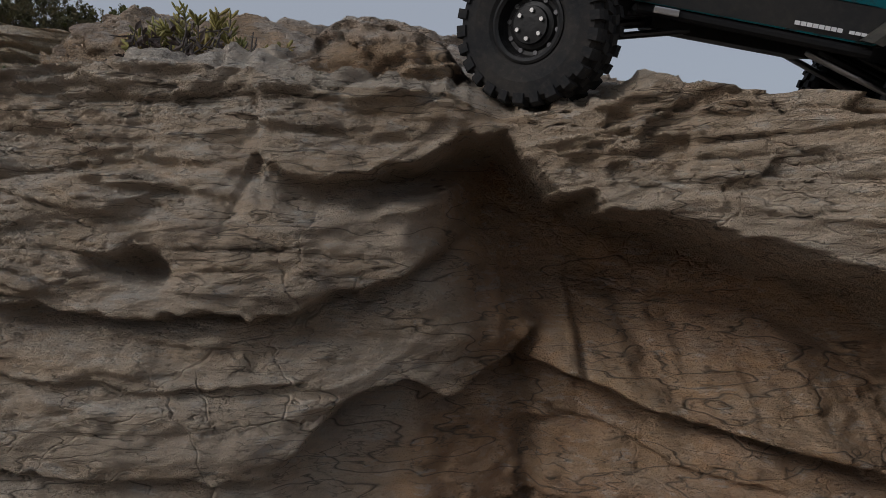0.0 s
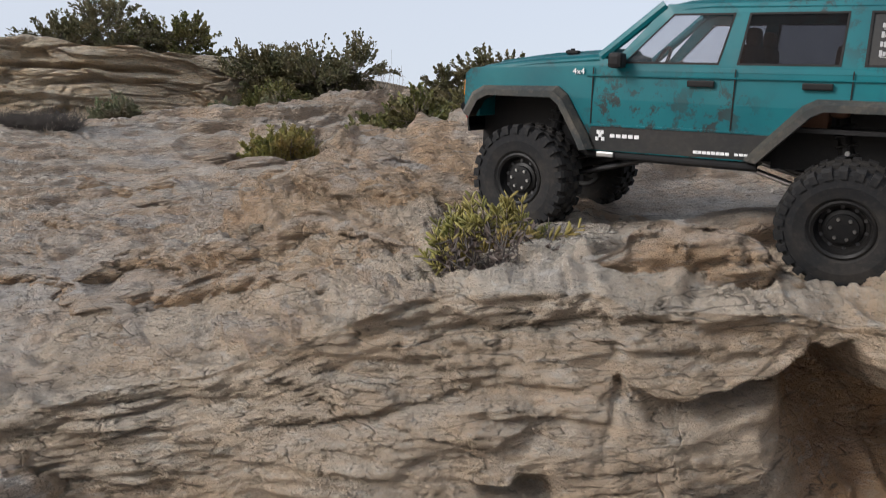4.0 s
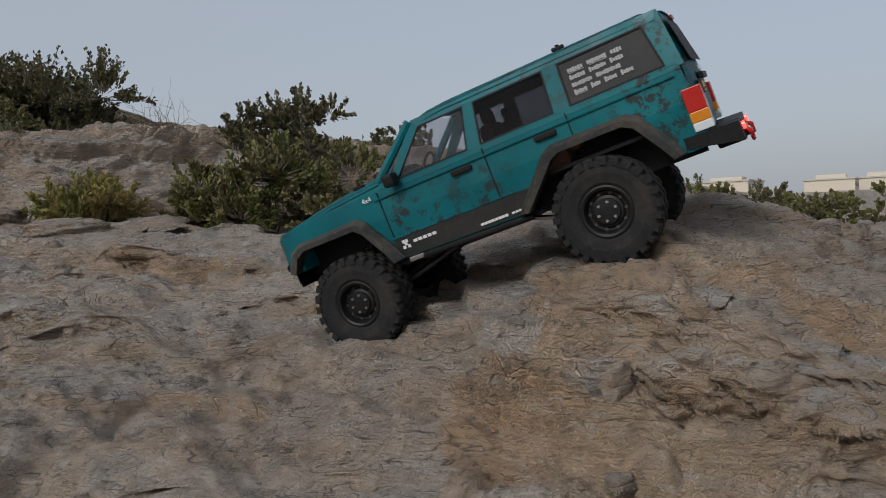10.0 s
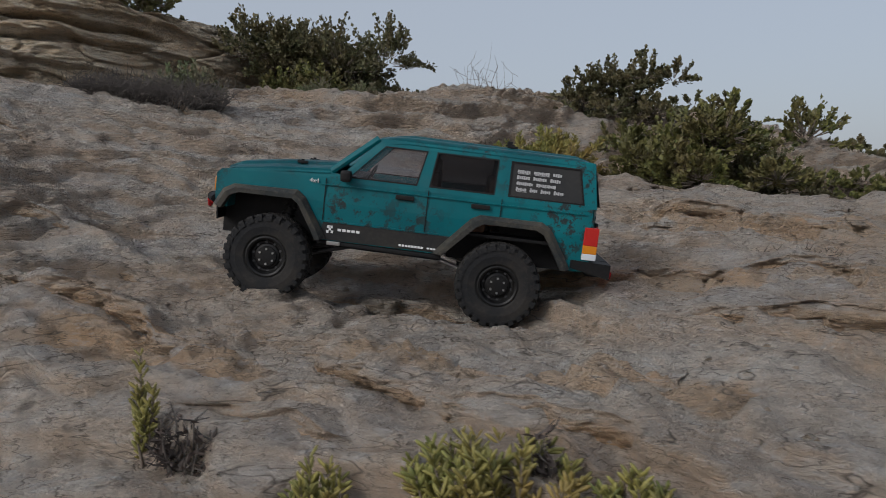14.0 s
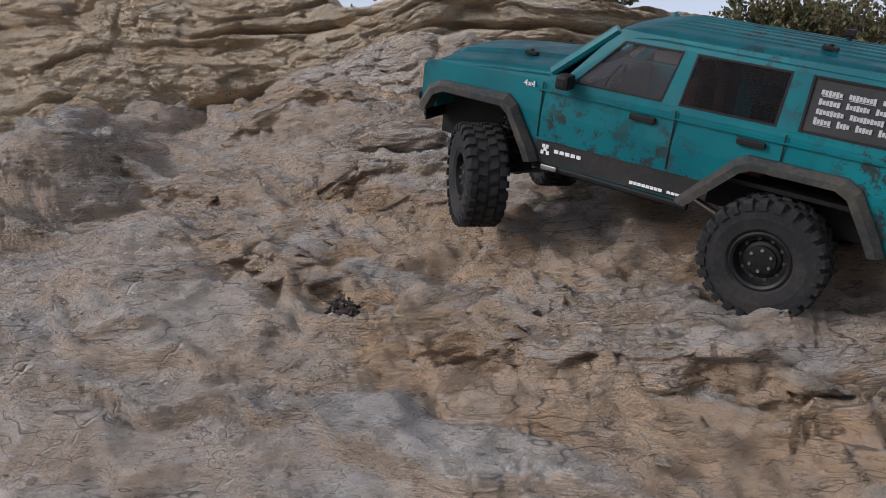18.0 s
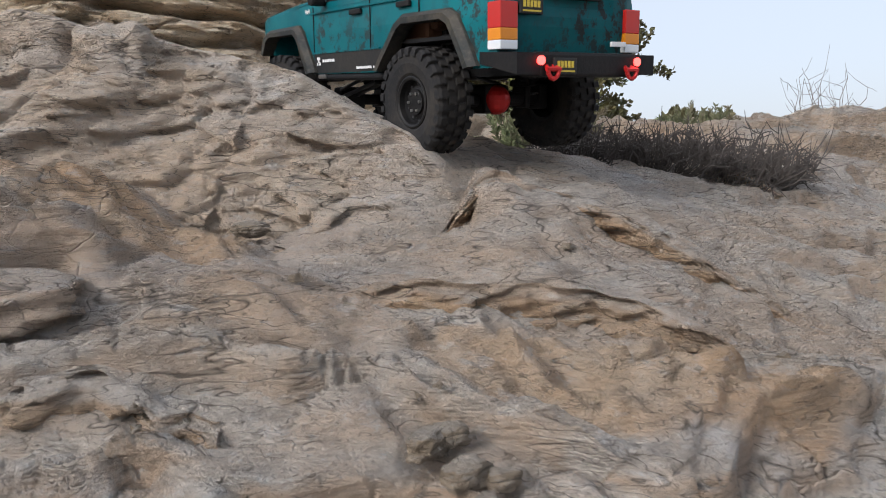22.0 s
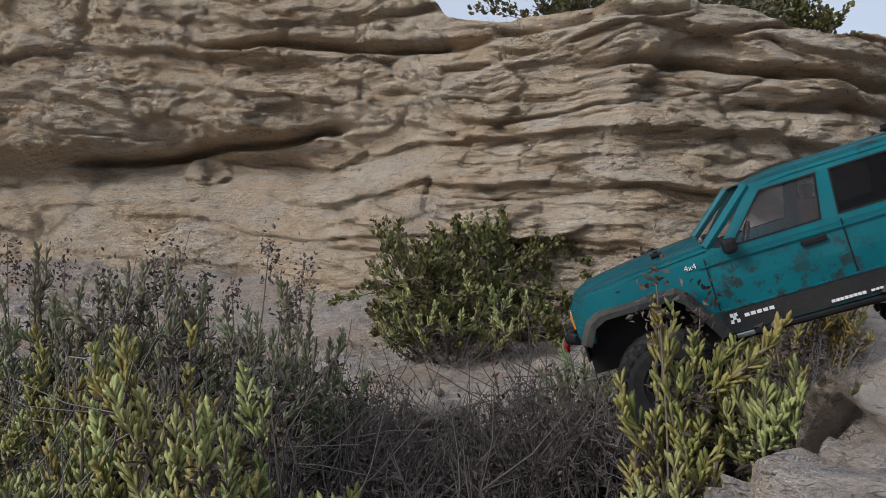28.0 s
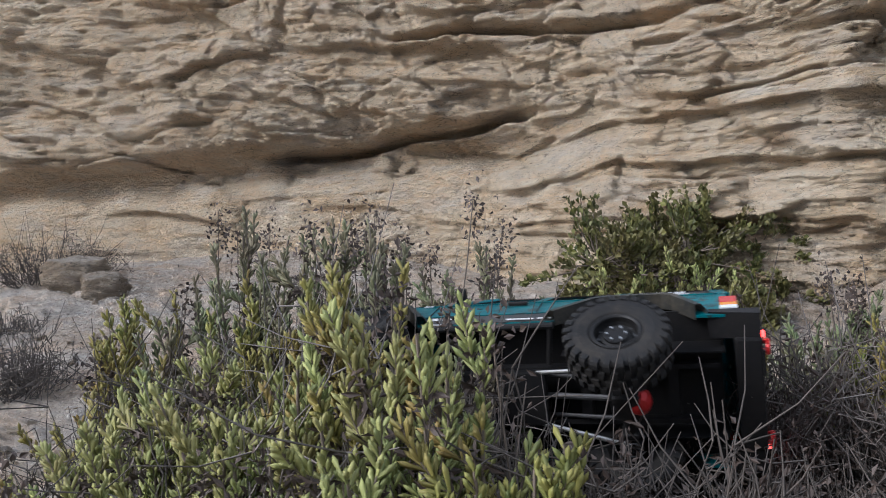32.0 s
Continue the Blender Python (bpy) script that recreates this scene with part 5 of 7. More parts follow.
    box(bm, 0.05, 0.085, -0.086, 0.086, 0.116, 0.172, 0.006)
    cabin = part("cabin_floor", bm, BLACK, car)
    for x, y in ((-0.020, 0.042), (-0.020, -0.042), (-0.105, 0.0)):
        bm = bmesh.new()
        w = 0.024 if y else 0.070
        box(bm, x - 0.02, x + 0.028, y - w, y + w, 0.114, 0.140, 0.006)
        box(bm, x - 0.036, x - 0.018, y - w, y + w, 0.125, 0.190, 0.007)
        if y:
            box(bm, x - 0.034, x - 0.022, y - 0.012, y + 0.012, 0.188, 0.206, 0.005)
        part("seat", bm, SEAT, cabin, "tan seat")
    bm = bmesh.new()
    lathe(bm, [(0.016, -0.0015), (0.018, -0.0015), (0.018, 0.0015), (0.016, 0.0015), (0.016, -0.0015)], 20)
    wheel = part("steering_wheel", bm, BLACK, cabin)
    wheel.matrix_basis = pose(0.040, 0.042, 0.172, 0, 0, 0) @ Matrix.Rotation(radians(65), 4, "Y") @ Matrix.Rotation(radians(90), 4, "X")
    # links and shocks stay with the shell
    for end, xa in (("front", 0.158), ("rear", -0.150)):
        s = 1 if xa > 0 else -1
        for side in (1, -1):
            bm = bmesh.new()
            rod(bm, (xa - s * 0.008, side * 0.045, 0.046), (s * 0.045, side * 0.032, 0.074), 0.0028)
            part("lower_link", bm, STEEL if end == "rear" else DARKSTEEL, car)
            bm = bmesh.new()
            rod(bm, (xa - s * 0.004, side * 0.022, 0.064), (s * 0.050, side * 0.026, 0.088), 0.0025)
            part("upper_link", bm, DARKSTEEL, car)
            bm = bmesh.new()
            rod(bm, (xa, side * 0.058, 0.050), (xa - s * 0.012, side * 0.052, 0.100), 0.0022)
            rod(bm, (xa - s * 0.007, side * 0.0545, 0.082), (xa - s * 0.018, side * 0.049, 0.135), 0.0065, 12)
            shock = part("shock", bm, BLACK, car)
            bm = bmesh.new()
            a, b = Vector((xa, side * 0.058, 0.056)), Vector((xa - s * 0.014, side * 0.051, 0.118))
            for k in range(8):
                p = a + (b - a) * k / 7
                m = Matrix.Translation(p) @ (b - a).to_track_quat("Z", "Y").to_matrix().to_4x4()
                ring(bm, m, 0.0085, 0.0011)
            part("spring", bm, DARKSTEEL, shock)
            for dx, ya, yb, z, r in ((0.018, 0.046, 0.058, 0.132, 0.003), (0.008, 0.052, 0.064, 0.094, 0.0022)):
                bm = bmesh.new()
                rod(bm, (xa - s * dx, side * ya, z), (xa - s * dx, side * yb, z), r)
                part("bolt", bm, STEEL, shock)
        bm = bmesh.new()
        rod(bm, (s * 0.04, 0, 0.085), (xa - s * 0.02, 0.006, 0.058), 0.0038)
        part("drive_shaft", bm, DARKSTEEL, car)
    return car


def ring(bm, m, radius, thick, turns=16, sides=6):
    rows = []
    for i in range(turns):
        a = 2 * math.pi * i / turns
        c, u = Vector((math.cos(a), math.sin(a), 0)), Vector((0, 0, 1))
        rows.append([bm.verts.new(m @ (c * (radius + thick * math.cos(2 * math.pi * k / sides)) + u * thick * math.sin(2 * math.pi * k / sides))) for k in range(sides)])
    for i in range(turns):
        p, q = rows[i], rows[(i + 1) % turns]
        for k in range(sides):
            bm.faces.new((p[k], q[k], q[(k + 1) % sides], p[(k + 1) % sides]))


def shackle(bm, x, y, z):
    for k in range(7):
        a, b = radians(180 + k * 180 / 7), radians(180 + (k + 1) * 180 / 7)
        rod(bm, (x, y + 0.007 * math.cos(a), z + 0.009 * math.sin(a)), (x, y + 0.007 * math.cos(b), z + 0.009 * math.sin(b)), 0.0022, 6)
    rod(bm, (x, y - 0.009, z), (x, y + 0.009, z), 0.0022, 6)
    for s in (1, -1):
        rod(bm, (x, y + s * 0.007, z), (x - (0.008 if x > 0 else -0.008), y + s * 0.003, z + 0.004), 0.0022, 6)


def build_axle(car, name):
    bm = bmesh.new()
    rod(bm, (0, -0.078, 0), (0, 0.078, 0), 0.0075, 12)
    for s in (1, -1):
        box(bm, -0.012, 0.012, s * 0.060, s * 0.072, -0.012, 0.016, 0.002)
        box(bm, -0.010, 0.010, s * 0.040, s * 0.048, -0.010, 0.014, 0.002)
    box(bm, -0.016, 0.016, -0.012, 0.024, -0.015, 0.017, 0.006)
    axle = part(name, bm, BLACK, car)
    bm = bmesh.new()
    s = -1 if name == "rear_axle" else 1
    bmesh.ops.create_uvsphere(bm, u_segments=16, v_segments=10, radius=0.0165, matrix=Matrix.Translation((s * 0.012, 0.006, 0.0)))
    part("diff_cover", bm, REDMETAL, axle, "red axle cover")
    return axle


LUGS = 26


def lug_mesh(row, wide):
    """One tread block: the outer rows reach down the sidewall, the inner rows lie askew."""
    bm = bmesh.new()
    if row in (0, 3):
        g = 1 if row == 0 else -1
        outline, skew, half = [(0.0567, 0.0120), (0.0567, 0.0192), (0.0545, 0.0222), (0.0477, 0.0226), (0.0477, 0.0200), (0.0519, 0.0185), (0.0519, 0.0120)], 0.0, 0.0042
        outline = [(r, g * y) for r, y in outline]
    else:
        g = 1 if row == 1 else -1
        outline, skew, half = [(0.0529, g * 0.0015), (0.0567, g * 0.0018), (0.0567, g * 0.0102), (0.0529, g * 0.0105)], -0.28 * g, 0.0037
    half *= wide
    ends = []
    for t in (-1, 1):
        angles = [skew * 0.06 * (y - g * 0.006) / 0.0045 + t * half / 0.0542 * (0.95 if r > 0.054 else 1.05) for r, y in outline]
        ends.append([bm.verts.new((r * math.cos(a), y, r * math.sin(a))) for (r, y), a in zip(outline, angles)])
    a, b = ends
    bm.faces.new(a)
    bm.faces.new(b[::-1])
    for i in range(len(a)):
        j = (i + 1) % len(a)
        bm.faces.new((a[j], a[i], b[i], b[j]))
    bmesh.ops.recalc_face_normals(bm, faces=bm.faces[:])
    me = bpy.data.meshes.new("tread_lug")
    bm.to_mesh(me)
    bm.free()
    me.materials.append(RUBBER)
    return me


LUG_MESHES = {(row, odd): lug_mesh(row, 1.0 if odd else 0.82) for row in range(4) for odd in (0, 1)}


def build_wheel(car, side):
    """A wheel about its own hub, its outer face towards side."""
    wheel = new("wheel")
    wheel.parent = car
    bm = bmesh.new()
    lathe(bm, [(0.0262, -0.016), (0.030, -0.0195), (0.040, -0.0215), (0.0505, -0.0205), (0.0532, -0.0170), (0.0538, -0.008), (0.0540, 0.0), (0.0538, 0.008), (0.0532, 0.0170), (0.0505, 0.0205), (0.040, 0.0215), (0.030, 0.0195), (0.0262, 0.016), (0.0262, -0.016)], 48)
    part("tyre", bm, RUBBER, wheel, "black knobbly off-road tyre with dust")
    for row in range(4):
        for i in range(LUGS):
            lug = new("tread_lug", LUG_MESHES[row, i % 2])
            lug.parent = wheel
            lug.matrix_basis = Matrix.Rotation(-2 * math.pi * (i + (0.5 if row % 2 else 0)) / LUGS, 4, "Y")
    bm = bmesh.new()
    o = side
    lathe(bm, [(0.0270, o * 0.0150), (0.0272, o * 0.0185), (0.0255, o * 0.0190), (0.0232, o * 0.0178), (0.0222, o * 0.0120), (0.0205, o * 0.0085), (0.0180, o * 0.0082), (0.0165, o * 0.0105), (0.0135, o * 0.0115), (0.0130, o * 0.0140), (0.0050, o * 0.0145), (0.0, o * 0.0145)], 40)
    lathe(bm, [(0.0268, -o * 0.017), (0.0225, -o * 0.016), (0.020, o * 0.004), (0.0, o * 0.004)], 30)
    rim = part("rim", bm, RIM, wheel, "black dished rim")
    bm = bmesh.new()
    for k in range(10):
        a = 2 * math.pi * k / 10
        rod(bm, (0.0190 * math.cos(a), o * 0.0070, 0.0190 * math.sin(a)), (0.0190 * math.cos(a), o * 0.0094, 0.0190 * math.sin(a)), 0.0018, 8)
    part("rim_hole", bm, DARKSTEEL, wheel)
    for k in range(6):
        a = 2 * math.pi * (k + 0.5) / 6
        bm = bmesh.new()
        rod(bm, (0.0098 * math.cos(a), o * 0.0140, 0.0098 * math.sin(a)), (0.0098 * math.cos(a), o * 0.0162, 0.0098 * math.sin(a)), 0.0016, 6)
        part("wheel_bolt", bm, STEEL, wheel, "bright wheel bolt")
    return wheel


car = build_car()
front_axle, rear_axle = build_axle(car, "front_axle"), build_axle(car, "rear_axle")
WHEELS = {(end, side): build_wheel(car, side) for end in ("front", "rear") for side in (1, -1)}
# ---- plants: stems as thin tubes, every leaf a small solid ----
def leaf_material(name, deep, light, dry, share):
    n = Nodes(name)
    one = n.add("ShaderNodeNewGeometry").outputs["Random Per Island"]
    color = n.mix(n.ramp(one, (0.0, 0.0), (1.0, 1.0)), deep, light)
    color = n.mix(n.ramp(n.noise(9, 3), (1 - share - 0.25, 0.0), (1 - share + 0.02, 0.8)), color, dry)
    mat = n.done(color, 0.55, spec=0.35)
    n.bsdf.inputs["Subsurface Weight"].default_value = 0.0
    return mat


def stem_material(name, a, b):
    n = Nodes(name)
    return n.done(n.mix(n.noise(30, 4), a, b), 0.85, n.bump(n.noise(200, 3), 0.4, 0.001))


LEAF_FLESHY = leaf_material("fleshy_leaf", (0.105, 0.130, 0.036), (0.300, 0.285, 0.080), (0.27, 0.18, 0.06), 0.38)
LEAF_BRIGHT = leaf_material("bright_fleshy_leaf", (0.140, 0.175, 0.060), (0.390, 0.415, 0.150), (0.26, 0.20, 0.08), 0.33)
LEAF_GREY = leaf_material("grey_green_leaf", (0.085, 0.120, 0.055), (0.225, 0.265, 0.130), (0.17, 0.13, 0.09), 0.42)
LEAF_DARK = leaf_material("dark_shrub_leaf", (0.040, 0.048, 0.022), (0.140, 0.140, 0.066), (0.15, 0.12, 0.06), 0.38)
LEAF_OLIVE = leaf_material("olive_shrub_leaf", (0.050, 0.064, 0.018), (0.175, 0.175, 0.050), (0.14, 0.11, 0.05), 0.36)
LEAF_BROWN = leaf_material("withered_leaf", (0.026, 0.019, 0.016), (0.085, 0.062, 0.052), (0.13, 0.10, 0.085), 0.34)
BARK = stem_material("twig_bark", (0.10, 0.075, 0.055), (0.20, 0.165, 0.135))
BARK_GREY = stem_material("dry_grey_twig", (0.12, 0.105, 0.095), (0.27, 0.24, 0.22))
BARK_DARK = stem_material("dark_dry_twig", (0.045, 0.038, 0.035), (0.135, 0.115, 0.100))


class Tufts:
    """Collects tubes and leaves into two meshes."""

    def __init__(self, seed):
        self.rng = np.random.default_rng(seed)
        self.sv, self.sf, self.lv, self.lf, self.ns, self.nl = [], [], [], [], 0, 0
        self.fv, self.ff, self.nf = [], [], 0
        self.gv, self.gf, self.ng = [], [], 0

    def tube(self, pts, r0, r1):
        pts = np.asarray(pts)
        n = len(pts)
        d = np.gradient(pts, axis=0)
        d /= np.linalg.norm(d, axis=1)[:, None] + 1e-9
        a = np.cross(d, [0.31, 0.9, 0.2])
        a /= np.linalg.norm(a, axis=1)[:, None] + 1e-9
        b = np.cross(d, a)
        r = np.linspace(r0, r1, n)[:, None]
        ring = [pts + r * (a * math.cos(k * 2.0944) + b * math.sin(k * 2.0944)) for k in range(3)]
        v = np.stack(ring, 1).reshape(-1, 3)
        i = np.arange(n - 1)[:, None] * 3
        k = np.arange(3)[None]
        f = np.stack([i + k, i + (k + 1) % 3, i + 3 + (k + 1) % 3, i + 3 + k], -1).reshape(-1, 4)
        self.sv.append(v)
        self.sf.append(f + self.ns)
        self.ns += len(v)

    def leaves(self, base, way, length, width):
        """Slim leaves folded along their middle, from base points along unit ways."""
        n = len(base)
        side = np.cross(way, self.rng.normal(size=(n, 3)))
        side /= np.linalg.norm(side, axis=1)[:, None] + 1e-9
        over = np.cross(way, side)
        mid = base + way * (length * 0.55)[:, None]
        w = width[:, None]
        v = np.stack([base, mid + side * w + 0.5 * over * w, mid - side * w + 0.5 * over * w, base + way * length[:, None]], 1).reshape(-1, 3)
        i = np.arange(n)[:, None, None] * 4
        f = (i + np.array([[0, 1, 3], [0, 3, 2]])[None]).reshape(-1, 3)
        self.lv.append(v)
        self.lf.append(f + self.nl)
        self.nl += len(v)

    def fingers(self, base, way, length, width):
        """Thick blunt leaves, round in section."""
        n = len(base)
        side = np.cross(way, self.rng.normal(size=(n, 3)))
        side /= np.linalg.norm(side, axis=1)[:, None] + 1e-9
        over = np.cross(way, side)
        rings = [base[:, None] + way[:, None] * (length * f)[:, None, None] + (width * r)[:, None, None] * np.stack([side, over, -side, -over], 1) for f, r in ((0.0, 0.35), (0.35, 0.9), (0.78, 1.0), (0.97, 0.45))]
        v = np.concatenate(rings, 1).reshape(-1, 3)
        i = np.arange(n)[:, None, None] * 16
        quad = [[4 * a + k, 4 * a + (k + 1) % 4, 4 * a + 4 + (k + 1) % 4, 4 * a + 4 + k] for a in range(3) for k in range(4)] + [[12, 13, 14, 15]]
        self.fv.append(v)
        self.ff.append((i + np.array(quad)[None]).reshape(-1, 4) + self.nf)
        self.nf += len(v)

    def shoots(self, base, way, length, width):
        """Blunt three-sided fleshy leaves."""
        n = len(base)
        side = np.cross(way, self.rng.normal(size=(n, 3)))
        side /= np.linalg.norm(side, axis=1)[:, None] + 1e-9
        over = np.cross(way, side)
        fan = np.stack([side, -0.5 * side + 0.866 * over, -0.5 * side - 0.866 * over], 1)
        rings = [base[:, None] + way[:, None] * (length * f)[:, None, None] + (width * r)[:, None, None] * fan for f, r in ((0.0, 0.4), (0.72, 1.0))]
        v = np.concatenate(rings + [(base + way * length[:, None])[:, None]], 1).reshape(-1, 3)
        i = np.arange(n)[:, None, None] * 7
        tri = [t for k in range(3) for t in ([k, (k + 1) % 3, 3 + (k + 1) % 3], [k, 3 + (k + 1) % 3, 3 + k], [3 + k, 3 + (k + 1) % 3, 6])]
        self.gv.append(v)
        self.gf.append((i + np.array(tri)[None]).reshape(-1, 3) + self.ng)
        self.ng += len(v)

    def finish(self, name, label, category, leaf, bark, at, group="", low=None):
        thing = empty(name, label, category, group)
        if self.sv:
            mesh_ob("branchwork", np.concatenate(self.sv).tolist(), np.concatenate(self.sf).tolist(), bark, thing)
        if self.lv:
            mesh_ob("foliage", np.concatenate(self.lv).tolist(), np.concatenate(self.lf).tolist(), low or leaf, thing, shade=False)
        if self.gv:
            mesh_ob("foliage", np.concatenate(self.gv).tolist(), np.concatenate(self.gf).tolist(), leaf, thing)
        if self.fv:
            mesh_ob("foliage", np.concatenate(self.fv).tolist(), np.concatenate(self.ff).tolist(), leaf, thing)
        thing.location = at
        return thing


def bow(rng, start, tip, sag, n=5):
    """A stem that leaves start outwards and bends up to tip."""
    u = np.linspace(0, 1, n)[:, None]
    mid = np.array([start[0] * 0.35 + tip[0] * 0.65, start[1] * 0.35 + tip[1] * 0.65, start[2] * 0.6 + tip[2] * 0.4 - sag]) + rng.normal(size=3) * 0.06 * np.linalg.norm(np.subtract(tip, start))
    return (1 - u) ** 2 * np.asarray(start) + 2 * u * (1 - u) * mid + u ** 2 * np.asarray(tip)


def rest(x, y, sink=0.01):
    return (x, y, float(ground(x, y)) - sink)


def samphire(x, y, width, height, seed, stems=26, leaf=LEAF_FLESHY, size=0.021, bare=0.25, name="coastal_plant", label="yellow-green fleshy-leaved coastal plant rooted in a rock crack", lift=0.0, thick=False):
    """Upright stems set all round with fleshy finger-like leaves."""
    t = Tufts(seed)
    rng = t.rng
    shoots = []
    for k in range(int(stems * 1.5)):
        a, r = rng.uniform(0, 2 * math.pi), math.sqrt(rng.uniform(0, 1))
        foot = np.array([0.22 * width * r * math.cos(a), 0.22 * width * r * math.sin(a), -0.02])
        h = height * (1 - 0.45 * r ** 2) * rng.uniform(0.35, 1.05)
        tip = np.array([0.5 * width * r * math.cos(a), 0.5 * width * r * math.sin(a), h]) + rng.normal(size=3) * 0.05 * height
        pts = bow(rng, foot, tip, 0.10 * height, 7)
        t.tube(pts, 0.0014 + 0.003 * height, 0.0008)
        shoots.append((pts, bare if k % 12 else 0.8))
        for _ in range(2 if height > 0.08 else 1):
            i = rng.integers(2, 5)
            aside = pts[i] + rng.normal(size=3) * np.array([0.16, 0.16, 0.05]) * width + np.array([0, 0, rng.uniform(0.12, 0.32) * height])
            twig = bow(rng, pts[i], aside, 0.03 * height, 5)
            t.tube(twig, 0.0014, 0.0008)
            shoots.append((twig, 0.10))
    for pts, empty_part in shoots:
        length = np.linalg.norm(np.diff(pts, axis=0), axis=1).sum()
        n = int(min(150, max(9, length * (1 - empty_part) / size * (9 if thick else 17))))
        u = empty_part + (1 - empty_part) * np.sort(rng.uniform(0, 1, n)) ** 0.8
        idx = u * (len(pts) - 1)
        i = np.minimum(idx.astype(int), len(pts) - 2)
        base = pts[i] + (pts[i + 1] - pts[i]) * (idx - i)[:, None]
        axis = pts[i + 1] - pts[i]
        axis /= np.linalg.norm(axis, axis=1)[:, None]
        ring_a = np.arange(n) * 2.4 + rng.uniform(0, 6)
        e1 = np.cross(axis, [0.3, 0.1, 0.9])
        e1 /= np.linalg.norm(e1, axis=1)[:, None] + 1e-9
        e2 = np.cross(axis, e1)
        out = e1 * np.cos(ring_a)[:, None] + e2 * np.sin(ring_a)[:, None]
        way = axis * 0.60 + out * rng.uniform(0.4, 1.15, n)[:, None] + np.array([0, 0, 0.30])
        way /= np.linalg.norm(way, axis=1)[:, None]
        ln = size * rng.uniform(0.55, 1.25, n) * (1.1 - 0.45 * u)
        if thick:
            t.fingers(base, way, ln, ln * 0.115)
        else:
            t.leaves(base, way, ln, ln * 0.19)
    # old dark wood low in the clump
    for k in range(stems // 2):
        a, r = rng.uniform(0, 2 * math.pi), math.sqrt(rng.uniform(0, 1))
        foot = np.array([0.2 * width * r * math.cos(a), 0.2 * width * r * math.sin(a), -0.01])
        tip = foot * 2.2 + rng.normal(size=3) * 0.12 * width + np.array([0, 0, 0.35 * height])
        t.tube(bow(rng, foot, tip, 0.02 * height, 4), 0.0024, 0.001)
    px, py, pz = rest(x, y)
    return t.finish(name, label, "plant", leaf, BARK, (px, py, pz + lift), "coastal plants")


def shrub(x, y, width, height, seed, twigs=170, leaf=LEAF_DARK, size=0.016, each=42, name="shrub", label="dense dark green evergreen shrub on the rocks", sink=0.03):
    """A rounded, uneven bush of branching twigs and many small leaves."""
    t = Tufts(seed)
    rng = t.rng
    lobes = [(rng.uniform(-0.36, 0.36) * width, rng.uniform(-0.30, 0.30) * width, rng.uniform(0.18, 0.66) * height, rng.uniform(0.18, 0.32) * min(width, 1.6 * height)) for _ in range(13)]
    lobes += [(0.36 * width * math.cos(k * 1.05), 0.34 * width * math.sin(k * 1.05), 0.16 * height, 0.22 * min(width, 1.6 * height)) for k in range(6)]
    lobes.append((0, 0, 0.55 * height, 0.36 * min(width, 1.6 * height)))
    for k in range(int(twigs * 1.5)):
        cx, cy, cz, cr = lobes[k % len(lobes)]
        v = rng.normal(size=3)
        v /= np.linalg.norm(v)
        v[2] = abs(v[2]) * 1.1 - 0.45
        spike = 1.0 + (0.26 if rng.uniform() < 0.05 else 0.0)
        tip = np.array([cx, cy, cz]) + v * cr * rng.uniform(0.62, 1.04) * spike
        tip[2] = max(tip[2], 0.03)
        foot = np.array([0.15 * cx, 0.15 * cy, -0.03])
        if k % 20 == 0:
            t.tube(bow(rng, foot, tip, 0.02 * height, 5), 0.004 + 0.006 * height, 0.0012)
        inner = np.array([cx, cy, cz * 0.8]) * 0.75 + tip * 0.25
        pts = bow(rng, inner, tip, 0.0, 4)
        t.tube(pts, 0.0022, 0.0009)
        n = each
        u = 0.30 + 0.70 * rng.uniform(0, 1, n)
        idx = u * (len(pts) - 1)
        i = np.minimum(idx.astype(int), len(pts) - 2)
        base = pts[i] + (pts[i + 1] - pts[i]) * (idx - i)[:, None] + rng.normal(size=(n, 3)) * 0.028 * cr
        way = (pts[-1] - pts[0]) / (np.linalg.norm(pts[-1] - pts[0]) + 1e-9) + rng.normal(size=(n, 3)) * 0.55 + np.array([0, 0, 0.45])
        way /= np.linalg.norm(way, axis=1)[:, None]
        ln = 0.8 * size * rng.uniform(0.55, 1.35, n)
        t.leaves(base, way, ln, ln * 0.36)
    return t.finish(name, label, "shrub", leaf, BARK, rest(x, y, sink), "shrubs")


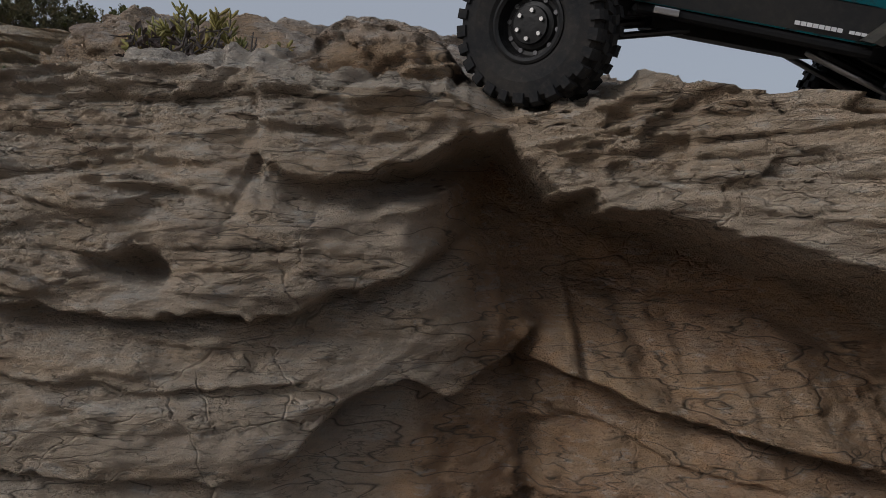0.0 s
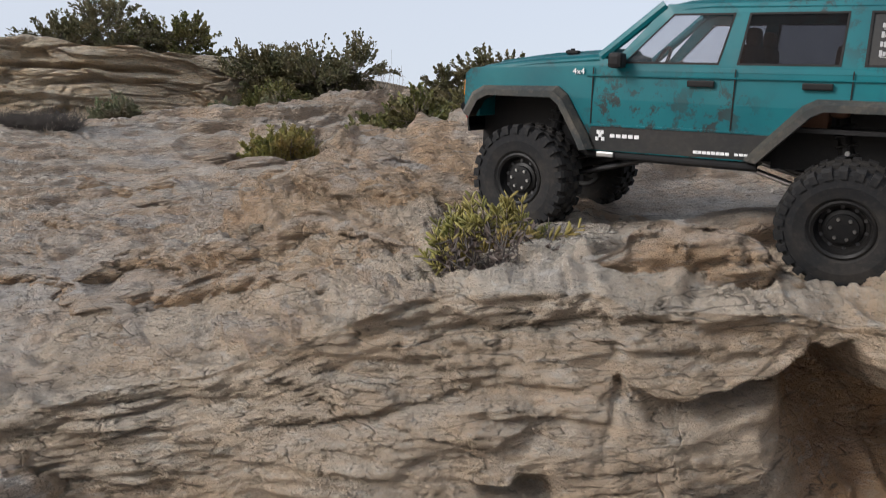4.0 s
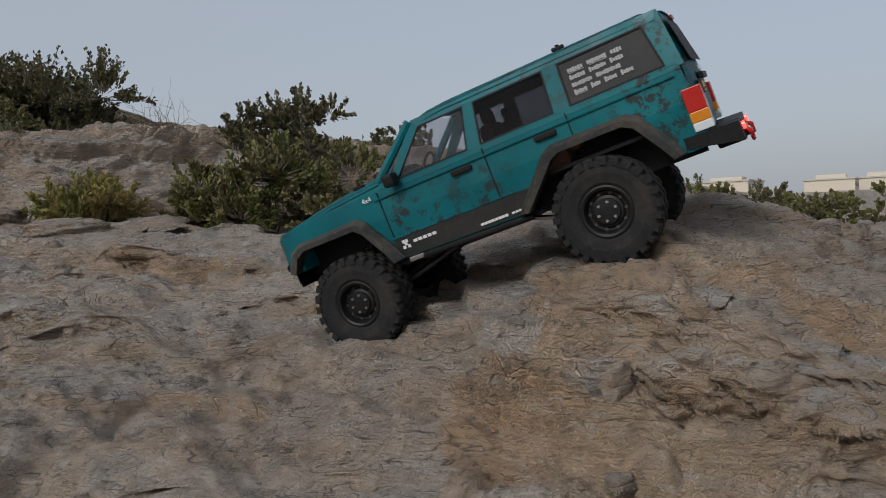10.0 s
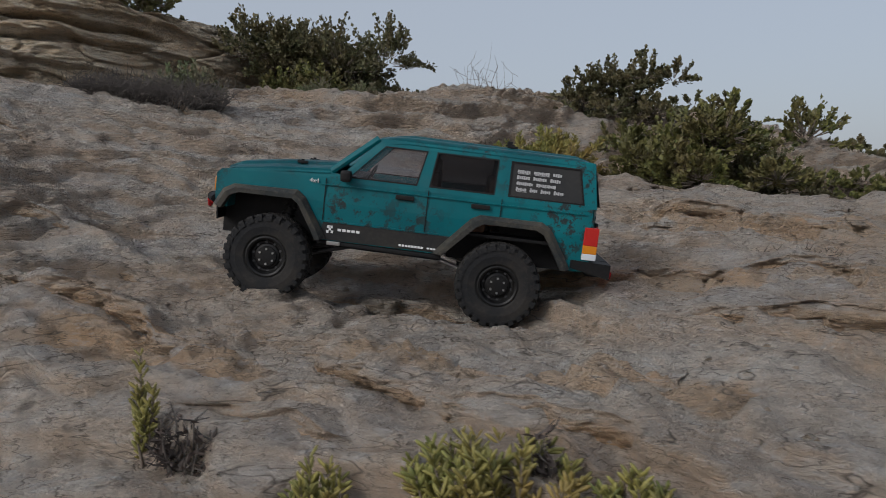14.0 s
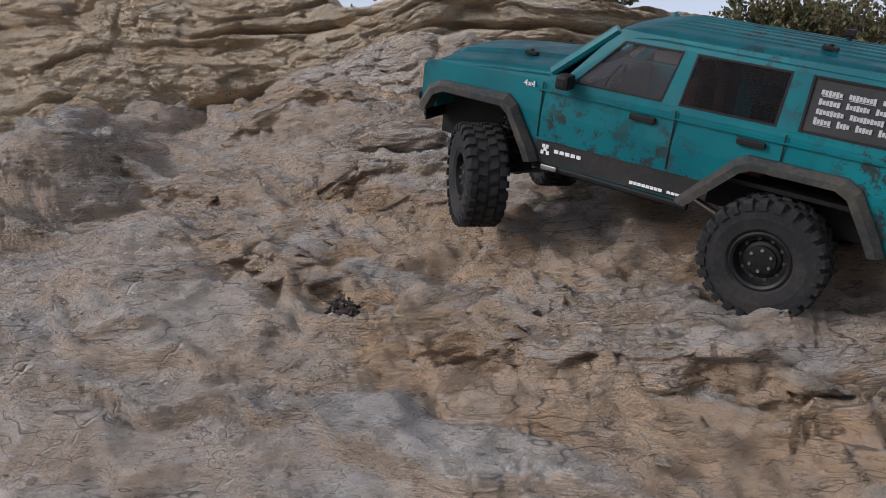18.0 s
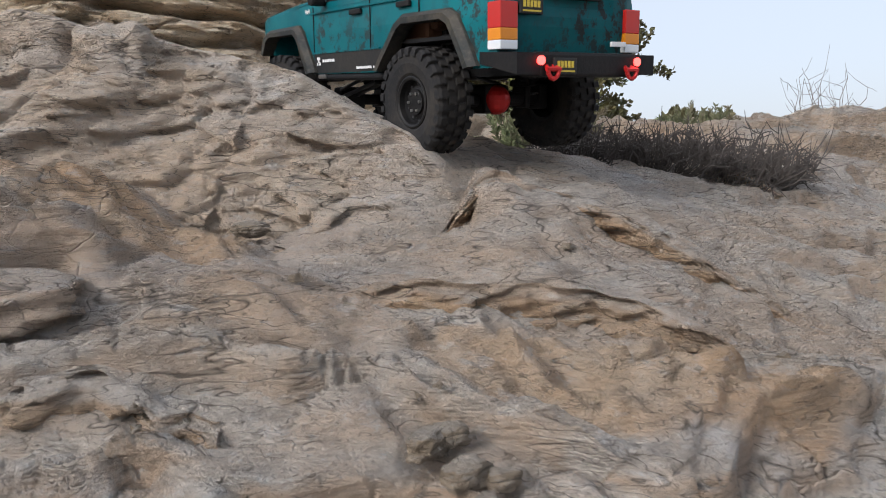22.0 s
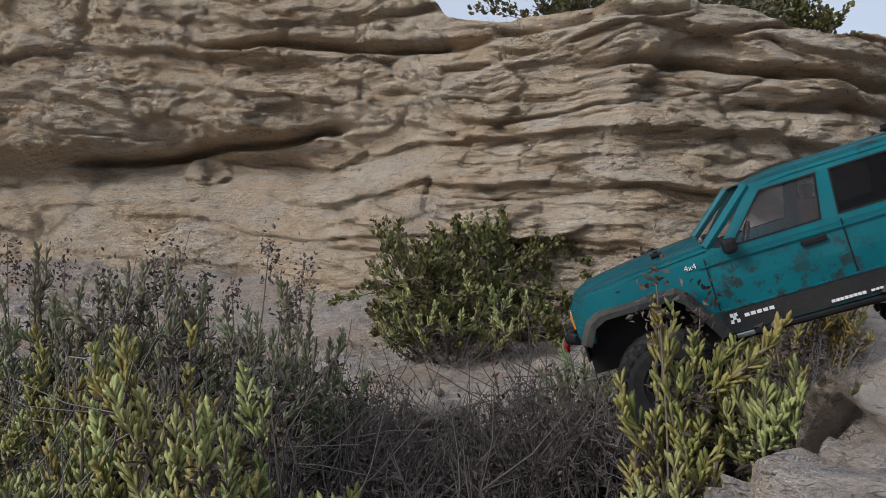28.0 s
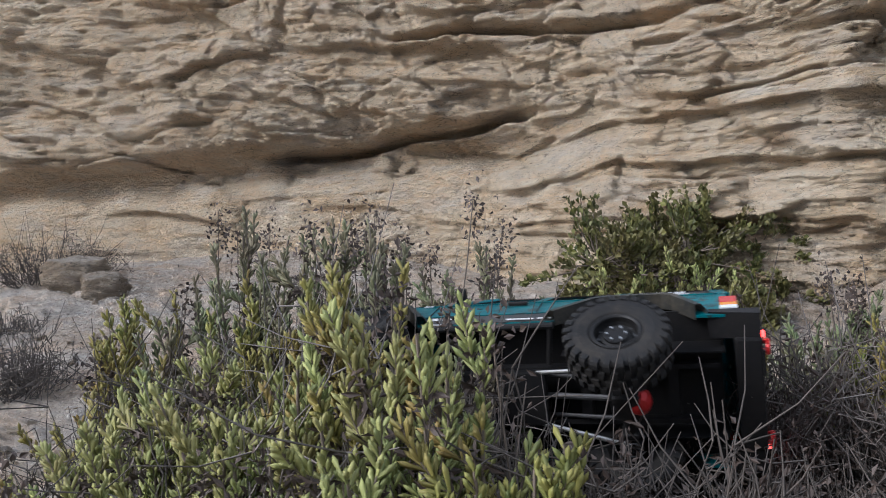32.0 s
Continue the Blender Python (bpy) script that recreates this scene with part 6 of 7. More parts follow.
def dry_bush(x, y, width, height, seed, twigs=120, bark=BARK_GREY, leaf=None, name="dry_bush", label="leafless grey tangle of dry twigs on the rock", lift=0.0):
    """A tangle of thin dead twigs that fork twice."""
    t = Tufts(seed)
    rng = t.rng
    for k in range(twigs):
        a, r = rng.uniform(0, 2 * math.pi), math.sqrt(rng.uniform(0, 1))
        foot = np.array([0.30 * width * r * math.cos(a), 0.30 * width * r * math.sin(a), -0.01])
        tip = np.array([0.5 * width * r * math.cos(a + 0.3), 0.5 * width * r * math.sin(a + 0.3), height * (1 - 0.5 * r * r) * rng.uniform(0.4, 1.05)])
        pts = bow(rng, foot, tip, 0.0, 5) + rng.normal(size=(5, 3)) * 0.035 * height
        t.tube(pts, 0.0013 + 0.003 * height, 0.0006)
        for _ in range(4):
            i = rng.integers(1, 5)
            side = pts[i] + rng.normal(size=3) * 0.22 * height + np.array([0, 0, 0.08 * height])
            t.tube(bow(rng, pts[i], side, 0.0, 3), 0.0010, 0.0005)
        if leaf is not None:
            n = 14
            i = rng.integers(1, 5, n)
            way = rng.normal(size=(n, 3))
            way /= np.linalg.norm(way, axis=1)[:, None]
            ln = rng.uniform(0.006, 0.013, n)
            t.leaves(pts[i] + rng.normal(size=(n, 3)) * 0.05 * height, way, ln, ln * 0.2)
    px, py, pz = rest(x, y)
    return t.finish(name, label, "dry bush", leaf or LEAF_BROWN, bark, (px, py, pz + lift), "dry bushes")


def sea_bush(x, y, width, height, seed, leaf, label, heads=0):
    """A spreading bush: woody stems that end in thick shoots of upright fleshy leaves, with withered leaves below them."""
    t = Tufts(seed)
    rng = t.rng
    for k in range(max(7, int(400 * width * height) + 4)):
        a, r = rng.uniform(0, 2 * math.pi), math.sqrt(rng.uniform(0, 1))
        foot = np.array([0.16 * width * r * math.cos(a), 0.16 * width * r * math.sin(a), -0.02])
        tip = np.array([0.58 * width * r * math.cos(a), 0.58 * width * r * math.sin(a), height * (1 - 0.50 * r ** 2) * rng.uniform(0.50, 1.05)]) + rng.normal(size=3) * 0.03 * height
        pts = bow(rng, foot, tip, 0.12 * height, 9)
        t.tube(pts, 0.0036, 0.0016)
        long = np.linalg.norm(np.diff(pts, axis=0), axis=1).sum()
        arms = [(pts, min(0.8, rng.uniform(0.06, 0.11) / long))]
        for _ in range(rng.integers(1, 3)):
            i = rng.integers(5, 8)
            aside = pts[i] + rng.normal(size=3) * np.array([0.030, 0.030, 0.010]) + np.array([0, 0, rng.uniform(0.035, 0.07)])
            arms.append((bow(rng, pts[i], aside, 0.008, 6), 0.75))
        for arm, share in arms:
            if len(arm) == 6:
                t.tube(arm, 0.0018, 0.0012)
            span = np.linalg.norm(np.diff(arm, axis=0), axis=1).sum()
            n = int(np.clip(span * share / 0.0019, 16, 48))
            u = 1 - share * rng.uniform(0, 1, n)
            idx = u * (len(arm) - 1)
            i = np.minimum(idx.astype(int), len(arm) - 2)
            base = arm[i] + (arm[i + 1] - arm[i]) * (idx - i)[:, None]
            axis = arm[i + 1] - arm[i]
            axis /= np.linalg.norm(axis, axis=1)[:, None] + 1e-9
            out = np.cross(axis, rng.normal(size=(n, 3)))
            out /= np.linalg.norm(out, axis=1)[:, None] + 1e-9
            way = 0.85 * axis + out * rng.uniform(0.35, 1.0, n)[:, None] + np.array([0, 0, 0.40])
            way /= np.linalg.norm(way, axis=1)[:, None]
            ln = rng.uniform(0.013, 0.022, n) * (1.15 - 0.40 * u)
            t.shoots(base, way, 1.1 * ln, 0.0016 + 0.055 * ln)
            # withered leaves hang below the fresh ones
            n = int(12 + 20 * rng.uniform())
            u = (1 - share) * rng.uniform(0.35, 1.0, n)
            idx = u * (len(arm) - 1)
            i = np.minimum(idx.astype(int), len(arm) - 2)
            base = arm[i] + (arm[i + 1] - arm[i]) * (idx - i)[:, None] + rng.normal(size=(n, 3)) * 0.006
            way = rng.normal(size=(n, 3)) + np.array([0, 0, -0.3])
            way /= np.linalg.norm(way, axis=1)[:, None]
            ln = rng.uniform(0.010, 0.020, n)
            t.leaves(base, way, ln, ln * 0.16)
    # thin stems with dry seed heads rise above the shoots
    for k in range(heads):
        a, r = rng.uniform(0, 2 * math.pi), math.sqrt(rng.uniform(0, 1))
        top = np.array([0.5 * width * r * math.cos(a), 0.5 * width * r * math.sin(a), height * rng.uniform(0.88, 1.10)])
        stem = bow(rng, np.array([0.2 * top[0], 0.2 * top[1], 0.0]), top, 0.05 * height, 8)
        t.tube(stem, 0.0020, 0.0009)
        n = 70
        base = stem[-1] + rng.normal(size=(n, 3)) * np.array([0.009, 0.009, 0.022]) - np.array([0, 0, 0.02])
        way = rng.normal(size=(n, 3)) + np.array([0, 0, 0.5])
        way /= np.linalg.norm(way, axis=1)[:, None]
        ln = rng.uniform(0.006, 0.011, n)
        t.leaves(base, way, ln, ln * 0.28)
    return t.finish("coastal_plant", label, "plant", leaf, BARK, rest(x, y, 0.01), "coastal plants", LEAF_BROWN)


# the start: a small clump in the crack beside the first ledge
samphire(-0.222, 0.735, 0.105, 0.072, 11, 30, size=0.016, bare=0.15, lift=0.0, thick=True)
samphire(0.235, 0.86, 0.06, 0.04, 12, 8, size=0.014, bare=0.2, lift=0.01, thick=True)
dry_bush(-0.215, 0.712, 0.13, 0.045, 13, 50, BARK_DARK, LEAF_BROWN, label="dark withered wood inside a green clump")
# the hillside behind
shrub(-1.38, 5.66, 1.04, 0.78, 21, 620, LEAF_DARK, 0.027, label="large dark green shrub with yellowish lower leaves")
shrub(-1.48, 5.10, 0.54, 0.36, 22, 220, LEAF_OLIVE, 0.023, label="yellow-green shrub at the foot of a darker one")
shrub(-0.24, 4.12, 0.54, 0.38, 23, 210, LEAF_DARK, 0.020)
shrub(-0.45, 3.08, 0.66, 0.34, 24, 300, LEAF_OLIVE, 0.019, label="broad green shrub with yellow shoot tips")
shrub(-0.12, 3.32, 0.50, 0.27, 25, 170, LEAF_DARK, 0.017, label="dark green shrub on the slope beside a yellower one")
shrub(0.42, 3.45, 0.40, 0.16, 26, 100, LEAF_OLIVE, 0.017, label="low olive-green shrub on the slope")
shrub(0.50, 4.80, 0.40, 0.20, 27, 90, LEAF_DARK, 0.02, label="small dark shrub on the crest")
samphire(-0.97, 3.02, 0.26, 0.15, 28, 46, leaf=LEAF_FLESHY, size=0.024)
dry_bush(-0.47, 1.72, 0.10, 0.05, 29, 60, BARK, label="small brown dry twig cushion on the rock")
dry_bush(-0.05, 2.45, 0.22, 0.12, 30, 80, BARK, label="brown dry twig bush behind a rock ridge")
dry_bush(-0.72, 4.45, 0.25, 0.22, 32, 14, BARK, label="bare branching twigs on the crest")
samphire(-2.30, 4.95, 0.34, 0.14, 33, 30, size=0.026, label="yellow-green plant at the foot of the cliff")
samphire(-2.68, 4.80, 0.24, 0.10, 34, 20, size=0.026, label="yellow-green plant at the foot of the cliff")
# beside the middle of the way
samphire(-1.58, 1.40, 0.13, 0.052, 41, 26, size=0.018, bare=0.1, thick=True)
samphire(-1.50, 1.345, 0.06, 0.032, 42, 12, size=0.016, bare=0.1, thick=True)
samphire(-1.70, 1.455, 0.035, 0.040, 43, 6, size=0.016, bare=0.1, thick=True)
samphire(-1.835, 1.585, 0.022, 0.095, 44, 2, size=0.015, bare=0.2, thick=True, label="single upright yellow-green fleshy shoot")
dry_bush(-1.80, 1.56, 0.05, 0.045, 45, 16, BARK_DARK, LEAF_BROWN, label="withered dark brown plant remains")
dry_bush(-1.545, 1.40, 0.016, 0.052, 46, 7, BARK_DARK, LEAF_BROWN, label="withered dark seed head")
dry_bush(-2.786, 2.128, 0.028, 0.028, 47, 14, BARK_DARK, LEAF_BROWN, label="tiny withered tuft in a rock crack")
dry_bush(-0.93, 1.97, 0.14, 0.03, 48, 60, BARK, label="small brown dry twig cushion on the rock")
# right of the ledge
samphire(-1.97, 3.86, 0.24, 0.17, 51, 44, leaf=LEAF_GREY, size=0.022)
samphire(-1.50, 4.04, 0.12, 0.09, 52, 16, leaf=LEAF_GREY, size=0.022)
samphire(-1.30, 4.20, 0.10, 0.09, 53, 12, leaf=LEAF_GREY, size=0.022)
# a long mat of dry twigs in the trough behind the mound
for k, (px, py, w, h) in enumerate(((-2.13, 3.22, 0.20, 0.06), (-2.02, 3.19, 0.22, 0.07), (-1.91, 3.18, 0.24, 0.08))):
    dry_bush(px, py, w, h, 54 + 3 * k, 300, BARK_DARK, label="flat dark grey mat of dense dry twigs")
samphire(-2.30, 4.42, 0.16, 0.06, 55, 20, size=0.016)
# gully under the cliff
shrub(-3.59, 4.86, 0.60, 0.40, 61, 300, LEAF_OLIVE, 0.020, label="green bush with yellow shoot tips at the foot of the cliff")
sea_bush(-3.68, 4.76, 0.44, 0.22, 62, LEAF_BRIGHT, "yellow-green fleshy-leaved bush at the foot of the cliff", 3)
GULLY = (
    # shoots beside the ledge
    (-3.42, 3.40, 0.05, 0.26, 2, LEAF_FLESHY), (-3.36, 3.47, 0.06, 0.21, 2, LEAF_FLESHY), (-3.33, 3.39, 0.05, 0.14, 3, LEAF_BRIGHT), (-3.46, 3.33, 0.07, 0.10, 5, LEAF_BRIGHT),
    # the back of the large clump
    (-4.02, 3.74, 0.30, 0.38, 26, LEAF_GREY), (-4.24, 3.86, 0.32, 0.40, 28, LEAF_GREY), (-4.38, 3.80, 0.24, 0.34, 18, LEAF_FLESHY), (-3.92, 3.94, 0.22, 0.33, 18, LEAF_GREY), (-4.10, 4.06, 0.28, 0.36, 22, LEAF_GREY), (-4.16, 3.72, 0.22, 0.36, 18, LEAF_FLESHY),
    # its middle
    (-4.12, 3.50, 0.26, 0.30, 26, LEAF_BRIGHT), (-4.28, 3.62, 0.22, 0.28, 20, LEAF_BRIGHT), (-4.00, 3.50, 0.22, 0.28, 22, LEAF_BRIGHT), (-3.90, 3.42, 0.18, 0.31, 18, LEAF_FLESHY),
    # its near rim
    (-3.93, 3.33, 0.20, 0.25, 22, LEAF_BRIGHT), (-4.08, 3.34, 0.20, 0.26, 22, LEAF_BRIGHT), (-3.80, 3.32, 0.18, 0.30, 18, LEAF_BRIGHT), (-4.20, 3.42, 0.18, 0.24, 16, LEAF_FLESHY), (-4.00, 3.22, 0.18, 0.22, 16, LEAF_BRIGHT), (-3.86, 3.21, 0.14, 0.20, 14, LEAF_BRIGHT), (-3.71, 3.30, 0.12, 0.24, 9, LEAF_FLESHY), (-4.16, 3.26, 0.16, 0.20, 14, LEAF_FLESHY),
    # beyond the car's way
    (-3.30, 3.84, 0.22, 0.24, 16, LEAF_FLESHY), (-3.18, 3.98, 0.20, 0.22, 10, LEAF_FLESHY), (-3.05, 4.18, 0.24, 0.26, 14, LEAF_FLESHY), (-3.36, 4.10, 0.18, 0.18, 12, LEAF_GREY),
)
for k, (px, py, w, h, st, lf) in enumerate(GULLY):
    sea_bush(px, py, 1.15 * w, 1.08 * h if lf is LEAF_GREY else h, 80 + k, lf, "tall grey-green fleshy-leaved plant with dark dry seed heads" if lf is LEAF_GREY else "bushy yellow-green fleshy-leaved plant in the gully", 4 if lf is LEAF_GREY else 1)
UNDERGROWTH = (
    (-4.30, 3.60, 0.30, 0.22, 120, BARK_DARK, None), (-4.20, 3.50, 0.26, 0.20, 70, BARK_GREY, LEAF_BROWN), (-4.02, 3.58, 0.30, 0.26, 80, BARK_GREY, LEAF_BROWN), (-4.14, 3.78, 0.30, 0.26, 70, BARK_GREY, LEAF_BROWN), (-3.86, 3.58, 0.22, 0.20, 60, BARK_DARK, LEAF_BROWN), (-3.90, 3.36, 0.24, 0.20, 70, BARK_GREY, LEAF_BROWN),
    (-4.08, 3.28, 0.26, 0.17, 60, BARK_DARK, LEAF_BROWN), (-3.78, 3.34, 0.20, 0.17, 60, BARK_DARK, LEAF_BROWN), (-3.64, 3.34, 0.24, 0.15, 200, BARK_DARK, LEAF_BROWN), (-3.52, 3.34, 0.24, 0.10, 200, BARK_DARK, LEAF_BROWN), (-3.50, 3.84, 0.30, 0.20, 220, BARK_DARK, LEAF_BROWN), (-3.36, 3.82, 0.26, 0.20, 160, BARK_GREY, LEAF_BROWN),
    (-3.60, 3.90, 0.34, 0.14, 160, BARK_DARK, LEAF_BROWN), (-3.30, 3.72, 0.28, 0.12, 50, BARK_DARK, LEAF_BROWN), (-3.84, 4.10, 0.34, 0.16, 150, BARK_DARK, LEAF_BROWN), (-3.24, 3.90, 0.30, 0.16, 60, BARK_DARK, LEAF_BROWN), (-3.10, 4.05, 0.28, 0.14, 50, BARK_GREY, None), (-3.76, 3.82, 0.34, 0.20, 170, BARK_DARK, LEAF_BROWN),
)
for k, (px, py, w, h, n, bark, lf) in enumerate(UNDERGROWTH):
    dry_bush(px, py, w, 1.25 * h if k < 8 else h, 170 + k, n, bark, lf, label="dark withered undergrowth between the green plants" if bark is BARK_DARK else "dry grey-brown twigs among the green plants")
dry_bush(-4.42, 3.34, 0.26, 0.17, 124, 220, BARK_DARK, label="rounded dark cushion of dry twigs beside the green clump")
dry_bush(-4.98, 4.18, 0.24, 0.13, 120, 150, BARK_DARK, label="rounded dark cushion of dry twigs on pale ground")
dry_bush(-5.75, 5.20, 0.50, 0.20, 121, 130, BARK_DARK, LEAF_BROWN, label="low dry bush below the cliff")
dry_bush(-5.35, 4.55, 0.20, 0.08, 122, 70, BARK_DARK, label="small dry twig cushion on pale ground")
dry_bush(-4.66, 4.55, 0.14, 0.06, 123, 90, BARK_DARK, label="rounded dark cushion of dry twigs on pale ground")
# behind the crest at the start
shrub(2.50, 4.95, 1.0, 0.34, 140, 110, LEAF_OLIVE, 0.028, label="olive-green shrubs beyond the rock crest")
shrub(1.90, 5.30, 0.8, 0.17, 141, 90, LEAF_DARK, 0.028, label="dark green shrub beyond the rock crest")
shrub(3.10, 4.50, 0.9, 0.30, 142, 90, LEAF_OLIVE, 0.028, label="olive-green shrubs beyond the rock crest")
shrub(3.60, 5.60, 1.2, 0.36, 143, 90, LEAF_DARK, 0.03, label="dark green shrub beyond the rock crest")
shrub(-0.82, 5.20, 0.40, 0.17, 144, 110, LEAF_DARK, 0.022, label="low dark green shrub on the slope")
shrub(-2.20, 7.40, 0.8, 0.42, 145, 160, LEAF_OLIVE, 0.028, label="olive-green shrub above the rocks")
# on top of the cliff
for k, (px, py, w, h, n) in enumerate(((-2.95, 6.05, 1.20, 0.68, 300), (-2.54, 6.22, 0.80, 0.66, 240), (-3.7, 6.5, 0.9, 0.35, 130), (-4.8, 6.8, 1.2, 0.4, 130))):
    shrub(px, py, w, h, 130 + k, n, LEAF_DARK if k != 1 else LEAF_OLIVE, 0.027, label="dark shrub on top of the cliff")
dry_bush(-3.45, 5.95, 0.5, 0.22, 135, 70, BARK_GREY, label="dry grey twigs on top of the cliff")
# ---- loose stones and slabs ----
STONE_PALE = rock_material("pale_stone", (0.56, 0.51, 0.45), (0.47, 0.41, 0.34), (0.42, 0.31, 0.20), (0.48, 0.46, 0.44))


def stone(x, y, width, depth, height, turn, seed, sink=0.3, mat=None, tilt=0.0, label="loose sandstone slab lying on the bedrock", name="stone", top=None):
    """A broken stone: a rounded block with bedded, chipped sides."""
    bm = bmesh.new()
    bmesh.ops.create_icosphere(bm, subdivisions=4, radius=1.0)
    co = np.array([v.co[:] for v in bm.verts])
    k = 3.2
    box_r = 1.0 / (np.abs(co[:, 0]) ** k + np.abs(co[:, 1]) ** k + np.abs(co[:, 2]) ** k) ** (1 / k)
    co = co * box_r[:, None]
    n1 = fbm(co[:, 0] * 1.3 + seed, co[:, 1] * 1.3, co[:, 2] * 1.3, 3)
    co = co * (1 + 0.22 * n1)[:, None]
    bed = co[:, 2] * 2.2 + 0.3 * vnoise(co[:, 0] * 2, co[:, 1] * 2, seed)
    cut = 1 - 0.10 * (bed - np.floor(bed)) + 0.07 * vnoise(co[:, 0] * 5 + seed, co[:, 1] * 5, co[:, 2] * 9)
    co[:, 0] *= cut
    co[:, 1] *= cut
    co[:, 2] += 0.08 * vnoise(co[:, 0] * 3, co[:, 1] * 3, seed + 4.0)
    facet, edge = plates(np.arctan2(co[:, 1], co[:, 0]) * 1.6 + seed, co[:, 2] * 1.7 + seed, 5)
    co[:, :2] *= (1 + 0.09 * facet * smooth(0, 0.15, edge))[:, None]
    co *= np.array([width / 2, depth / 2, height / 2])
    for v, c in zip(bm.verts, co):
        v.co = c
    me = bpy.data.meshes.new(name)
    bm.to_mesh(me)
    bm.free()
    me.shade_smooth()
    me.materials.append(mat or ROCK)
    ob = new(name, me)
    z = float(ground(x, y)) + height * (0.5 - sink) if top is None else top - 0.5 * height
    ob.matrix_basis = pose(x, y, z, tilt, 0, turn)
    return tagged(ob, label, "stone", "loose stones")


STONES = [
    (-0.521, 1.014, 0.020, 0.016, 0.014, 10, 1, "small pale stone on the slope"), (-0.490, 1.062, 0.026, 0.012, 0.034, 20, 2, "thin upright sandstone flake on the slope"),
    (-0.999, 2.79, 0.19, 0.14, 0.05, 10, 3, "flat sandstone slab before a shrub"), (-1.198, 2.96, 0.16, 0.12, 0.05, -8, 4, "flat sandstone slab before a shrub"),
    (-0.952, 1.388, 0.032, 0.020, 0.007, 30, 5, "thin stone flake on the rock"), (-1.381, 1.632, 0.034, 0.026, 0.009, 5, 6, "thin stone flake on the rock"),
    (-1.569, 2.035, 0.060, 0.045, 0.022, 15, 7, "pale rounded stone on the bedrock"), (-1.08, 1.295, 0.055, 0.035, 0.010, -20, 8, "thin pointed stone flake on rock"),
    (-1.103, 1.485, 0.040, 0.028, 0.008, 12, 9, "thin stone flake on the rock"), (-0.956, 1.42, 0.034, 0.022, 0.009, -10, 10, "thin stone flake on the rock"),
    (-2.553, 2.437, 0.026, 0.020, 0.015, 40, 11, "crumbled pale stone on the bedrock"), (-2.535, 2.432, 0.018, 0.014, 0.012, 0, 12, "crumbled pale stone on the bedrock"), (-2.548, 2.415, 0.020, 0.014, 0.012, 70, 13, "crumbled pale stone on the bedrock"),
    (-2.566, 2.46, 0.034, 0.018, 0.014, 60, 14, "crumbled pale stone on the bedrock"), (-2.590, 2.361, 0.060, 0.030, 0.018, 15, 15, "pale broken stone on the slope"), (-2.555, 2.385, 0.034, 0.024, 0.016, 35, 16, "pale broken stone on the slope"),
    (-2.646, 2.780, 0.034, 0.024, 0.014, 5, 17, "pale broken stone on the slope"), (-2.552, 2.466, 0.020, 0.016, 0.012, 10, 18, "crumbled pale stone on the bedrock"),
    (-2.03, 4.22, 0.10, 0.09, 0.09, 20, 19, "rounded pale boulder by the shrub"), (-1.90, 4.30, 0.08, 0.07, 0.05, 0, 20, "pale stone by the shrub"),
    (-3.50, 5.16, 0.17, 0.15, 0.20, 10, 21, "white boulder at the foot of the cliff"), (-3.52, 4.27, 0.12, 0.07, 0.035, 25, 22, "flat pale stone in the gully"),
    (-5.55, 5.05, 0.20, 0.15, 0.13, 5, 23, "pale boulder below the cliff"), (-5.36, 4.95, 0.14, 0.11, 0.10, 30, 24, "pale boulder below the cliff"),
    (-3.675, 4.20, 0.11, 0.08, 0.055, 15, 25, "pale stone with a dark underside"), (-2.283, 2.00, 0.085, 0.05, 0.035, -5, 26, "pale flat slab on the slope"),
    (-0.020, 0.655, 0.055, 0.035, 0.018, 5, 27, "small pale slab on the ledge"),
]
for sx, sy, w, d, h, turn, seed, text in STONES:
    stone(sx, sy, w, d, h, turn, seed * 3.7, 0.25, STONE_PALE if "pale" in text or "white" in text else ROCK, label=text)
# larger bedded blocks that stand proud of the slope
BLOCKS = [
    (0.10, 0.86, 0.20, 0.14, 0.060, 5, 42, 0.45, "rounded rock block on the ledge"),
    (-2.815, 2.585, 0.13, 0.08, 0.035, 8, 45, 0.35, "jutting flat plate of bedded rock"), (-2.476, 2.33, 0.085, 0.06, 0.05, 0, 46, 0.40, "knobbly rock lump on the slope"),
]
for sx, sy, w, d, h, turn, seed, sink, text in BLOCKS:
    stone(sx, sy, w, d, h, turn, seed * 1.9, sink, label=text, name="rock_block")


stone(-2.862, 3.032, 0.135, 0.10, 0.100, -24, 47, mat=ROCK_LEDGE, label="pale broken block in the jointed ledge", name="rock_block", top=1.338)
stone(-2.772, 2.985, 0.080, 0.07, 0.080, -34, 48, mat=ROCK_LEDGE, label="small pale broken block in the jointed ledge", name="rock_block", top=1.322)
stone(-0.02, 2.36, 0.34, 0.28, 0.22, 15, 93, label="low weathered outcrop behind the rocks", name="rock_block", top=0.94)


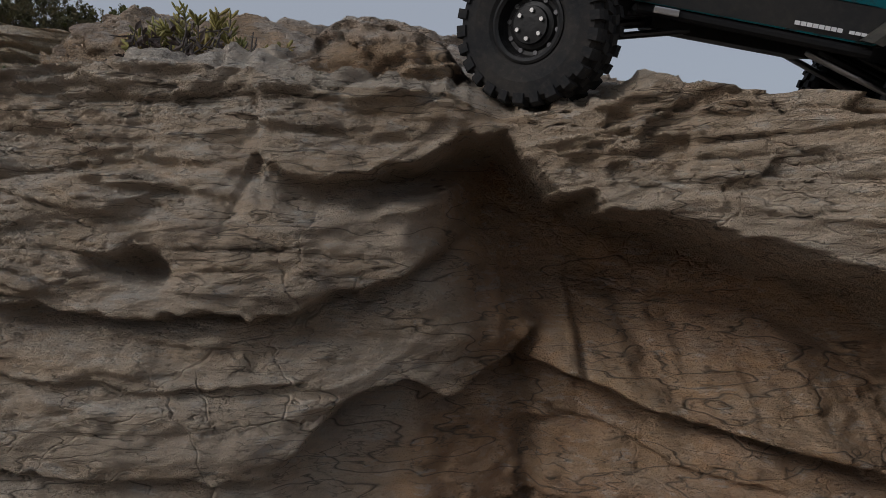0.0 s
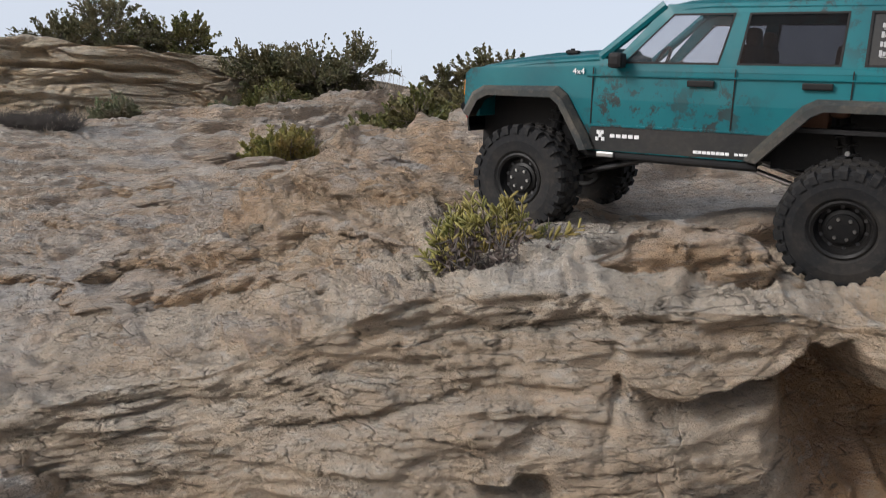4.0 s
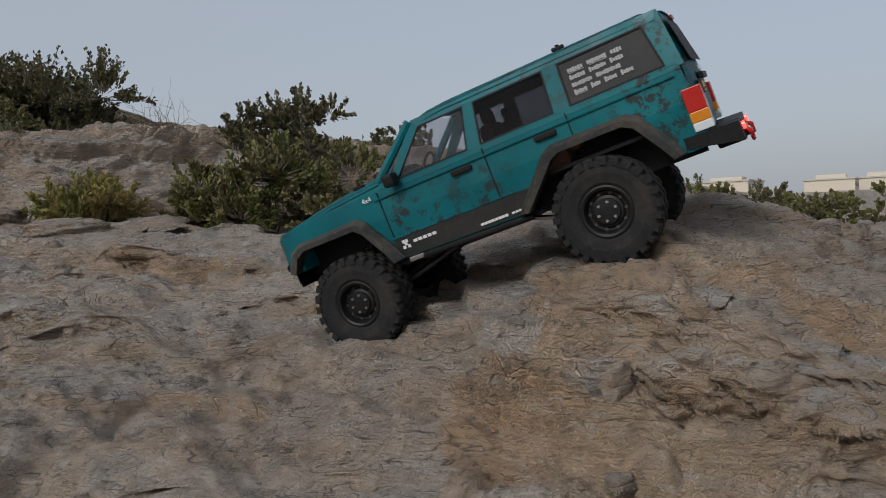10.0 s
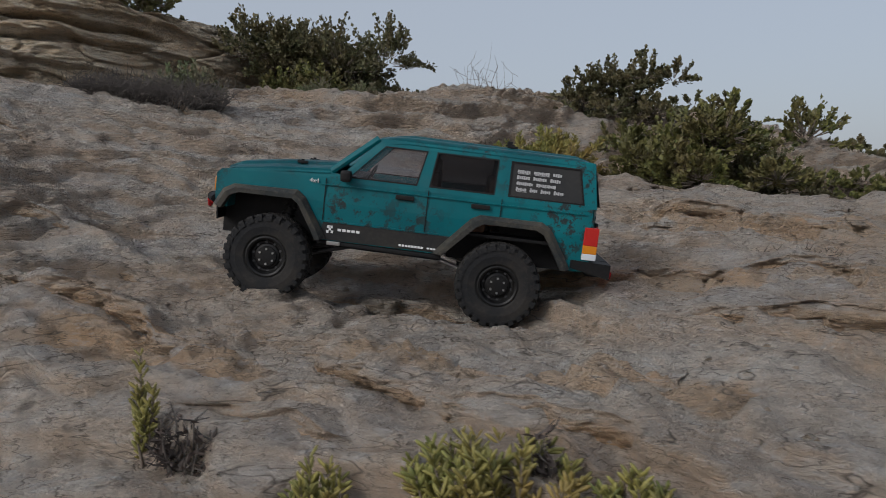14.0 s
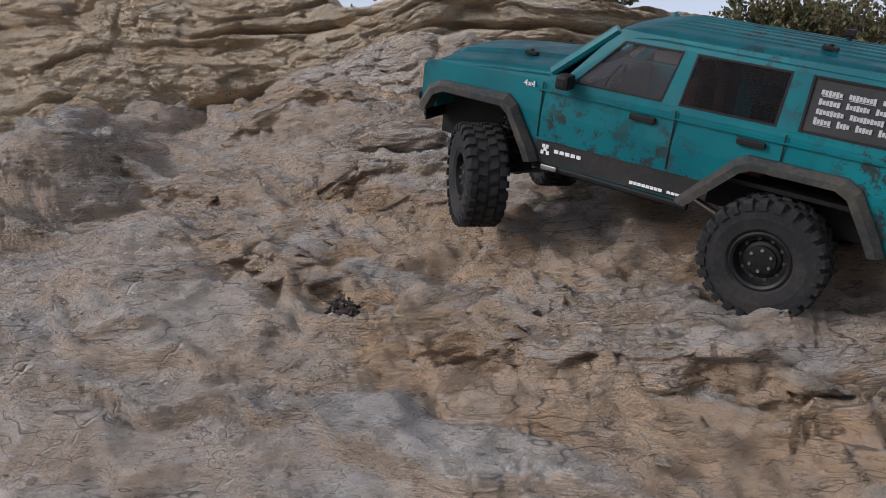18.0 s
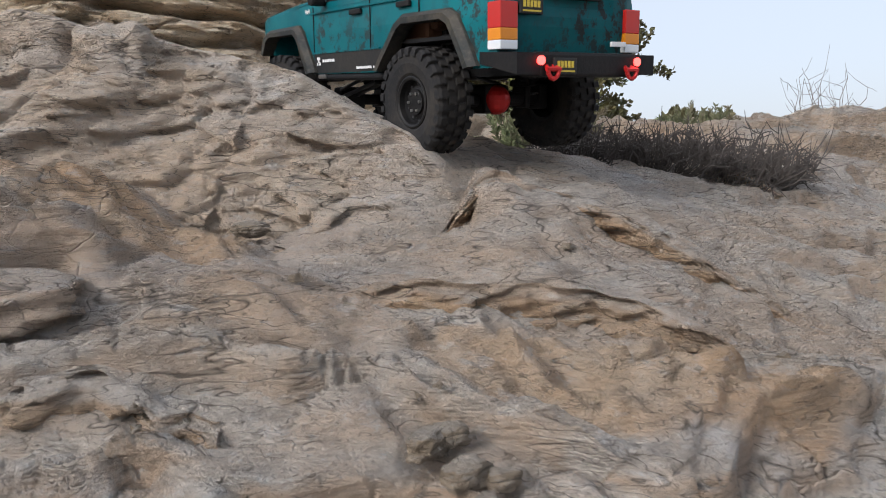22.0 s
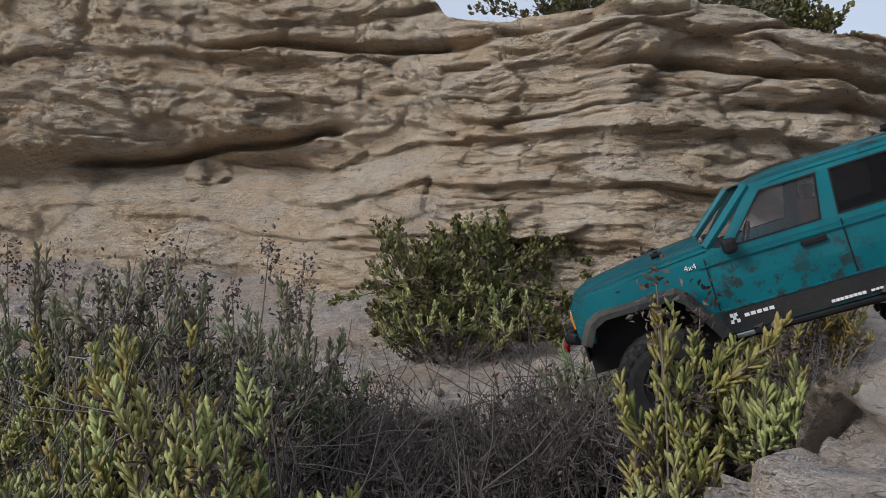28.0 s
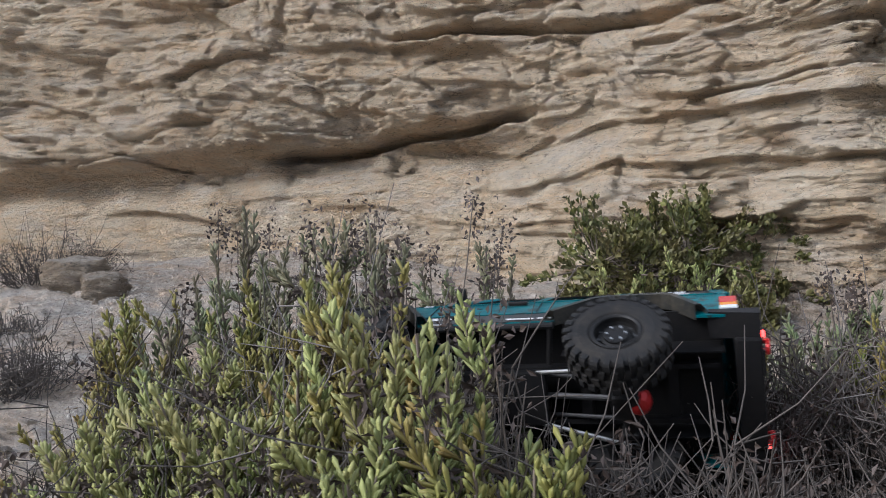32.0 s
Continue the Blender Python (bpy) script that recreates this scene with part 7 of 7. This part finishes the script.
def build_chips():
    """Loose crumbs and flakes strewn over the bedrock."""
    rng = np.random.default_rng(7)
    n = 1500
    s, q = rng.uniform(0.0, 4.1, n), rng.normal(-0.15, 0.38, n)
    x, y = to_xy(s, q)
    keep = (vnoise(x * 4, y * 4, 2.0) + rng.uniform(-0.5, 0.5, n) > 0.15) & (y > front_face(x) + 0.15)
    gx, gy = rng.uniform(-5.4, -3.0, 700), rng.uniform(3.5, 4.9, 700)
    low = gy < cliff_line(gx) - 0.35
    x, y = np.concatenate([x[keep], gx[low]]), np.concatenate([y[keep], gy[low]])
    z = ground(x, y)
    z = z + relief(x, y, z, 0.25)[1]
    base = np.array([(-1, -0.7, 0), (0.9, -1, 0), (1.1, 0.8, 0), (-0.7, 1, 0), (-0.7, -0.5, 1), (0.6, -0.6, 0.8), (0.7, 0.5, 0.9), (-0.4, 0.6, 1.1)])
    faces = np.array([(0, 1, 5, 4), (1, 2, 6, 5), (2, 3, 7, 6), (3, 0, 4, 7), (4, 5, 6, 7)])
    verts = []
    for k in range(len(x)):
        size = (0.0022 + 0.0055 * rng.uniform() ** 3) * (1.0 if k < keep.sum() else 2.2)
        a = rng.uniform(0, 6.28)
        v = base * (1 + 0.35 * rng.normal(size=(8, 3))) * np.array([size, 0.75 * size, size * rng.uniform(0.4, 0.9)])
        verts.append(np.stack([v[:, 0] * math.cos(a) - v[:, 1] * math.sin(a) + x[k], v[:, 0] * math.sin(a) + v[:, 1] * math.cos(a) + y[k], v[:, 2] + z[k] - 0.001], -1))
    f = (np.arange(len(x))[:, None, None] * 8 + faces[None]).reshape(-1, 4)
    ob = mesh_ob("rock_chips", np.concatenate(verts).tolist(), f.tolist(), STONE_PALE, shade=False)
    tagged(ob, "loose crumbs and flakes of pale sandstone", "rubble", kind="stuff")


build_chips()
# ---- far houses on the horizon ----
def far_house(x, y, w, d, h, turn):
    house = empty("far_house", "low pale house far off on the horizon", "house", "far houses")
    bm = bmesh.new()
    box(bm, -w / 2, w / 2, -d / 2, d / 2, -1, h)
    box(bm, -w * 0.2, w * 0.1, -d * 0.3, d * 0.3, h, h * 1.5)
    part("wall", bm, plain("limestone_wall", (0.62, 0.55, 0.45), 0.8), house)
    bm = bmesh.new()
    box(bm, -w / 2 - 0.2, w / 2 + 0.2, -d / 2 - 0.2, d / 2 + 0.2, h, h + 0.2)
    part("roof", bm, plain("flat_roof", (0.5, 0.47, 0.42), 0.8), house)
    for k in range(5):
        bm = bmesh.new()
        xx = -w * 0.4 + k * w * 0.2
        box(bm, xx - 0.45, xx + 0.45, -d / 2 - 0.05, -d / 2 + 0.05, h * 0.35, h * 0.75)
        part("window", bm, plain("dark_window", (0.05, 0.05, 0.06), 0.3), house)
    house.matrix_basis = pose(x, y, float(ground(x, y)), 0, 0, turn)


far_house(75, 94, 10, 7, 1.4, 38)
far_house(85, 86, 7, 6, 1.5, 40)
far_house(96, 88, 6, 6, 1.6, 42)
# the car: seconds, place, heading, pitch, lean
CAR_ROWS = [
    (0, 0.223, 0.684, 0.617, 177.8, -11.3, -14),
    (0.5, 0.223, 0.684, 0.617, 177.8, -11.3, -14),
    (1, 0.255, 0.702, 0.616, 161.2, -11, -14),
    (1.5, 0.236, 0.706, 0.644, 156.2, -17.7, -12),
    (2, 0.189, 0.718, 0.665, 151, -22.5, -10),
    (2.5, 0.085, 0.778, 0.691, 148.2, -16.3, -9),
    (3, 0.028, 0.809, 0.68, 146.1, -17.1, -8),
    (3.5, 0.022, 0.854, 0.687, 147.8, -13.5, -6),
    (4, 0.005, 0.847, 0.68, 152.3, -9.4, -5),
    (4.5, -0.022, 0.863, 0.682, 157.8, -5.2, -4),
    (6.5, -0.222, 1.089, 0.773, 136.6, -23.3, 11),
    (7, -0.243, 1.077, 0.78, 133.8, -21.4, 9.4),
    (7.5, -0.244, 1.123, 0.791, 131.9, -18.6, 10.6),
    (8, -0.249, 1.216, 0.811, 129.6, -17.4, 13.6),
    (8.5, -0.271, 1.243, 0.811, 127.5, -11.2, 3.6),
    (9, -0.284, 1.275, 0.8, 133.8, -2.2, -3.1),
    (9.5, -0.317, 1.308, 0.799, 131, 7.3, -4.2),
    (10, -0.391, 1.43, 0.817, 136.3, 17.4, -9.1),
    (10.5, -0.548, 1.517, 0.773, 136.9, 7.5, -7.3),
    (11, -0.665, 1.605, 0.776, 138.7, -2.9, -6.9),
    (11.5, -0.745, 1.708, 0.772, 145.4, -1.1, -15),
    (12, -0.806, 1.748, 0.786, 153.7, 0, -23.8),
    (12.5, -0.939, 1.736, 0.759, 161.3, -6.7, -17.4),
    (13, -1.149, 1.867, 0.753, 148.2, 14.4, -7.9),
    (13.5, -1.42, 2, 0.745, 153.7, 0.7, -3.1),
    (14, -1.551, 2.049, 0.742, 166.1, -7.8, -4.3),
    (14.5, -1.642, 2.056, 0.741, 162.2, -9.9, -6.7),
    (15, -1.784, 2.086, 0.778, 171, -15.1, -9.5),
    (15.5, -1.881, 2.132, 0.797, 170.1, -7.3, -7.3),
    (17.5, -2.416, 2.234, 0.913, 167.3, -8.1, -19.8),
    (18, -2.488, 2.269, 0.934, 157.5, -18.8, -13.8),
    (18.5, -2.583, 2.297, 0.989, 142.4, -23.9, -1.7),
    (19, -2.595, 2.297, 0.987, 127.2, -26.6, 7.9),
    (19.5, -2.625, 2.39, 1.005, 120, -18, 11),
    (20, -2.584, 2.505, 1.045, 87, -6.7, 14),
    (20.5, -2.466, 2.64, 1.108, 84, -2.7, 12.1),
    (21, -2.340, 2.888, 1.114, 79.5, -2.7, 23.4),
    (21.5, -2.319, 3.005, 1.188, 90.7, -23.5, 25.9),
    (21.7, -2.33, 3.10, 1.160, 99, -6, 3),
    (22, -2.430, 3.088, 1.208, 112.5, -6.2, -3),
    (22.3, -2.47, 3.225, 1.232, 121, -3, 7),
    (22.5, -2.568, 3.303, 1.240, 133.1, 7.3, 18.9),
    (23, -2.772, 3.4, 1.259, 147.7, -3.8, 17.2),
    (23.5, -2.834, 3.41, 1.266, 152, -0.5, 20.3),
    (24, -2.911, 3.454, 1.266, 166.8, 6.8, 21),
    (24.5, -3.02, 3.508, 1.218, 160.1, 25.3, 11),
    (25, -3.009, 3.534, 1.211, 161.3, 26.5, 7.5),
    (25.5, -3.013, 3.55, 1.209, 162.6, 26.6, 3),
    (26, -3.047, 3.564, 1.211, 170, 26.7, -2.3),
    (26.5, -3.096, 3.576, 1.203, 167.9, 24.9, -4.6),
    (28.5, -3.336, 3.595, 1.14, 174, 16.5, 0.4),
    (29, -3.635, 3.575, 1.017, 190.9, 18.8, 4.3),
    (29.5, -3.639, 3.578, 0.963, 181.8, 13.1, 5.7),
    (30, -3.626, 3.58, 0.969, 174.1, 14.8, 6.7),
    (30.5, -3.616, 3.533, 1.021, 180, 21.4, 5),
    (31, -3.586, 3.579, 1.074, 180.8, 28.3, 1.2),
    (31.7, -3.714, 3.648, 1.011, 173.2, 5.4, 0.9),
    (31.8, -3.731, 3.605, 1.006, 178, 4, 24),
    (31.9, -3.773, 3.627, 1.031, 178, 3, 55),
    (32, -3.827, 3.622, 1.06, 178, 3, 78),
]

# steering: seconds, degrees to the left; hub heights of the left wheels in the car's space
STEER = [(0, -28), (1.2, -30), (1.8, -20), (2.5, -16), (3, -8), (6.5, -6), (7.0, -14), (7.4, -36), (8.0, -18), (8.6, -8), (9.5, 0), (16.0, 0), (17.4, -44), (18.8, -46), (19.6, -36), (20.6, -15), (21.3, 8), (22.5, 10), (24.0, 0), (32.0, 0)]
HUB_FRONT = [(0, 0.054), (2, 0.042), (3, 0.052), (4, 0.050), (7, 0.050), (9, 0.044), (10, 0.054), (11, 0.048), (12.5, 0.066), (13, 0.074), (14, 0.054), (15, 0.056), (17.5, 0.050), (21.5, 0.054), (24, 0.049), (28.5, 0.052), (32, 0.050)]
HUB_REAR = [(0, 0.055), (2, 0.063), (3, 0.048), (4, 0.034), (7, 0.034), (9, 0.076), (10, 0.056), (11, 0.042), (12.5, 0.072), (13, 0.022), (14, 0.052), (15, 0.062), (17.5, 0.058), (19, 0.046), (20.5, 0.045), (21.5, 0.030), (22, 0.050), (24, 0.033), (25, 0.060), (26, 0.066), (28.5, 0.050), (29, 0.032), (31.7, 0.020), (32, 0.012)]


def along(rows, t):
    return float(np.interp(t, [r[0] for r in rows], [r[1] for r in rows]))


def motions():
    walk(car, [(t, pose(x, y, z, roll, pitch, yaw)) for t, x, y, z, yaw, pitch, roll in CAR_ROWS])
    # wheels roll by the way gone
    times = np.arange(0, 32.01, 0.2)
    at = np.array([[np.interp(t, [r[0] for r in CAR_ROWS], [r[k] for r in CAR_ROWS]) for k in (1, 2, 3)] for t in times])
    gone = np.concatenate([[0], np.cumsum(np.linalg.norm(np.diff(at, axis=0), axis=1))])
    rows = {key: [] for key in (*WHEELS, "front", "rear")}
    for t, d in zip(times, gone):
        spin = d / 0.0555
        for end, x, table in (("front", 0.160, HUB_FRONT), ("rear", -0.149, HUB_REAR)):
            left = along(table, t)
            right = 0.102 - left
            roll = math.atan2(left - right, 0.184)
            mid = Matrix.Translation((x, 0, (left + right) / 2)) @ Matrix.Rotation(roll, 4, "X")
            rows[end].append((t, mid))
            for side in (1, -1):
                turn = along(STEER, t) if end == "front" else 0.0
                m = mid @ Matrix.Translation((0, side * 0.092, 0)) @ Matrix.Rotation(radians(turn), 4, "Z") @ Matrix.Rotation(spin, 4, "Y")
                rows[end, side].append((t, m))
    for key, wheel in WHEELS.items():
        walk(wheel, rows[key])
    walk(front_axle, rows["front"])
    walk(rear_axle, rows["rear"])


motions()
